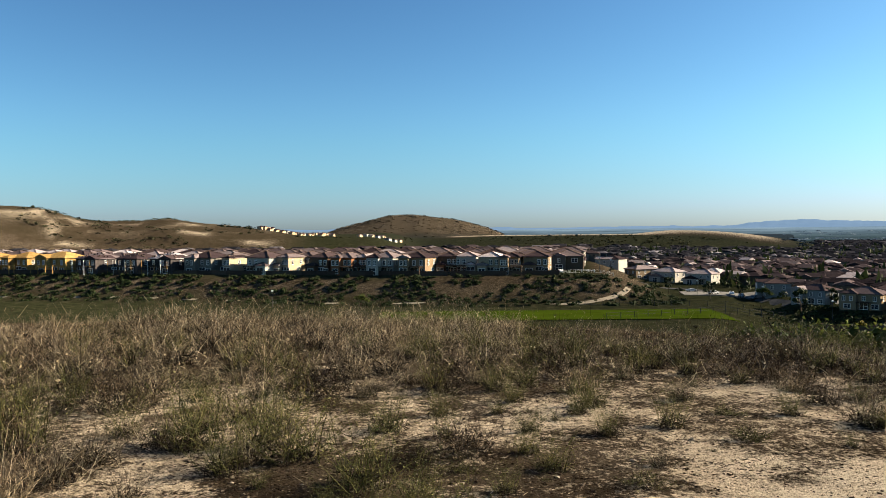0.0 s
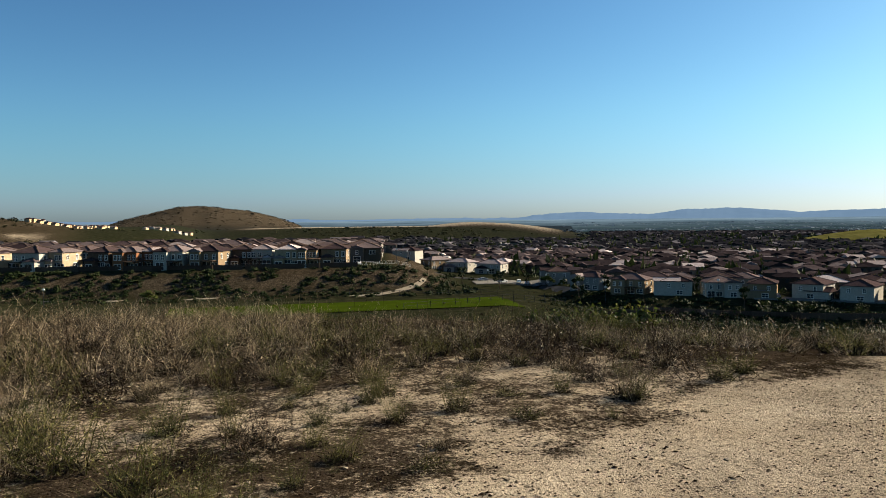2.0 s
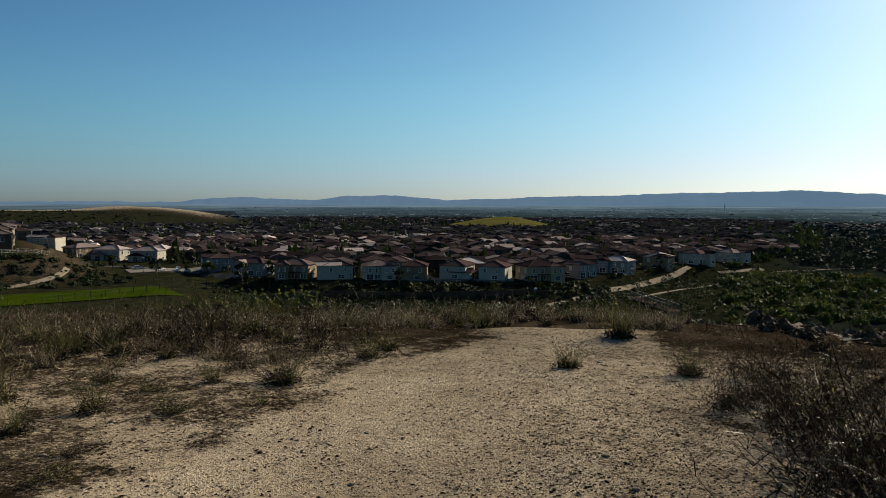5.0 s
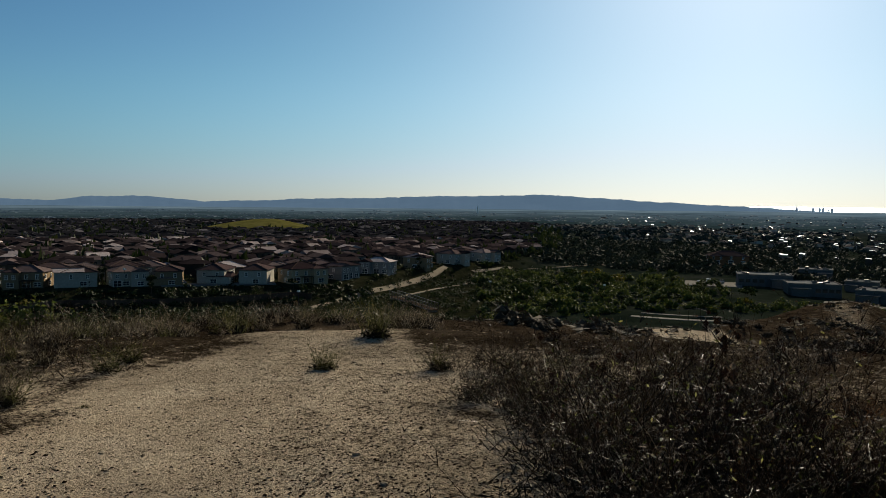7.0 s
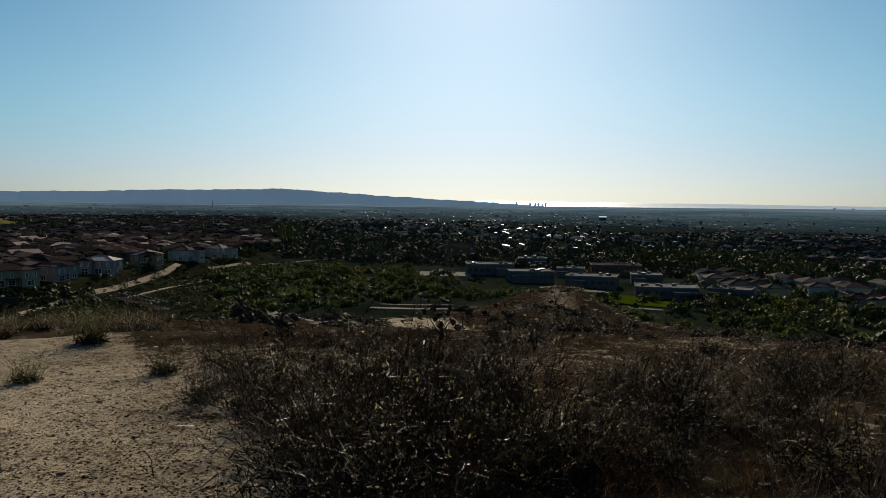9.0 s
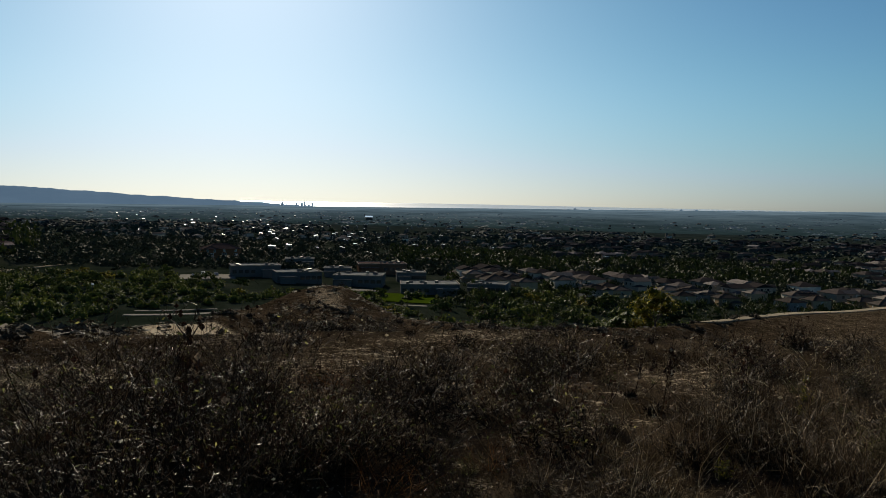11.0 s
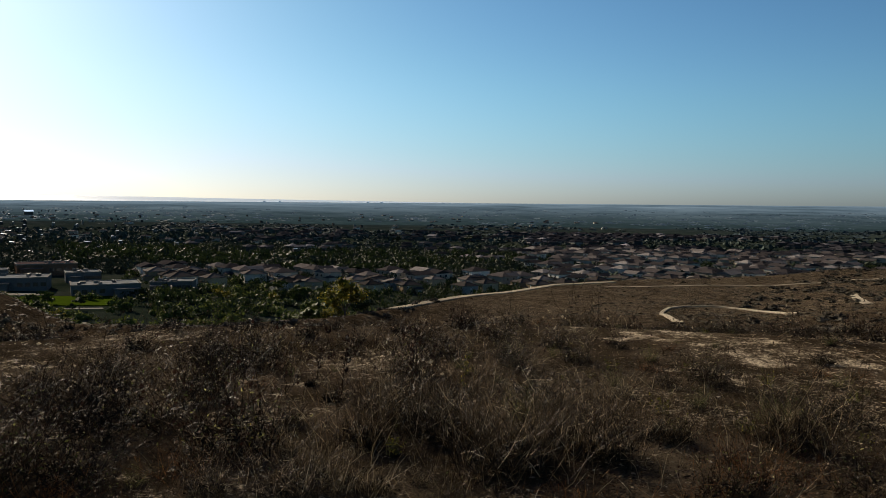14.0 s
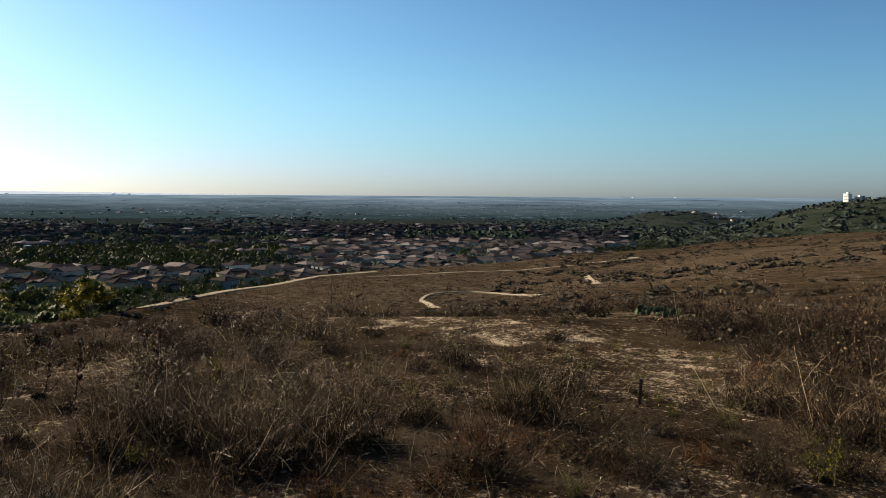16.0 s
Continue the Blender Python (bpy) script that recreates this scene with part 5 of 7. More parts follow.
def sheds(n, seed):
    """Low metal-roofed sheds of the far town, many in one mesh."""
    rs = np.random.RandomState(seed)
    x, y = spots(rs, n, 70, 112, 620, 2400, lambda x, y, h, d: (rs.uniform(size=len(h)) < np.interp(h, [70, 78, 92, 100, 112], [0.2, 1, 1, 0.35, 0.2])) & ~((d < 760) & (h < 80)), False)
    s = Shape()
    for a, b in zip(x, y):
        w, q, t, z = rs.uniform(1.5, 5), rs.uniform(1.2, 3), rs.uniform(3.5, 6), gz(a, b)
        s.add([(a - w, b - q, z - 4), (a + w, b - q, z - 4), (a + w, b + q, z - 4), (a - w, b + q, z - 4), (a - w, b - q, z + t), (a + w, b - q, z + t), (a + w, b + q, z + t + 0.6), (a - w, b + q, z + t + 0.6)],
              [(0, 1, 5, 4), (1, 2, 6, 5), (2, 3, 7, 6), (3, 0, 4, 7), (4, 5, 6, 7)])
        s.m[-5:] = [0, 0, 0, 0, 1]
    tagged(new("far_sheds", s.mesh("far_sheds", M_STUCCO_DIM, M_SHEET)), "low sheds with pale metal roofs over the town", "buildings", kind="stuff")


sheds(230, 33)


# ---------------------------------------------------------------- trees that stand out
def tree(name, label, group, tall, wide, leaf, seed, trunk_h=0.3, low=False):
    """Tapered trunk, limbs and a crown of many small leaf sprays."""
    rs = np.random.RandomState(seed)
    o = thing(name, label, "tree", group)
    t = Shape()
    lean = rs.uniform(-0.1, 0.1, 2) * tall
    fork = (lean[0] * 0.4, lean[1] * 0.4, tall * trunk_h)
    t.bar((0, 0, -0.6), fork, 0.045 * tall * 0.6, 0, 7, 0.03 * tall * 0.6)
    tips = []
    for k in range(6):
        a = math.tau * k / 6 + rs.uniform(-0.4, 0.4)
        r = wide * rs.uniform(0.25, 0.55)
        tip = (fork[0] + r * math.cos(a), fork[1] + r * math.sin(a), tall * rs.uniform(0.5, 0.85))
        t.bar(fork, tip, 0.02 * tall * 0.6, 0, 5, 0.006 * tall * 0.6)
        tips.append(tip)
    tips.append((lean[0], lean[1], tall * 0.85))
    part("trunk", t, M_BARK, o)
    V, F, off = [], [], 0
    for k, p in enumerate(tips):
        v, f = unit_clump(seed * 17 + k, 170, 0.115)
        q = wide * rs.uniform(0.36, 0.5)
        v = v * (q, q, tall * (0.3 if low else 0.24)) + p
        V.append(v)
        F.append(f + off)
        off += len(v)
    part("crown", raw_mesh("crown", np.concatenate(V), np.concatenate(F), [leaf]), None, o)
    return o


def stand(ob, first, x, y, rz, k):
    m = pose(x, y, gz(x, y), 0, 0, rz) @ Matrix.Diagonal((k, k, k, 1))
    if first:
        ob.matrix_basis = m
        return ob
    c = copy_thing(ob, m)
    return c


TREES = [tree("broadleaf_tree", "dark green broadleaf tree with dense rounded crown", "trees in the valley", 7.0, 5.5, M_LEAF_TREE, 1),
         tree("willow_tree", "fresh green willow with loose crown", "trees in the valley", 6.0, 5.5, M_LEAF_FRESH, 2, 0.22, True),
         tree("yellow_tree", "tree with yellowing autumn leaves", "trees in the valley", 5.0, 4.2, M_LEAF_YELLOW, 3, 0.25, True),
         tree("young_tree", "slender young street tree with narrow crown", "trees in the valley", 6.5, 3.0, M_LEAF_TREE, 4, 0.3)]
used = set()
rng = random.Random(77)


def plant_tree(k, h, d, s=1.0):
    x, y = at(h, d)
    stand(TREES[k], k not in used, x, y, rng.uniform(0, 360), s)
    used.add(k)


for h, d, k, s in ((24.5, 62, 1, 1.0), (26.2, 58, 1, 0.9), (27.6, 60, 1, 0.95), (29.0, 57, 1, 1.05), (30.4, 60, 1, 0.8), (23.2, 66, 0, 0.6),
                   (109.3, 80, 2, 0.9), (110.3, 86, 0, 0.6), (107.6, 86, 1, 0.7), (106.2, 88, 1, 0.65), (110.8, 86, 0, 0.6), (104.6, 92, 1, 0.55), (103.2, 96, 0, 0.5), (108.6, 81, 2, 0.6), (106.8, 86, 1, 0.6),
                   (94.0, 205, 0, 1.5), (94.9, 215, 0, 1.3), (93.0, 240, 0, 1.1),
                   (-6.2, 284, 1, 0.9), (5.2, 284, 0, 0.7), (6.6, 285, 0, 0.75), (13.8, 330, 0, 0.9), (16.4, 336, 3, 1.2), (17.1, 340, 0, 0.9), (15.2, 322, 0, 0.6),
                   (22.6, 338, 1, 1.0), (25.0, 300, 3, 1.2), (25.8, 292, 0, 0.9), (19.2, 318, 3, 1.0), (28.6, 279, 2, 0.7), (36.4, 280, 3, 0.9), (46.2, 282, 0, 0.9), (48.6, 300, 0, 1.0)):
    plant_tree(k, h, d, s)
for k in range(120):
    h, d = rng.uniform(59, 100), rng.uniform(262, 425)
    if 70 < h < 79 and d < 275 or 74 < h < 79.5 and d > 355 or (h > 79 and d > 320) or (h < 64 and 330 < d):
        continue
    plant_tree(rng.choice((0, 1, 1, 1, 2) if 66 < h < 90 else (0, 0, 1)), h, d, rng.uniform(0.7, 1.25))
for k in range(26):
    h = rng.uniform(93, 126)
    plant_tree(rng.choice((0, 0, 0, 1, 2)), h, rng.uniform(330, 372), rng.uniform(0.8, 1.3))
for k in range(22):
    plant_tree(rng.choice((0, 3)), rng.uniform(11, 62), rng.uniform(300, 420), rng.uniform(0.6, 0.9))
# two tall dark trees over the town
for h, d in ((113.2, 900), (78.3, 1150), (85.5, 1050), (118.5, 950)):
    plant_tree(0, h, d, 2.6)


# ---------------------------------------------------------------- school and other buildings
SCHOOL_WINDOW = Shape().box(-1.15, 1.15, -0.06, 0.03, -0.75, 0.75).box(-1.05, -0.03, -0.08, -0.06, -0.65, 0.65, 1).box(0.03, 1.05, -0.08, -0.06, -0.65, 0.65, 1).mesh("window", M_STEEL, M_GLASS)


def flat_building(name, label, h, d, w, dp, tall, wall, roof, rot=None, bays=8):
    """A low block with a parapet round its flat roof, a lower wing and roof plant."""
    o = thing(name, label, "building", "school buildings" if "school" in label else "")
    rng = random.Random(int(h * 10))
    part("wall", Shape().box(-w / 2, w / 2, -dp / 2, dp / 2, -3, tall), wall, o)
    part("roof", Shape().box(-w / 2 + 0.3, w / 2 - 0.3, -dp / 2 + 0.3, dp / 2 - 0.3, tall, tall + 0.15), roof, o, "flat membrane roof")
    for x0, x1, y0, y1 in ((-w / 2 - 0.25, w / 2 + 0.25, -dp / 2 - 0.25, -dp / 2 + 0.15), (-w / 2 - 0.25, w / 2 + 0.25, dp / 2 - 0.15, dp / 2 + 0.25), (-w / 2 - 0.25, -w / 2 + 0.15, -dp / 2 + 0.15, dp / 2 - 0.15), (w / 2 - 0.15, w / 2 + 0.25, -dp / 2 + 0.15, dp / 2 - 0.15)):
        part("parapet", Shape().box(x0, x1, y0, y1, tall, tall + 0.5), M_CONCRETE, o, "pale parapet coping")
    side = rng.choice((-1, 1))
    u = side * w * 0.28
    part("wing_wall", Shape().box(u - w * 0.17, u + w * 0.17, -dp / 2 - 4, -dp / 2 - 0.02, -3, tall * 0.68), wall, o)
    part("wing_roof", Shape().box(u - w * 0.17 - 0.5, u + w * 0.17 + 0.5, -dp / 2 - 4.6, -dp / 2 - 0.26, tall * 0.68, tall * 0.68 + 0.3), roof, o, "flat membrane roof")
    for k in range(bays):
        x = -w / 2 + (k + 0.5) * w / bays
        if abs(x - u) > w * 0.17 + 1.6:
            part("window", SCHOOL_WINDOW, None, o, m=pose(x, -dp / 2, tall * 0.5) @ Matrix.Diagonal((0.9, 1, 1.1, 1)))
    for k in range(5):
        x, y = rng.uniform(-w / 2 + 2, w / 2 - 4), rng.uniform(-dp / 2 + 1.5, dp / 2 - 3)
        part("roof_unit", Shape().box(x, x + rng.uniform(1.2, 3), y, y + rng.uniform(1, 2), tall + 0.15, tall + rng.uniform(0.7, 1.4)), M_STEEL if k % 2 else M_CONCRETE, o, "metal air unit")
    x, y = at(h, d)
    o.matrix_basis = pose(x, y, gz(x, y), 0, 0, -h if rot is None else rot)
    return o


for h, d, w, dp, tall, turn in ((80.0, 400, 24, 16, 5.2, 5), (83.0, 373, 21, 17, 5.0, 9), (87.6, 368, 23, 18, 5.0, -7), (92.8, 346, 26, 17, 4.6, 3), (97.2, 368, 18, 14, 4.4, -8), (91.4, 400, 15, 13, 4.6, 4), (83.2, 470, 17, 13, 4.6, 0), (86.0, 412, 14, 12, 4.4, -4)):
    flat_building("school_building", "low blue-grey school building with flat parapet roof", h, d, w, dp, tall, WALLS["slate"], M_WHITEROOF, -h + turn)
flat_building("school_hall", "long low school hall with brown roof", 89.2, 440, 27, 18, 5.6, WALLS["brown"], M_ROOF, -84, 8)
o = house("clubhouse", "large house with red-brown hip roof among trees", "", 24, 16, WALLS["terracotta"], M_ROOF_FAR, 200, False, 5.0)
x, y = at(77.6, 520)
o.matrix_basis = pose(x, y, gz(x, y) + 2, 0, 0, -70)


def tower(name, label, h, d, w, tall, wall, floors=8, cols=4, z=None):
    o = thing(name, label, "building", "far towers")
    s = Shape().box(-w / 2, w / 2, -w / 2, w / 2, -4, tall)
    part("wall", s, wall, o)
    part("roof", Shape().box(-w / 2 - 0.3, w / 2 + 0.3, -w / 2 - 0.3, w / 2 + 0.3, tall, tall + 1.0).box(-w * 0.2, w * 0.2, -w * 0.2, w * 0.2, tall + 1.0, tall + 3), wall, o)
    for k in range(floors):
        zz = (k + 0.5) * tall / floors
        part("window_band", Shape().box(-w * 0.42, w * 0.42, -w / 2 - 0.15, -w / 2, zz - tall / floors * 0.12, zz + tall / floors * 0.12), M_STEEL, o)
    x, y = at(h, d)
    o.matrix_basis = pose(x, y, gz(x, y) if z is None else z, 0, 0, -h - 35)
    return o


M_TOWER = varied("hazy_tower_concrete", [(0, (0.2, 0.22, 0.25)), (1, (0.28, 0.3, 0.33))], "Object", 0.2, 0.8, 0.1)
# the towers glow faintly in place of haze
far_haze(M_TOWER, (0.085, 0.125, 0.175), 0.6)
for h, w, tall in ((81.95, 14, 17), (82.95, 12, 15), (83.35, 12, 15), (83.55, 11, 17), (83.85, 8, 11), (84.1, 12, 14)):
    tower("coastal_tower", "hazy grey high-rise by the sea", h, 3950, w * 0.62, tall * 1.5, M_TOWER, 5, 3, EYE + 3950 * math.tan(radians(-0.12)))
for h, tall in ((103.5, 10), (104.6, 8), (111.0, 9), (112.0, 8), (147.2, 12), (148.0, 8), (151.0, 10)):
    tower("far_tower", "small hazy office block on the far plain", h, 4300, 11, tall * 0.4 + 3, M_TOWER if h < 140 else M_FRAME, 3, 2, EYE + 4300 * math.tan(radians(-0.1)))
tower("hill_tower", "white tower block on the wooded hill", 161.9, 1080, 7, 9, M_FRAME, 5)
tower("hill_tower_annex", "low white annex beside the tower block", 162.6, 1085, 8, 4, M_FRAME, 3)
o = thing("glass_hall", "far low hall with a sloping glass roof glinting", "building")
part("wall", Shape().box(-9, 9, -7, 7, -6, 5), M_STUCCO_DIM, o)
M_MIRROR = mat("bright_glass_roof", 0.12, 1.0)[0]
part("roof", Shape().add([(-10, -8, 5), (10, -8, 5), (10, 8, 5 + 16 * math.tan(radians(12))), (-10, 8, 5 + 16 * math.tan(radians(12))), (-10, -8, 4.6), (10, -8, 4.6), (10, 8, 4.6), (-10, 8, 4.6)],
                         [(0, 1, 2, 3), (7, 6, 5, 4), (0, 4, 5, 1), (1, 5, 6, 2), (2, 6, 7, 3), (3, 7, 4, 0)]), M_MIRROR, o, "glossy glass roof")
x, y = at(88.25, 2050)
o.matrix_basis = pose(x, y, gz(x, y) + 4, 0, 0, -83.5)
o = thing("white_chimney", "slender white tower on the far plain", "tower")
part("shaft", Shape().bar((0, 0, -3), (0, 0, 26), 2.2, 0, 10, 1.8), M_FRAME, o)
x, y = at(59.8, 2600)
o.matrix_basis = pose(x, y, gz(x, y), 0, 0, 0)
# most far hill walls have warm sunlight put into their stucco colour
HILL_HOMES = [house("hill_house", ("far sunlit cream house with tiled roof", "far sunlit orange stucco house with tiled roof")[k % 2], "houses on the far hill", 11 + 2 * k, 10, WALLS[("sunlit_peach", "sunlit_peach", "white")[k]], None, 300 + k, "far", 5.2) for k in range(3)]
rng = random.Random(12)
for k in range(30):
    h = -13.3 + 5.2 * k / 22 + rng.uniform(-0.12, 0.12) if k < 22 else -6.2 + 0.42 * (k - 22)
    x, y = at(h, 1010 + 34 * (k % 3) + rng.uniform(-6, 6))
    m = pose(x, y, gz(x, y) - 0.2, 0, 0, -25 + rng.choice((0, 0, 90)) + rng.uniform(-8, 8)) @ Matrix.Diagonal((0.74, 0.74, 0.74, 1))
    if k < 3:
        HILL_HOMES[k].matrix_basis = m
    else:
        copy_thing(HILL_HOMES[rng.choice((0, 0, 1, 1, 2))], m)


# ---------------------------------------------------------------- fences, bridge, cars, lamps
def fence(name, label, a, b, tall, step, material, solid=False, lift=0.0):
    o = thing(name, label, "fence")
    (x0, y0), (x1, y1) = at(*a) if not isinstance(a[0], tuple) else a[0], at(*b) if not isinstance(b[0], tuple) else b[0]
    n = max(2, int(math.hypot(x1 - x0, y1 - y0) / step))
    pts = [(x0 + (x1 - x0) * k / n, y0 + (y1 - y0) * k / n) for k in range(n + 1)]
    P = [(x, y, gz(x, y) + lift) for x, y in pts]
    post = Shape().box(-0.08, 0.08, -0.08, 0.08, -0.6, tall).mesh("post", material)
    for p in P:
        part("post", post, None, o, m=Matrix.Translation(p))
    for p, q in zip(P, P[1:]):
        s = Shape()
        if solid:
            dx, dy = q[0] - p[0], q[1] - p[1]
            L = math.hypot(dx, dy)
            nx, ny = -dy / L * 0.05, dx / L * 0.05
            s.add([(p[0] - nx, p[1] - ny, p[2] - 0.4), (q[0] - nx, q[1] - ny, q[2] - 0.4), (q[0] + nx, q[1] + ny, q[2] - 0.4), (p[0] + nx, p[1] + ny, p[2] - 0.4),
                   (p[0] - nx, p[1] - ny, p[2] + tall - 0.1), (q[0] - nx, q[1] - ny, q[2] + tall - 0.1), (q[0] + nx, q[1] + ny, q[2] + tall - 0.1), (p[0] + nx, p[1] + ny, p[2] + tall - 0.1)],
                  [(0, 3, 2, 1), (4, 5, 6, 7), (0, 1, 5, 4), (1, 2, 6, 5), (2, 3, 7, 6), (3, 0, 4, 7)])
            part("panel", s, material, o)
        else:
            for z in (0.1, tall * 0.55, tall - 0.05):
                part("rail", Shape().bar((p[0], p[1], p[2] + z), (q[0], q[1], q[2] + z), 0.04), material, o)
    return o


fence("terrace_fence", "dark wooden garden fence along the terrace edge", (terrace(-33, 2.5),), (terrace(0.3, 2.5),), 1.9, 7, M_DARKWOOD, True)
fence("terrace_fence", "dark wooden garden fence along the terrace edge", (terrace(0.5, 2.5),), (terrace(8.6, 2.5),), 1.9, 7, M_DARKWOOD, True)
fence("court_fence", "white railing at the end of the terrace", (terrace(8.8, 14),), (terrace(12.5, 22),), 1.3, 3, M_FRAME)
fence("field_fence", "dark metal fence round the sports field", (12.0, 246), (24.0, 292), 2.2, 5, M_STEEL)
fence("field_fence", "dark metal fence behind the sports field", (3.0, 290), (22.5, 300), 2.0, 6, M_STEEL)
fence("valley_fence", "dark fence below the valley houses", (26.5, 278), (47.5, 274), 1.8, 7, M_DARKWOOD, True, 0.6)


def footbridge():
    o = thing("footbridge", "dark steel truss footbridge with closely set pickets", "bridge")
    (x0, y0), (x1, y1) = at(53.6, 292), at(56.6, 254)
    L = math.hypot(x1 - x0, y1 - y0)
    part("deck", Shape().box(0, L, -1.5, 1.5, -0.25, 0.0), M_DARKWOOD, o)
    for sgn in (-1, 1):
        part("chord", Shape().box(0, L, sgn * 1.6 - 0.12, sgn * 1.6 + 0.12, -0.3, 0.05), M_STEEL, o)
        part("handrail", Shape().box(0, L, sgn * 1.6 - 0.1, sgn * 1.6 + 0.1, 2.0, 2.25), M_STEEL, o)
        n = 14
        for k in range(n + 1):
            part("picket", Shape().box(L * k / n - 0.12, L * k / n + 0.12, sgn * 1.6 - 0.1, sgn * 1.6 + 0.1, 0.05, 2.0), M_STEEL, o)
        for k in range(n):
            part("brace", Shape().bar((L * k / n, sgn * 1.6, 0.1), (L * (k + 1) / n, sgn * 1.6, 1.95), 0.07), M_STEEL, o)
    for k in (0.03, 0.97):
        part("pier", Shape().box(L * k - 0.6, L * k + 0.6, -1.6, 1.6, -6, -0.3), M_CONCRETE, o)
    z = max(gz(x0, y0), gz(x1, y1)) + 1.0
    o.matrix_basis = pose(x0, y0, z, 0, 0, math.degrees(math.atan2(y1 - y0, x1 - x0)))


footbridge()


def car(label, paint, h, d, rz):
    o = thing("parked_car", label, "car", "parked cars")
    s = Shape()
    prof = [(-2.2, 0.35), (-2.25, 0.8), (-1.9, 0.95), (-1.3, 1.0), (-0.7, 1.45), (0.9, 1.48), (1.5, 1.02), (2.1, 0.95), (2.25, 0.6), (2.2, 0.35)]
    n = len(prof)
    s.add([(x, -0.88, z) for x, z in prof] + [(x, 0.88, z) for x, z in prof], [(i, (i + 1) % n, n + (i + 1) % n, n + i) for i in range(n)] + [tuple(range(n))[::-1], tuple(range(n, 2 * n))])
    part("body", s, paint, o)
    part("windscreen", Shape().add([(-1.22, -0.75, 1.07), (-0.74, -0.7, 1.44), (-0.74, 0.7, 1.44), (-1.22, 0.75, 1.07), (-1.2, -0.75, 1.03), (-0.7, -0.7, 1.4), (-0.7, 0.7, 1.4), (-1.2, 0.75, 1.03)],
                                   [(0, 1, 2, 3), (7, 6, 5, 4), (0, 4, 5, 1), (3, 2, 6, 7), (1, 5, 6, 2), (0, 3, 7, 4)]), M_GLASS, o)
    for y in (-0.89, 0.87):
        part("side_window", Shape().box(-0.75, 0.95, y, y + 0.02, 1.02, 1.38), M_GLASS, o)
    for x in (-1.4, 1.4):
        for y in (-0.9, 0.72):
            part("wheel", Shape().bar((x, y, 0.33), (x, y + 0.18, 0.33), 0.33, 0, 12), M_STEEL, o)
    x, y = at(h, d)
    o.matrix_basis = pose(x, y, gz(x, y) + 0.42, 0, 0, rz)


PAINT = {n: varied("car_paint_" + n, [(0, c), (1, c)], "Object", 1, 0.25, 0.03) for n, c in (("white", (0.7, 0.7, 0.68)), ("grey", (0.16, 0.17, 0.18)), ("black", (0.02, 0.02, 0.025)), ("silver", (0.4, 0.41, 0.42)))}
for h, d, c, rz in ((19.4, 345, "white", 20), (20.6, 350, "white", 70), (21.2, 346, "silver", 60), (22.0, 343, "grey", 50), (17.9, 356, "silver", 10), (8.7, 322, "white", 85),
                    (44.2, 297, "black", 10), (38.4, 294, "grey", 80), (43.2, 300, "white", 70), (75.8, 388, "silver", 30), (77.3, 396, "grey", 20), (76.4, 400, "white", 10)):
    car(c + " car parked on pavement", PAINT[c], h, d, rz)


def street_lamp(h, d, tall=6.0):
    o = thing("street_lamp", "grey street lamp with pale lantern", "street lamp", "street lamps")
    part("pole", Shape().bar((0, 0, -1), (0, 0, tall), 0.12, 0, 6, 0.07), M_STEEL, o)
    part("lantern", Shape().box(-0.35, 0.35, -0.35, 0.35, tall, tall + 0.55), M_FRAME, o)
    x, y = at(h, d)
    o.matrix_basis = pose(x, y, gz(x, y), 0, 0, 0)


for h, d in ((11.5, 345), (12.3, 352), (18.3, 342), (22.6, 336), (26.9, 292), (29.6, 238), (34.7, 292), (46.6, 262), (60.8, 300), (69.2, 300), (-12.6, 296)):
    street_lamp(h, d)


# ---------------------------------------------------------------- hilltop plants
def strands(rs, base, way, length, width, droop, curl, pts, tube):
    """Thin stems along bent lines: tube with three sides, or a flat blade. Arrays of vertices and quads."""
    n = len(base)
    s = np.linspace(0, 1, pts)[None, :, None]
    side = rs.normal(size=(n, 1, 3))
    side2 = rs.normal(size=(n, 1, 3))
    L = length[:, None, None]
    P = base[:, None] + way[:, None] * L * s + side * L * curl * s ** 2 + side2 * L * curl * 0.5 * np.sin(s * 5) * s
    P[:, :, 2] -= (L * droop[:, None, None] * s ** 2.2)[:, :, 0]
    a = np.cross(way, rs.normal(size=(n, 3)))
    a /= np.linalg.norm(a, axis=1)[:, None] + 1e-9
    b = np.cross(way, a)
    w = width[:, None, None] * (1 - 0.75 * s)
    k = 3 if tube else 2
    ring = [a[:, None] * math.cos(q) + b[:, None] * math.sin(q) for q in ((0, 2.1, 4.2) if tube else (0, math.pi))]
    V = np.stack([P + r * w for r in ring], 2)               # n, pts, k, 3
    o = (np.arange(n)[:, None, None] * pts + np.arange(pts - 1)[None, :, None]) * k
    c = np.arange(k)[None, None, :] if tube else np.array([0])[None, None, :]
    F = np.stack([o + c, o + (c + 1) % k, o + k + (c + 1) % k, o + k + c], -1).reshape(-1, 4)
    return V.reshape(-1, 3), F, P


def fan(rs, n, spread, flat=0.0):
    """Directions that rise and spread from a root."""
    a, t = rs.uniform(0, math.tau, n), np.radians(spread) * np.sqrt(rs.uniform(0, 1, n))
    w = np.stack([np.cos(a) * np.sin(t), np.sin(a) * np.sin(t), np.cos(t) * (1 - flat)], -1)
    return w / np.linalg.norm(w, axis=1)[:, None]


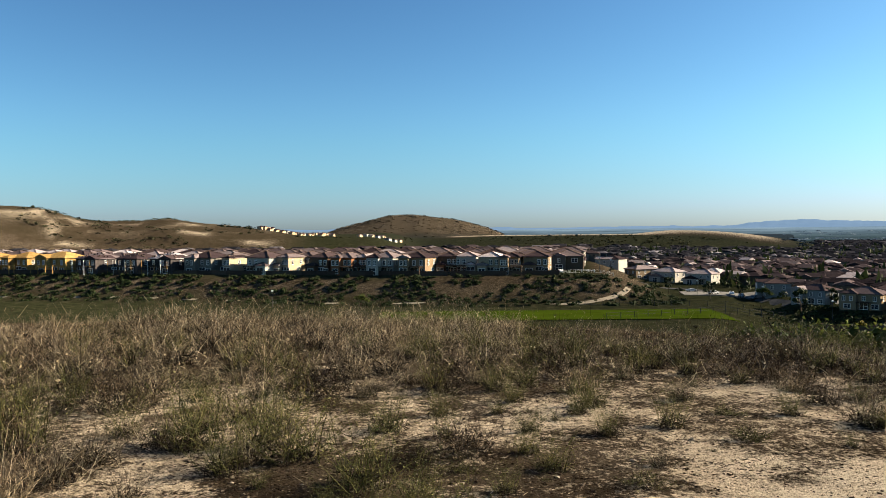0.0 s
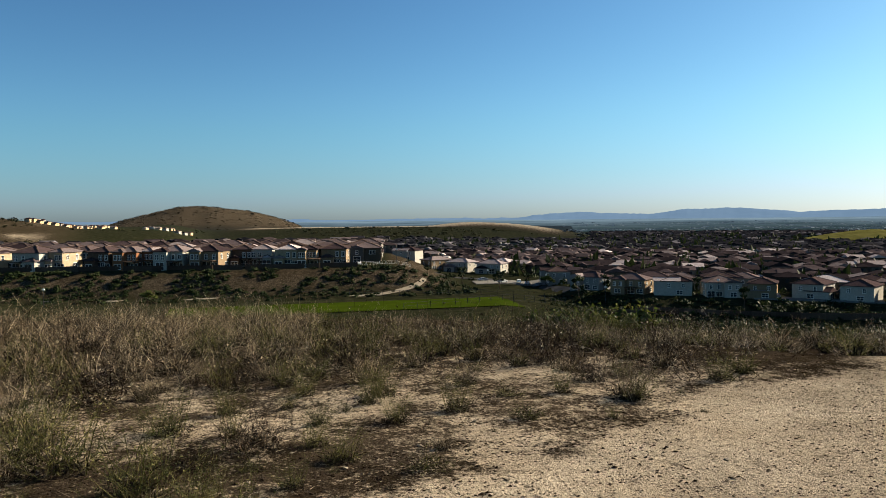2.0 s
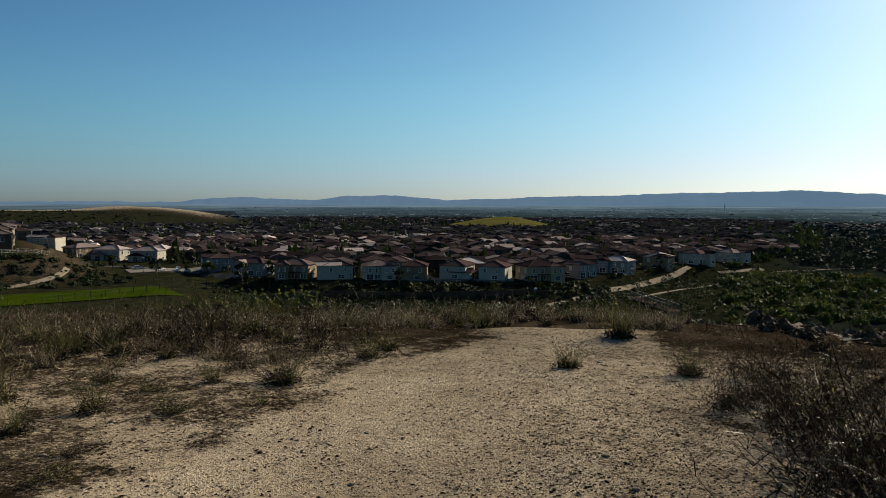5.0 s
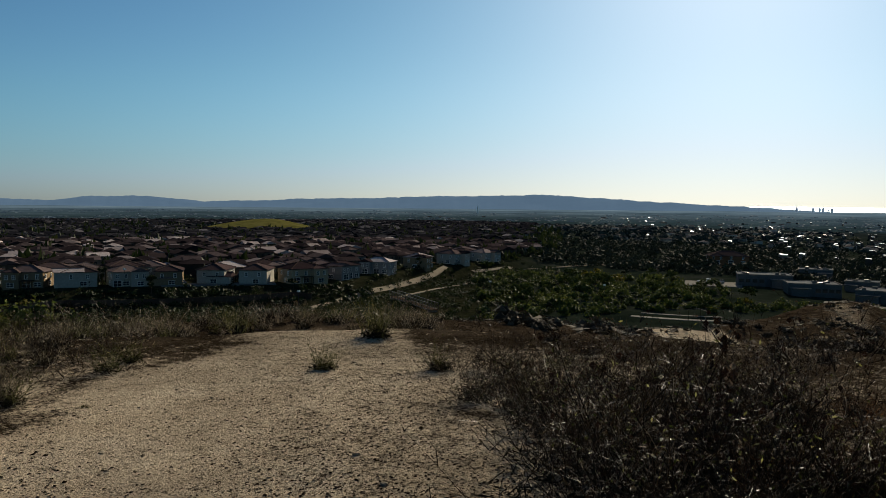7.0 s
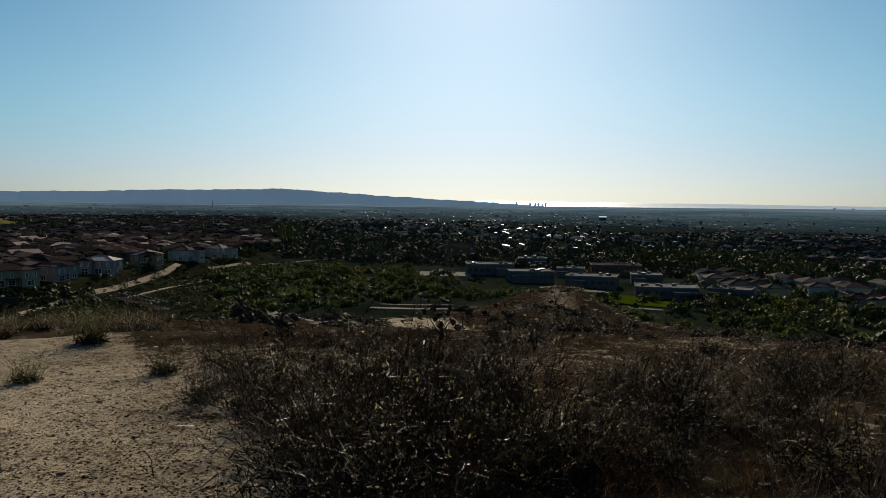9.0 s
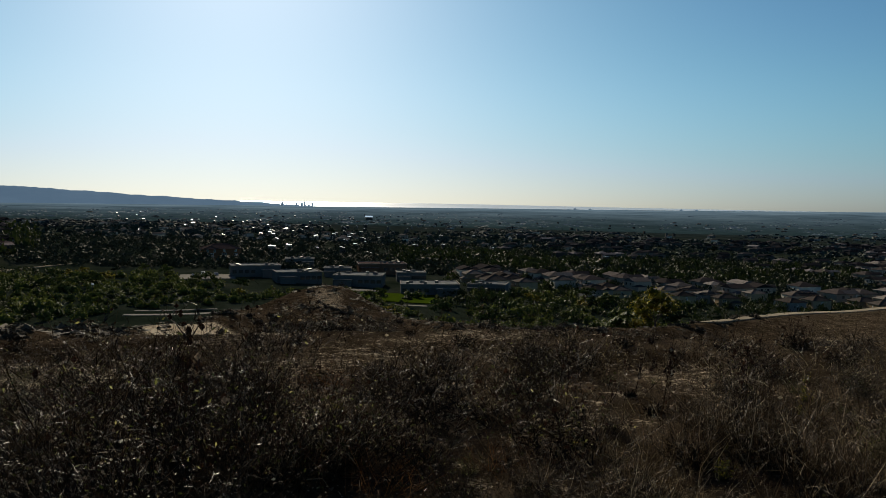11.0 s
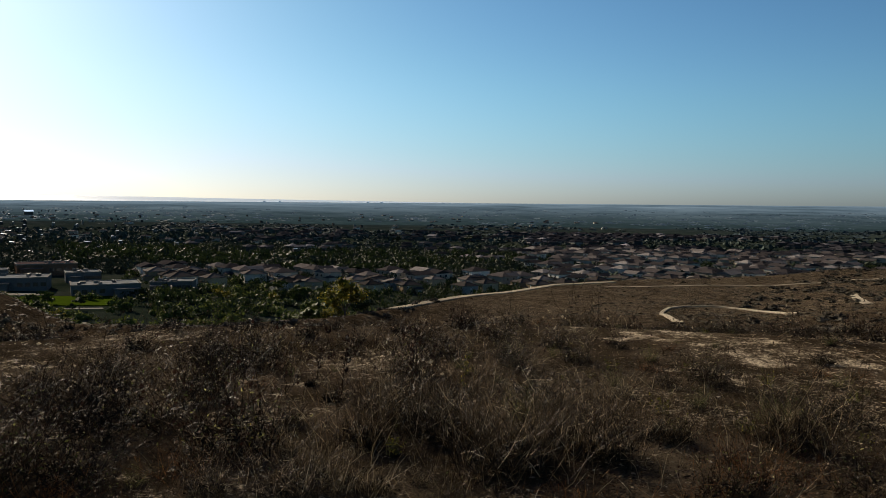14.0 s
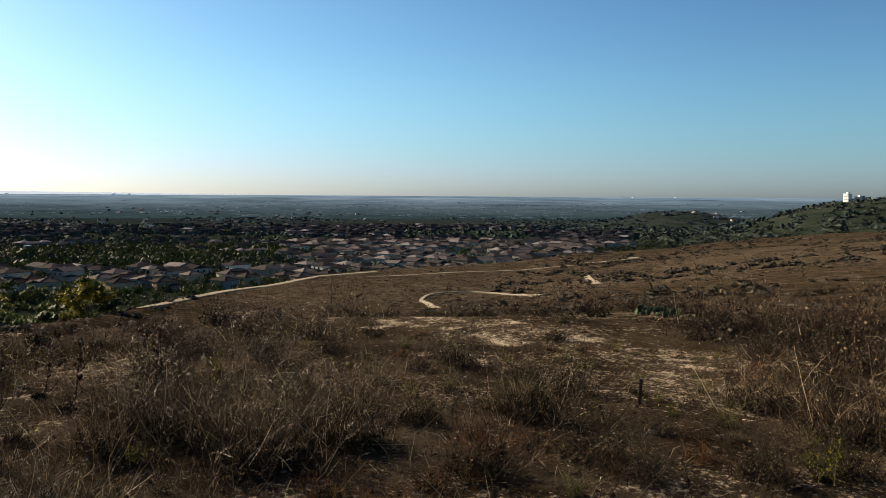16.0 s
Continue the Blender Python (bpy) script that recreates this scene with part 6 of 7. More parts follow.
def beads(rs, C, size):
    """Small seed heads or leaves: uneven four-sided grains at the places C, as quads."""
    n = len(C)
    g = np.array([(1, 0, 0), (0, 1, 0), (-1, 0, 0), (0, -1, 0), (0, 0, 1.1), (0, 0, -1.1)], float)
    V = C[:, None] + g[None] * (size * rs.uniform(0.5, 1.4, n))[:, None, None] * rs.uniform(0.6, 1.3, (n, 6, 1))
    f = np.array([(0, 4, 2, 5), (1, 4, 3, 5), (0, 1, 2, 3)])
    return V.reshape(-1, 3), (f[None] + (np.arange(n) * 6)[:, None, None]).reshape(-1, 4)


def leaflets(rs, C, size, long=2.2):
    n = len(C)
    a, b = rs.normal(size=(n, 3)), rs.normal(size=(n, 3))
    a /= np.linalg.norm(a, axis=1)[:, None]
    b = np.cross(a, b)
    b /= np.linalg.norm(b, axis=1)[:, None]
    k = (size * rs.uniform(0.6, 1.4, n))[:, None]
    V = np.stack([C, C + a * k * long * 0.5 + b * k * 0.5, C + a * k * long, C + a * k * long * 0.5 - b * k * 0.5], 1)
    return V.reshape(-1, 3), np.arange(4 * n).reshape(-1, 4)


def bush(name, label, category, group, seed, tall, n, spread, droop, curl, width, stem_mat, twigs=4, twig_len=0.3, heads=0, head_size=0.012, head_mat=None, head_name="seed_spray", leaves=0, leaf_mat=None, root=0.06, blade=False, core=280):
    """One plant: stems with side twigs, and seed heads or leaves on them."""
    n, width = int(n * (0.66 if core >= 200 else 0.9)), width * (1.75 if core >= 200 else 1.25)
    rs = np.random.RandomState(seed)
    o = thing(name, label, category, group)
    base = np.stack([rs.normal(0, root, n), rs.normal(0, root, n), np.full(n, -0.04)], -1)
    way = fan(rs, n, spread)
    L = tall * rs.uniform(0.55, 1.1, n) * (0.62 + 0.38 * way[:, 2])
    bow = np.full(n, droop) * rs.uniform(0.3, 1.4, n)
    trial = strands(np.random.RandomState(seed + 1), base, way, L, np.full(n, width), bow, curl, 4, False)[0]
    width = width * min(1.0, np.percentile(trial[:, 2], 97) / tall)
    V, F, P = strands(rs, base, way, L, width * rs.uniform(0.7, 1.2, n), bow, curl * 1.3, 4, False)
    Vs, Fs, tips = [V], [F], [P[:, -1], P[:, -2]]
    if twigs:
        fine = core >= 200
        twigs = int(twigs * (1.35 if fine else 1.0))
        m = n * twigs
        i = np.repeat(np.arange(n), twigs)
        j = rs.randint(1, P.shape[1], m)
        b = P[i, j]
        w = way[i] + rs.normal(0, 0.55, (m, 3))
        w[:, 2] += 0.15
        w /= np.linalg.norm(w, axis=1)[:, None]
        V2, F2, P2 = strands(rs, b, w, tall * twig_len * 0.72 * rs.uniform(0.3, 1.25, m), width * 0.7 * rs.uniform(0.6, 1.2, m), np.full(m, droop), 0.34, 3 if fine else 2, False)
        Vs.append(V2)
        Fs.append(F2 + len(V))
        tips += [P2[:, -1], P2[:, 1]]
    V = np.concatenate(Vs)
    V[:, 2] = np.maximum(V[:, 2], -0.05)
    scale_z = tall / np.percentile(V[:, 2], 98)
    o["reach"] = tall
    V = V * scale_z
    part("branchwork", raw_mesh("branchwork", V, np.concatenate(Fs), [stem_mat]), None, o)["kind"] = "stuff"
    root_shape = Shape()
    for q in range(5 if name == "dry_bush" else 0):
        a = math.tau * q / 5 + rs.uniform(-0.4, 0.4)
        root_shape.bar((0, 0, -0.05), (root * math.cos(a), root * math.sin(a), tall * 0.16), width * 2.2, 0, 4, width)
    # inner twigs fill the bush; their dark colour carries its inner shade
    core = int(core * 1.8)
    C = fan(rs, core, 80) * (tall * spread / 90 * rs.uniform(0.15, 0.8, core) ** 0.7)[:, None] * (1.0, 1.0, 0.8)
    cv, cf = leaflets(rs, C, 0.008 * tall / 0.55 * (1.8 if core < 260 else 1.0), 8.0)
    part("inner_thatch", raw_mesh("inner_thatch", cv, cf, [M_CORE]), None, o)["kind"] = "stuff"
    if root_shape.v:
        part("root_crown", root_shape, M_STEM_BROWN, o, "woody root crown")
    T = np.concatenate(tips) * scale_z
    T = T[T[:, 2] > 0.04]
    if heads:
        C = T[rs.randint(len(T), size=heads)] + rs.normal(0, 0.012, (heads, 3))
        v, f = beads(rs, C, head_size)
        part(head_name, raw_mesh(head_name, v, f, [head_mat]), None, o)["kind"] = "stuff"
    if leaves:
        C = T[rs.randint(len(T), size=leaves)] * rs.uniform(0.7, 1.0, (leaves, 1)) + rs.normal(0, 0.02, (leaves, 3))
        v, f = leaflets(rs, C, 0.0075, 2.6)
        part("leafage", raw_mesh("leafage", v, f, [leaf_mat]), None, o)["kind"] = "stuff"
    return o


G = "wild plants of the hilltop"
PLANTS = {
    "dry": [bush("dry_bush", "wispy grey-brown dried bush on sandy soil", "shrub", G, 400 + k, 0.6, 90, 42, 0.1, 0.13, 0.0017, M_STEM_GREY, 6, 0.26, core=240) for k in range(4)],
    "dryfar": [bush("dry_bush", "wispy grey-brown dried bush on sandy soil", "shrub", G, 410 + k, 0.6, 44, 44, 0.1, 0.14, 0.004, M_STEM_GREY, 7, 0.26, core=140) for k in range(3)],
    "rustfar": [bush("buckwheat_bush", "dry brown buckwheat bush with rusty seed heads", "shrub", G, 490 + k, 0.6, 50, 50, 0.06, 0.13, 0.0034, M_STEM_BROWN, 6, 0.24, 70, 0.014, M_HEAD_RUST, "seed_spray", core=110) for k in range(2)],
    "ballfar": [bush("sage_bush", "rounded dark twiggy bush with grey tips", "shrub", G, 560 + k, 0.52, 46, 60, 0.05, 0.14, 0.0038, M_STEM_BROWN, 5, 0.26, 20, 0.014, M_STEM_GREY, "dry_tip_spray", root=0.1, core=150) for k in range(3)],
    "broomfar": [bush("broom_shrub", "upright olive-green broom shrub with thin stems", "shrub", G, 570 + k, 0.6, 36, 38, 0.0, 0.09, 0.004, M_STEM_OLIVE, 4, 0.3, 0, 0, None, "", 140, M_LEAF_OLIVE, core=140) for k in range(3)],
    "straw": [bush("straw_tussock", "arching tussock of pale straw-coloured grass", "grass", G, 420 + k, 0.55, 130, 40, 0.45, 0.16, 0.0016, M_STEM_STRAW, 1, 0.3, 24, 0.007, M_STEM_STRAW, root=0.09, blade=True) for k in range(3)],
    "ball": [bush("sage_bush", "rounded dark twiggy bush with grey tips", "shrub", G, 440 + k, 0.52, 100, 60, 0.05, 0.14, 0.002, M_STEM_BROWN, 6, 0.26, 60, 0.009, M_STEM_GREY, "dry_tip_spray", root=0.1) for k in range(3)],
    "broom": [bush("broom_shrub", "upright olive-green broom shrub with thin stems", "shrub", G, 460 + k, 0.6, 66, 38, 0.0, 0.09, 0.0022, M_STEM_OLIVE, 5, 0.3, 0, 0, None, "", 320, M_LEAF_OLIVE, core=210) for k in range(4)],
    "rust": [bush("buckwheat_bush", "dry brown buckwheat bush with rusty seed heads", "shrub", G, 480 + k, 0.6, 130, 48, 0.06, 0.13, 0.0017, M_STEM_BROWN, 7, 0.22, 190, 0.0075, M_HEAD_RUST, "seed_spray", 160, M_LEAF_OLIVE, root=0.12, core=260) for k in range(4)],
    "fan": [bush("fan_bush", "tall dense fan of thin grey-brown dry stems", "shrub", G, 530 + k, 0.7, 260, 38, 0.14, 0.15, 0.0014, M_STEM_DUSK, 5, 0.28, 60, 0.007, M_HEAD_RUST, root=0.16) for k in range(2)],
    "redgrass": [bush("rusty_tussock", "low tussock of rust-orange dry grass", "grass", G, 540 + k, 0.26, 130, 50, 0.2, 0.15, 0.0017, M_STEM_RUST, 2, 0.3, root=0.1, core=120) for k in range(2)],
    "low": [bush("low_green_weed", "low spreading green weed on bare soil", "plant", G, 500 + k, 0.34, 60, 74, 0.1, 0.12, 0.003, M_STEM_OLIVE, 4, 0.34, 0, 0, None, "", 260, M_LEAF_OLIVE) for k in range(2)],
    "weed": [bush("flowering_weed", "pale green weed with small yellow flowers", "plant", G, 510 + k, 0.45, 16, 16, 0.05, 0.06, 0.004, M_STEM_OLIVE, 4, 0.22, 60, 0.012, M_LEAF_YELLOW, "flower_spray", 220, M_LEAF_FRESH) for k in range(2)],
    "stalk": [bush("dead_stalk", "tall dead brown stalk with dark seed heads", "plant", G, 520 + k, 0.9, 5, 9, 0.02, 0.04, 0.006, M_STEM_BROWN, 8, 0.16, 70, 0.02, M_HEAD_RUST, "seed_spray") for k in range(2)],
}
planted = set()
TAKEN = []
rng = random.Random(21)


def grow(kind, x, y, tall):
    if kind in ("dry", "rust", "ball", "broom") and math.hypot(x, y) > 9.5:
        kind += "far"
    pool = PLANTS[kind]
    k = rng.randrange(len(pool))
    s = tall / pool[k]["reach"]
    m = pose(x, y, gz(x, y) - 0.01, rng.uniform(-5, 5), rng.uniform(-5, 5), rng.uniform(0, 360)) @ Matrix.Diagonal((s * rng.uniform(0.9, 1.2), s * rng.uniform(0.9, 1.2), s, 1))
    if (kind, k) in planted:
        copy_thing(pool[k], m)
    else:
        pool[k].matrix_basis = m
        planted.add((kind, k))
    TAKEN.append((x, y, tall))


DRY = [(*at(-29.3, 5.1), 0.5), (*at(-27.6, 4.9), 0.46), (*at(-28.6, 5.9), 0.6), (*at(-26.0, 6.2), 0.55), (*at(-23.6, 6.6), 0.5), (*at(-14.3, 6.2), 0.5), (*at(-19.6, 7.0), 0.55), (*at(-16.0, 7.4), 0.5), (*at(-12.0, 6.9), 0.5), (*at(-21.5, 5.6), 0.3), (-1.83, 7.44, 0.67), (3.88, 7.28, 0.54), (-3.33, 8.78, 0.61), (-4.32, 9.21, 0.67), (-1.15, 9.69, 0.5), (0.55, 10.47, 0.46), (3.92, -4.72, 0.85), (5.41, -2.09, 0.72), (5.38, -2.67, 0.79), (4.62, -2.9, 0.68), (4.93, -3.8, 0.5), (4.58, -1.32, 0.39), (4.88, -0.9, 0.33)]
BALL = [(4.28, -5.77, 0.5), (3.35, -9.09, 0.64), (3.13, -9.89, 0.68), (3.76, -8.59, 0.48), (5.82, -5.32, 0.29), (6.35, -0.35, 0.7), (5.69, -2.59, 0.59), (7.05, -0.34, 0.67), (5.17, 2.21, 0.78), (6.77, 3.83, 0.51)]
BROOM = [(-2.2, 7.02, 0.4), (-3.4, 6.46, 0.64), (-0.55, 5.32, 0.51), (-0.04, 7.58, 0.33), (0.5, 7.56, 0.33), (1.44, 7.86, 0.52), (1.98, 6.96, 0.42), (-0.48, 6.93, 0.38), (-0.11, 9.06, 0.39), (-1.26, 5.4, 0.24), (3.91, 7.17, 0.53), (6.66, 5.9, 0.52), (6.72, 5.82, 0.44), (8.88, 6.85, 0.58), (7.5, 4.88, 0.56), (8.35, 9.04, 0.52), (4.26, -5.04, 0.34), (3.54, -6.79, 0.33), (4.95, -4.87, 0.3), (8.8, 6.7, 0.5)]
BROOM += [(*at(h, d), t) for h, d, t in ((-4.0, 4.7, 0.4), (-2.2, 5.0, 0.44), (0.2, 4.6, 0.34), (-6.5, 4.5, 0.36), (-8.5, 5.0, 0.34), (-10.5, 6.2, 0.55), (-13.0, 6.6, 0.6), (-15.5, 6.0, 0.58), (-12.0, 7.4, 0.6), (-17.5, 6.8, 0.62), (3.0, 4.4, 0.2), (7.5, 5.8, 0.3), (11.5, 6.8, 0.46), (23.5, 8.2, 0.46), (9.5, 7.6, 0.4), (27.5, 9.4, 0.4))]
LOW = [(1.01, 7.24, 0.14), (2.51, 6.57, 0.23), (2.09, 6.23, 0.11), (0.13, 5.67, 0.21), (0.68, 5.52, 0.16), (2.53, 6.48, 0.2), (2.07, 6.25, 0.12), (4.28, 6.57, 0.1), (4.53, 7.36, 0.16)]
RUST = [(4.68, 1.77, 0.81), (5.33, 1.6, 0.77), (4.82, 0.87, 0.72), (5.25, 0.5, 0.66), (6.68, 3.26, 0.59), (7.52, 4.8, 0.39), (7.34, 2.68, 0.51), (5.71, 0.23, 0.59), (6.48, -0.85, 0.62), (5.62, -1.17, 0.63), (5.31, 0.8, 0.75), (5.4, 0.32, 0.6), (3.36, -3.59, 0.33), (2.54, -4.19, 0.4), (2.09, -4.7, 0.45), (1.78, -5.19, 0.44), (3.01, -4.29, 0.35), (7.22, -3.23, 0.57), (10.3, -5.5, 0.51)]
WEED = [(*at(159.6, 5.3), 0.26), (*at(160.6, 5.5), 0.24), (*at(158.8, 5.6), 0.22), (*at(137.5, 6.4), 0.3), (*at(133.0, 6.2), 0.28), (*at(144.5, 6.6), 0.26), (5.11, -2.2, 0.33), (5.79, -1.36, 0.35), (2.19, -5.75, 0.27), (3.72, -2.79, 0.21), (3.23, -5.67, 0.29)]
STALK = [(5.41, 1.3, 0.98), (6.69, -2.28, 0.67), (6.34, -2.84, 0.61), (7.42, -2.3, 0.62)]
FAN = [(*at(120.9, 5.2), 0.72), (*at(128.0, 5.5), 0.66), (*at(124.5, 5.8), 0.6), (*at(116.5, 6.0), 0.62), (*at(132.5, 6.0), 0.5), (*at(112.5, 6.6), 0.5), (*at(160.5, 6.4), 0.8), (*at(156.0, 7.2), 0.62), (*at(164.5, 6.8), 0.85)]
REDGRASS = [(*at(138.0, 5.2), 0.26), (*at(140.5, 5.4), 0.22), (*at(136.5, 5.6), 0.2), (*at(126.0, 4.6), 0.2), (*at(133.5, 4.7), 0.24), (*at(146.0, 5.0), 0.2), (*at(152.0, 5.4), 0.22), (*at(78.0, 5.6), 0.3), (*at(82.0, 5.2), 0.32), (*at(74.5, 5.8), 0.3), (*at(90.0, 5.0), 0.26), (*at(99.0, 5.4), 0.28)]
STRAW = [(*at(107.4, 5.2), 0.36), (*at(109.6, 4.9), 0.34), (*at(105.8, 5.7), 0.34), (*at(112.0, 4.8), 0.32), (*at(115.0, 5.0), 0.3), (*at(148.0, 7.4), 0.4), (*at(129.5, 7.2), 0.42)]
for kind, rows in (("fan", FAN), ("redgrass", REDGRASS), ("straw", STRAW), ("dry", DRY), ("ball", BALL), ("broom", BROOM), ("low", LOW), ("rust", RUST), ("weed", WEED), ("stalk", STALK)):
    for x, y, tall in rows:
        grow("fan" if kind == "dry" and y < 0 else kind, x, y, tall)


def meadow(kinds, n, h0, h1, d0, d1, lo, hi, gap, test=None):
    """Random plants in a sector of the hilltop, kept apart and off the bare track."""
    for _ in range(n):
        h = rng.uniform(h0, h1)
        d = math.sqrt(rng.uniform(d0 * d0, d1 * d1))
        x, y = at(h, d)
        if float(sandy(np.array(x), np.array(y))) > 0.25 or (test and not test(x, y, h, d)):
            continue
        if any((x - a) ** 2 + (y - b) ** 2 < (gap * (0.4 + t)) ** 2 for a, b, t in TAKEN):
            continue
        grow(rng.choice(kinds), x, y, rng.uniform(lo, hi))


TAKEN += [(*at(149.5, d), 1.0) for d in (13.4, 12.4, 11.4, 10.4)]
meadow(["broom"] * 3 + ["low", "ball", "ball"], 90, -14, 11, 3.9, 6.2, 0.16, 0.34, 0.5)
gapw = lambda x, y: float(vnoise(np.array(x), np.array(y), 2.6, 7))
meadow(["dry"] * 5 + ["straw"] + ["broom"] * 4 + ["ball"] * 2, 260, -36, 10, 8.6, 13.5, 0.36, 0.62, 0.42)
meadow(["dry"] * 7 + ["straw"] * 2 + ["broom"], 320, -36, 5, 13, 19.5, 0.52, 0.76, 0.36)
meadow(["dry"] * 3 + ["broom"] * 4 + ["ball"] * 2, 150, 4, 38, 13, 17.5, 0.4, 0.62, 0.42)
meadow(["dry"] * 2 + ["broom"] * 3 + ["ball"], 260, 8, 36, 9.2, 17.5, 0.3, 0.5, 0.5)
meadow(["broom"] * 2 + ["dry"] * 3 + ["ball"], 130, -36, -8, 5.4, 9.5, 0.36, 0.58, 0.52)
meadow(["broom"] * 4 + ["low", "ball", "dry"], 240, -16, 36, 5.0, 10.5, 0.2, 0.46, 0.66)
meadow(["broom", "dry", "dry"], 170, 30, 57, 12.5, 17.5, 0.3, 0.5, 0.34, lambda x, y, h, d: d > 13.4 or h < 38)
meadow(["rust"] * 3 + ["ball"] * 2, 160, 59.5, 82, 4.3, 8.0, 0.38, 0.6, 0.34)
meadow(["rust"] * 4 + ["ball", "broom"], 200, 59, 76, 4.4, 9.5, 0.3, 0.5, 0.5)
meadow(["rust"] * 4 + ["ball", "ball", "straw"], 260, 62, 104, 4.6, 14, 0.3, 0.52, 0.72, lambda x, y, h, d: (d > 6.2 or h > 70) and not (71 < h < 79 and d > 8) and (gapw(x, y) < 0.1 or d < 6.5))
meadow(["rust"] * 4 + ["straw"] + ["ball"] * 3, 300, 100, 172, 4.6, 15, 0.24, 0.5, 0.8, lambda x, y, h, d: gapw(x, y) < (0.05 if h < 122 or h > 152 else -0.02) or d < 5.6)
meadow(["rust", "ball"], 150, 80, 172, 14, 30, 0.35, 0.65, 1.2, lambda x, y, h, d: d < np.interp(h, HEAD, RIM))
meadow(["rust"] * 3 + ["broom", "low", "redgrass", "straw", "ball"], 330, 76, 170, 3.5, 6.4, 0.14, 0.34, 0.62)
meadow(["rust"] * 2 + ["broom", "redgrass", "weed"], 110, 100, 170, 6.2, 11, 0.14, 0.3, 0.75, lambda x, y, h, d: gapw(x, y) < 0.15)

meadow(["low", "redgrass", "weed", "broom"], 130, 104, 170, 6.4, 13, 0.07, 0.2, 0.5, lambda x, y, h, d: gapw(x, y) > 0.05)
meadow(["ball"] * 3 + ["rust"] * 2, 120, 76, 150, 8.5, 20, 0.4, 0.72, 0.9, lambda x, y, h, d: not (71 < h < 79) and d < np.interp(h, HEAD, RIM))
meadow(["weed"] * 3 + ["broom"] * 2 + ["low", "redgrass"], 300, 112, 169, 4.4, 9.5, 0.14, 0.36, 0.55)
meadow(["rust", "weed", "redgrass", "broom"], 90, 84, 124, 4.4, 8.0, 0.16, 0.36, 0.5)

meadow(["rust"] * 3 + ["ball", "fan"], 110, 151, 169, 8.6, 14.5, 0.5, 0.75, 0.42)


def cactus():
    o = thing("prickly_pear", "clump of grey-green prickly pear pads", "cactus")
    rs = np.random.RandomState(31)
    m = varied("cactus_skin", [(0, (0.022, 0.034, 0.016)), (1, (0.085, 0.11, 0.06))], "Object", 12, 0.7, 0.3)
    bm = bmesh.new()
    bmesh.ops.create_icosphere(bm, subdivisions=2, radius=1)
    pad = bpy.data.meshes.new("pad")
    bm.to_mesh(pad)
    bm.free()
    pad.materials.append(m)
    for q in pad.polygons:
        q.use_smooth = True
    for k in range(46):
        x, y, lvl = rs.uniform(-0.44, 0.44), rs.uniform(-0.25, 0.25), rs.randint(0, 2)
        s = rs.uniform(0.038, 0.055)
        part("pad", pad, None, o, m=pose(x, y, 0.05 + 0.085 * lvl, rs.uniform(-25, 25), rs.uniform(-25, 25), rs.uniform(0, 180)) @ Matrix.Diagonal((s, 0.016, s * 1.4, 1)))
    x, y = at(149.6, 12.5)
    o.matrix_basis = pose(x, y, gz(x, y) + 0.1, 0, 0, 20) @ Matrix.Diagonal((0.8, 0.8, 0.7, 1))


cactus()
o = thing("marker_post", "short dark wooden stake standing in dry grass", "post")
part("stake", Shape().box(-0.0125, 0.0125, -0.012, 0.012, -0.2, 0.21), M_DARKWOOD, o)
part("cap", Shape().box(-0.0145, 0.0145, -0.014, 0.014, 0.21, 0.216), M_STEEL, o)
x, y = at(148.2, 6.9)
o.matrix_basis = pose(x, y, gz(x, y), 3, -2, 30)


# ---------------------------------------------------------------- stones, clods, litter and fine grass
def rock_mesh(seed, material):
    bm = bmesh.new()
    bmesh.ops.create_icosphere(bm, subdivisions=1, radius=1)
    rs = np.random.RandomState(seed)
    for v in bm.verts:
        v.co *= rs.uniform(0.7, 1.15)
        v.co.z *= 0.6
    me = bpy.data.meshes.new("stone")
    bm.to_mesh(me)
    bm.free()
    me.materials.append(material)
    return me


ROCKS = [rock_mesh(k, M_STONE) for k in range(5)]
rs = np.random.RandomState(51)
for k in range(46):
    h, d = rs.uniform(-28, 150), rs.uniform(4.3, 10)
    x, y = at(h, d)
    s = rs.uniform(0.012, 0.032) * (1.4 if k % 9 == 0 else 1)
    o = tagged(new("stone", ROCKS[k % 5]), "small pale weathered stone lying on sandy soil", "stone", "stones on the ground")
    o.matrix_basis = pose(x, y, gz(x, y) + s * 0.2, rs.uniform(-20, 20), rs.uniform(-20, 20), rs.uniform(0, 360)) @ Matrix.Diagonal((s * rs.uniform(1, 1.6), s, s, 1))
o = tagged(new("dark_stone", rock_mesh(9, M_CLOD)), "dark flat stone lying on the bare track", "stone", "stones on the ground")
x, y = at(15.1, 4.75)
o.matrix_basis = pose(x, y, gz(x, y) + 0.015, 0, 0, 30) @ Matrix.Diagonal((0.07, 0.045, 0.035, 1))


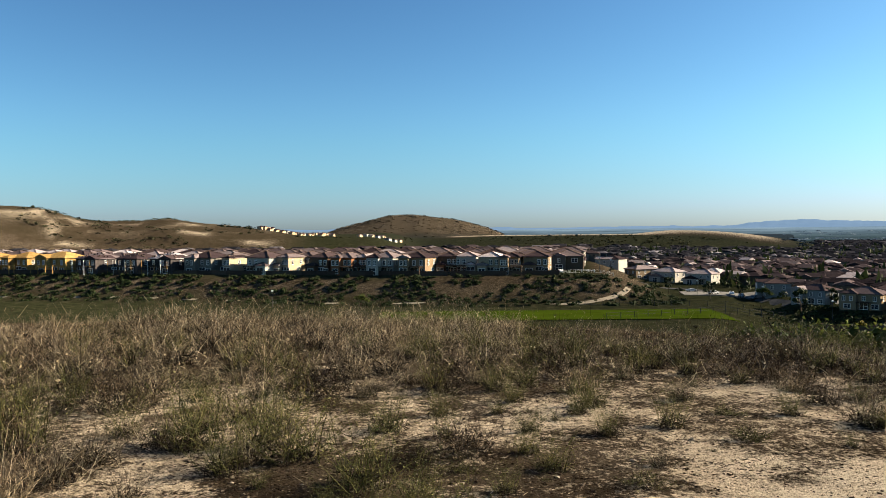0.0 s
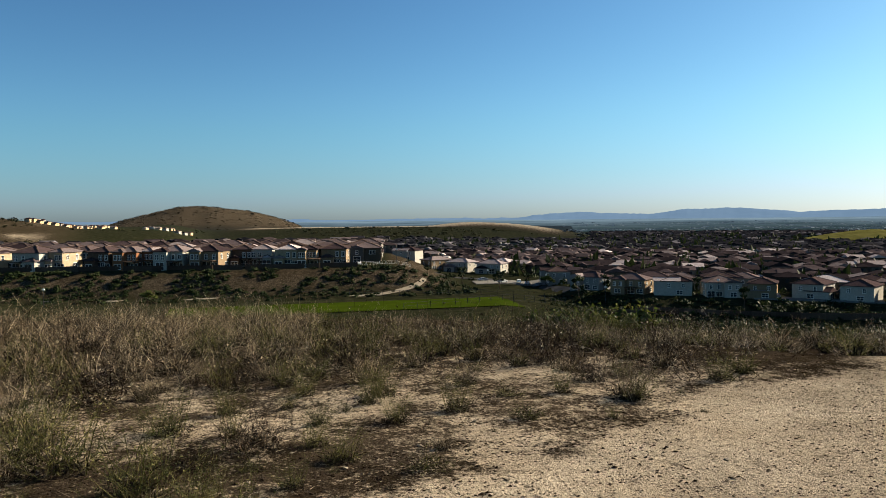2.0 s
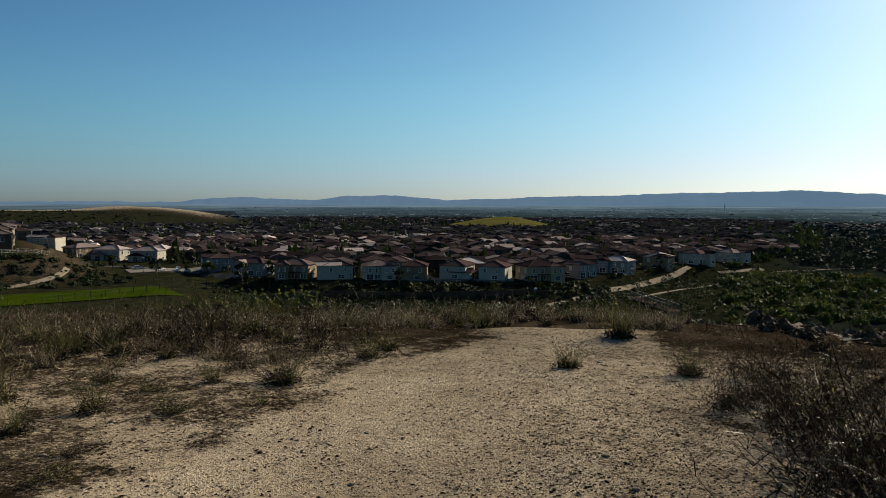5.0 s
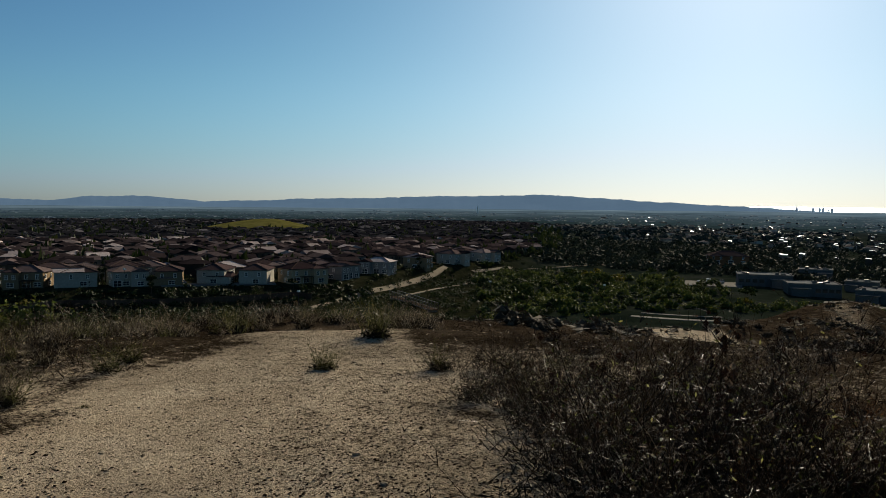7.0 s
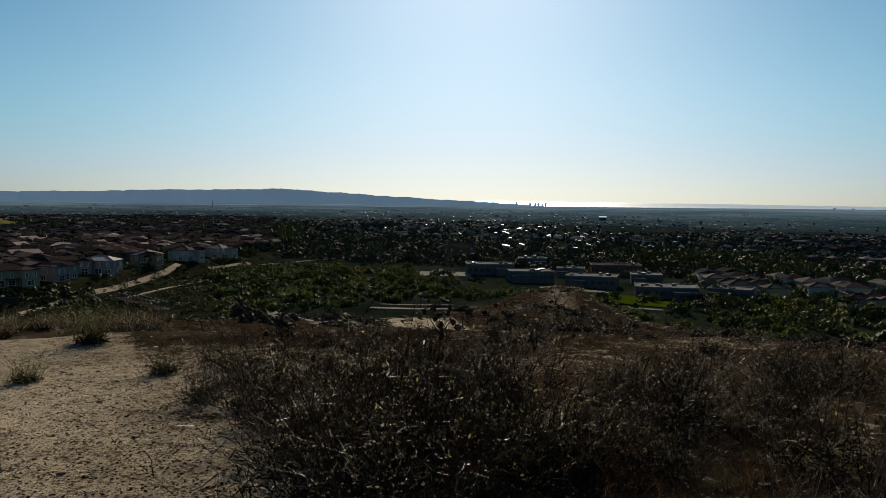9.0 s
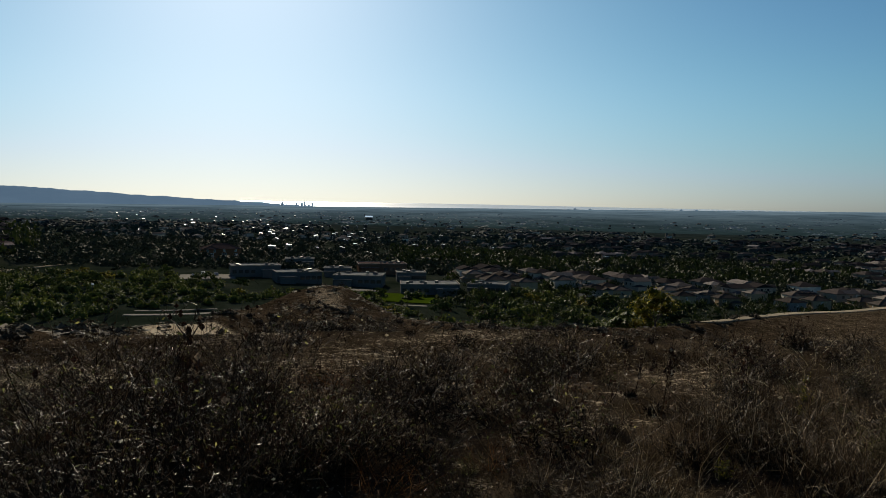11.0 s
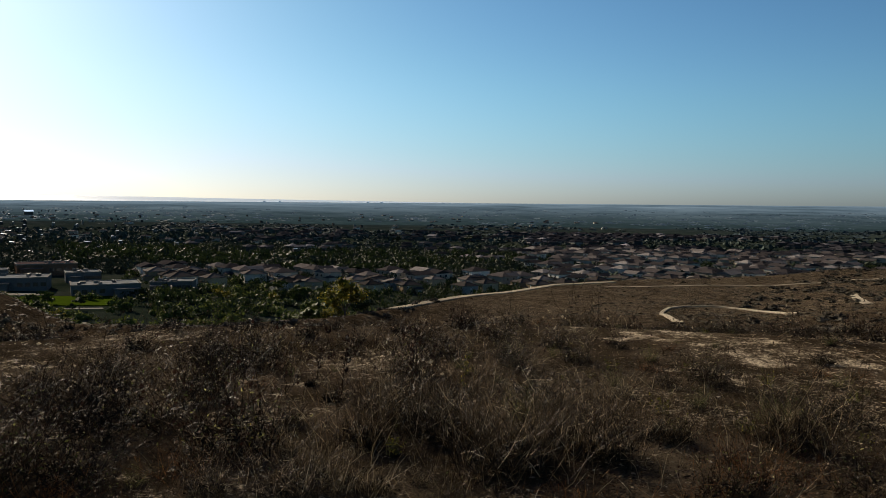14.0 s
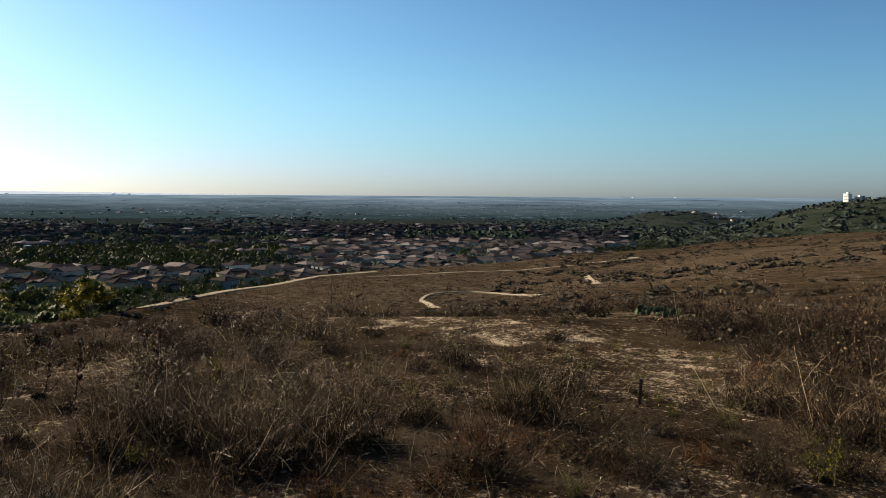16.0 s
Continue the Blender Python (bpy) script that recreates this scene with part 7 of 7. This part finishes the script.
def crumbs(name, label, n, h0, h1, d0, d1, lo, hi, material, seed, test=None):
    rs = np.random.RandomState(seed)
    x, y = spots(rs, n, h0, h1, d0, d1, test, False)
    s = lo * (hi / lo) ** (rs.uniform(0, 1, len(x)) ** 2.2)
    C = np.stack([x, y, ground(x, y) + s * 0.25], -1)
    V, F = beads(rs, C, 1.0)
    V = (V.reshape(-1, 6, 3) - C[:, None]) * (s[:, None, None] * np.array([1.25, 1.0, 0.5])) + C[:, None]
    V[:, 4, :2] += rs.uniform(-0.6, 0.6, (len(x), 2)) * s[:, None]
    V[:, :4, :2] += rs.uniform(-0.45, 0.45, (len(x), 4, 2)) * s[:, None, None]
    tri = np.array([(0, 1, 4), (1, 2, 4), (2, 3, 4), (3, 0, 4)])
    F = (tri[None] + (np.arange(len(x)) * 6)[:, None, None]).reshape(-1, 3)
    tagged(new(name, raw_mesh(name, V.reshape(-1, 3), F, [material])), label, "soil", kind="stuff")


crumbs("soil_clods", "dark crumbs of soil strewn over the track", 20000, -34, 165, 3.2, 15, 0.004, 0.018, M_CLOD, 61, lambda x, y, h, d: vnoise(x, y, 1.3, 62) > -0.55)
crumbs("track_clods", "small dark crumbs of soil all over the bare track", 40000, 2, 74, 3.3, 13, 0.003, 0.011, M_CLOD, 65, lambda x, y, h, d: (sandy(x, y) > 0.2) & (0.55 * vnoise(x, y, 0.5, 66) + 0.6 * vnoise(x, y, 0.013, 69) > 0.35 - 0.95 * smooth(20, 58, h)))
crumbs("rough_clods", "dark lumps of crusted soil on the trampled track", 40000, 32, 76, 3.3, 12, 0.0028, 0.012, M_CLOD, 68, lambda x, y, h, d: (sandy(x, y) > 0.2) & (vnoise(x, y, 0.011, 70) > 0.95 - 1.9 * smooth(32, 58, h)))
crumbs("gravel", "pale gravel strewn over the hilltop", 15000, -34, 165, 3.2, 13, 0.003, 0.014, M_STONE, 63)


def litter(name, label, n, h0, h1, d0, d1, length, rise, material, seed, test=None, width=0.0026):
    """Many single blades or fallen stems in one mesh."""
    rs = np.random.RandomState(seed)
    x, y = spots(rs, n, h0, h1, d0, d1, test)
    k = len(x)
    base = np.stack([x, y, ground(x, y) + 0.004], -1)
    w = fan(rs, k, 90 - rise * 0.6)
    if rise < 10:
        w[:, 2] = np.abs(rs.normal(0, 0.08, k))
        w /= np.linalg.norm(w, axis=1)[:, None]
    V, F, P = strands(rs, base, w, length * rs.uniform(0.4, 1.3, k), np.full(k, width) * np.maximum(1, np.hypot(x, y) / 7), np.full(k, 0.3 if rise > 10 else 0.0), 0.3 if rise > 10 else 0.14, 4 if rise > 10 else 2, False)
    tagged(new(name, raw_mesh(name, V, F, [material])), label, "grass", kind="stuff")


off_track = lambda x, y, h, d: (sandy(x, y) < 0.3)
litter("fallen_stems", "fallen dry stems and bark crumbs on the soil", 8000, -36, 168, 3.2, 14, 0.075, 0, M_STEM_GREY, 71, lambda x, y, h, d: (sandy(x, y) < 0.25 + 0.5 * (vnoise(x, y, 0.6, 72) > 0.55)))
crumbs("litter_clods", "dark crumbs and rotted bark between the low weeds", 18000, -30, 32, 3.5, 10.5, 0.003, 0.014, M_CLOD, 67, lambda x, y, h, d: vnoise(x, y, 1.1, 9) + 0.5 * vnoise(x, y, 0.4, 94) < 0.35)
litter("dark_litter", "dark rotting plant litter between the bushes", 13000, -36, 168, 3.2, 14, 0.06, 0, M_STEM_BROWN, 73, lambda x, y, h, d: (sandy(x, y) < 0.3) & (vnoise(x, y, 1.1, 74) > -0.25))
litter("weed_litter", "dark bits of rotted weed on the sand", 16000, -32, 36, 3.6, 10.5, 0.05, 0, M_STEM_BROWN, 81, lambda x, y, h, d: (sandy(x, y) < 0.6) & (vnoise(x, y, 0.35, 82) > -0.1))
litter("dry_grass", "pale dry grass filling the field", 19000, -37, 6, 8.6, 20, 0.28, 45, M_STEM_GREY, 75, lambda x, y, h, d: (sandy(x, y) < 0.3) & (vnoise(x, y, 1.7, 76) > -0.5))
# the darker stem material here puts backlight shade into dry grass
litter("dull_grass", "thin dry grass, darkened as backlit, between the green shrubs", 9000, 2, 37, 9.0, 19, 0.22, 45, M_STEM_DUSK, 83, lambda x, y, h, d: (sandy(x, y) < 0.3) & (vnoise(x, y, 1.7, 76) > -0.3))
litter("brown_grass", "thin brown grass between the bushes", 20000, 58, 172, 3.4, 20, 0.17, 40, M_STEM_BROWN, 77, lambda x, y, h, d: (sandy(x, y) < 0.3) & (vnoise(x, y, 1.9, 78) > 0.0) & (vnoise(x, y, 2.6, 7) < 0.15))
litter("straw_grass", "scattered pale straw blades", 7000, 62, 172, 3.4, 12, 0.2, 55, M_STEM_STRAW, 79, lambda x, y, h, d: (sandy(x, y) < 0.3) & (vnoise(x, y, 2.3, 80) > 0.25))
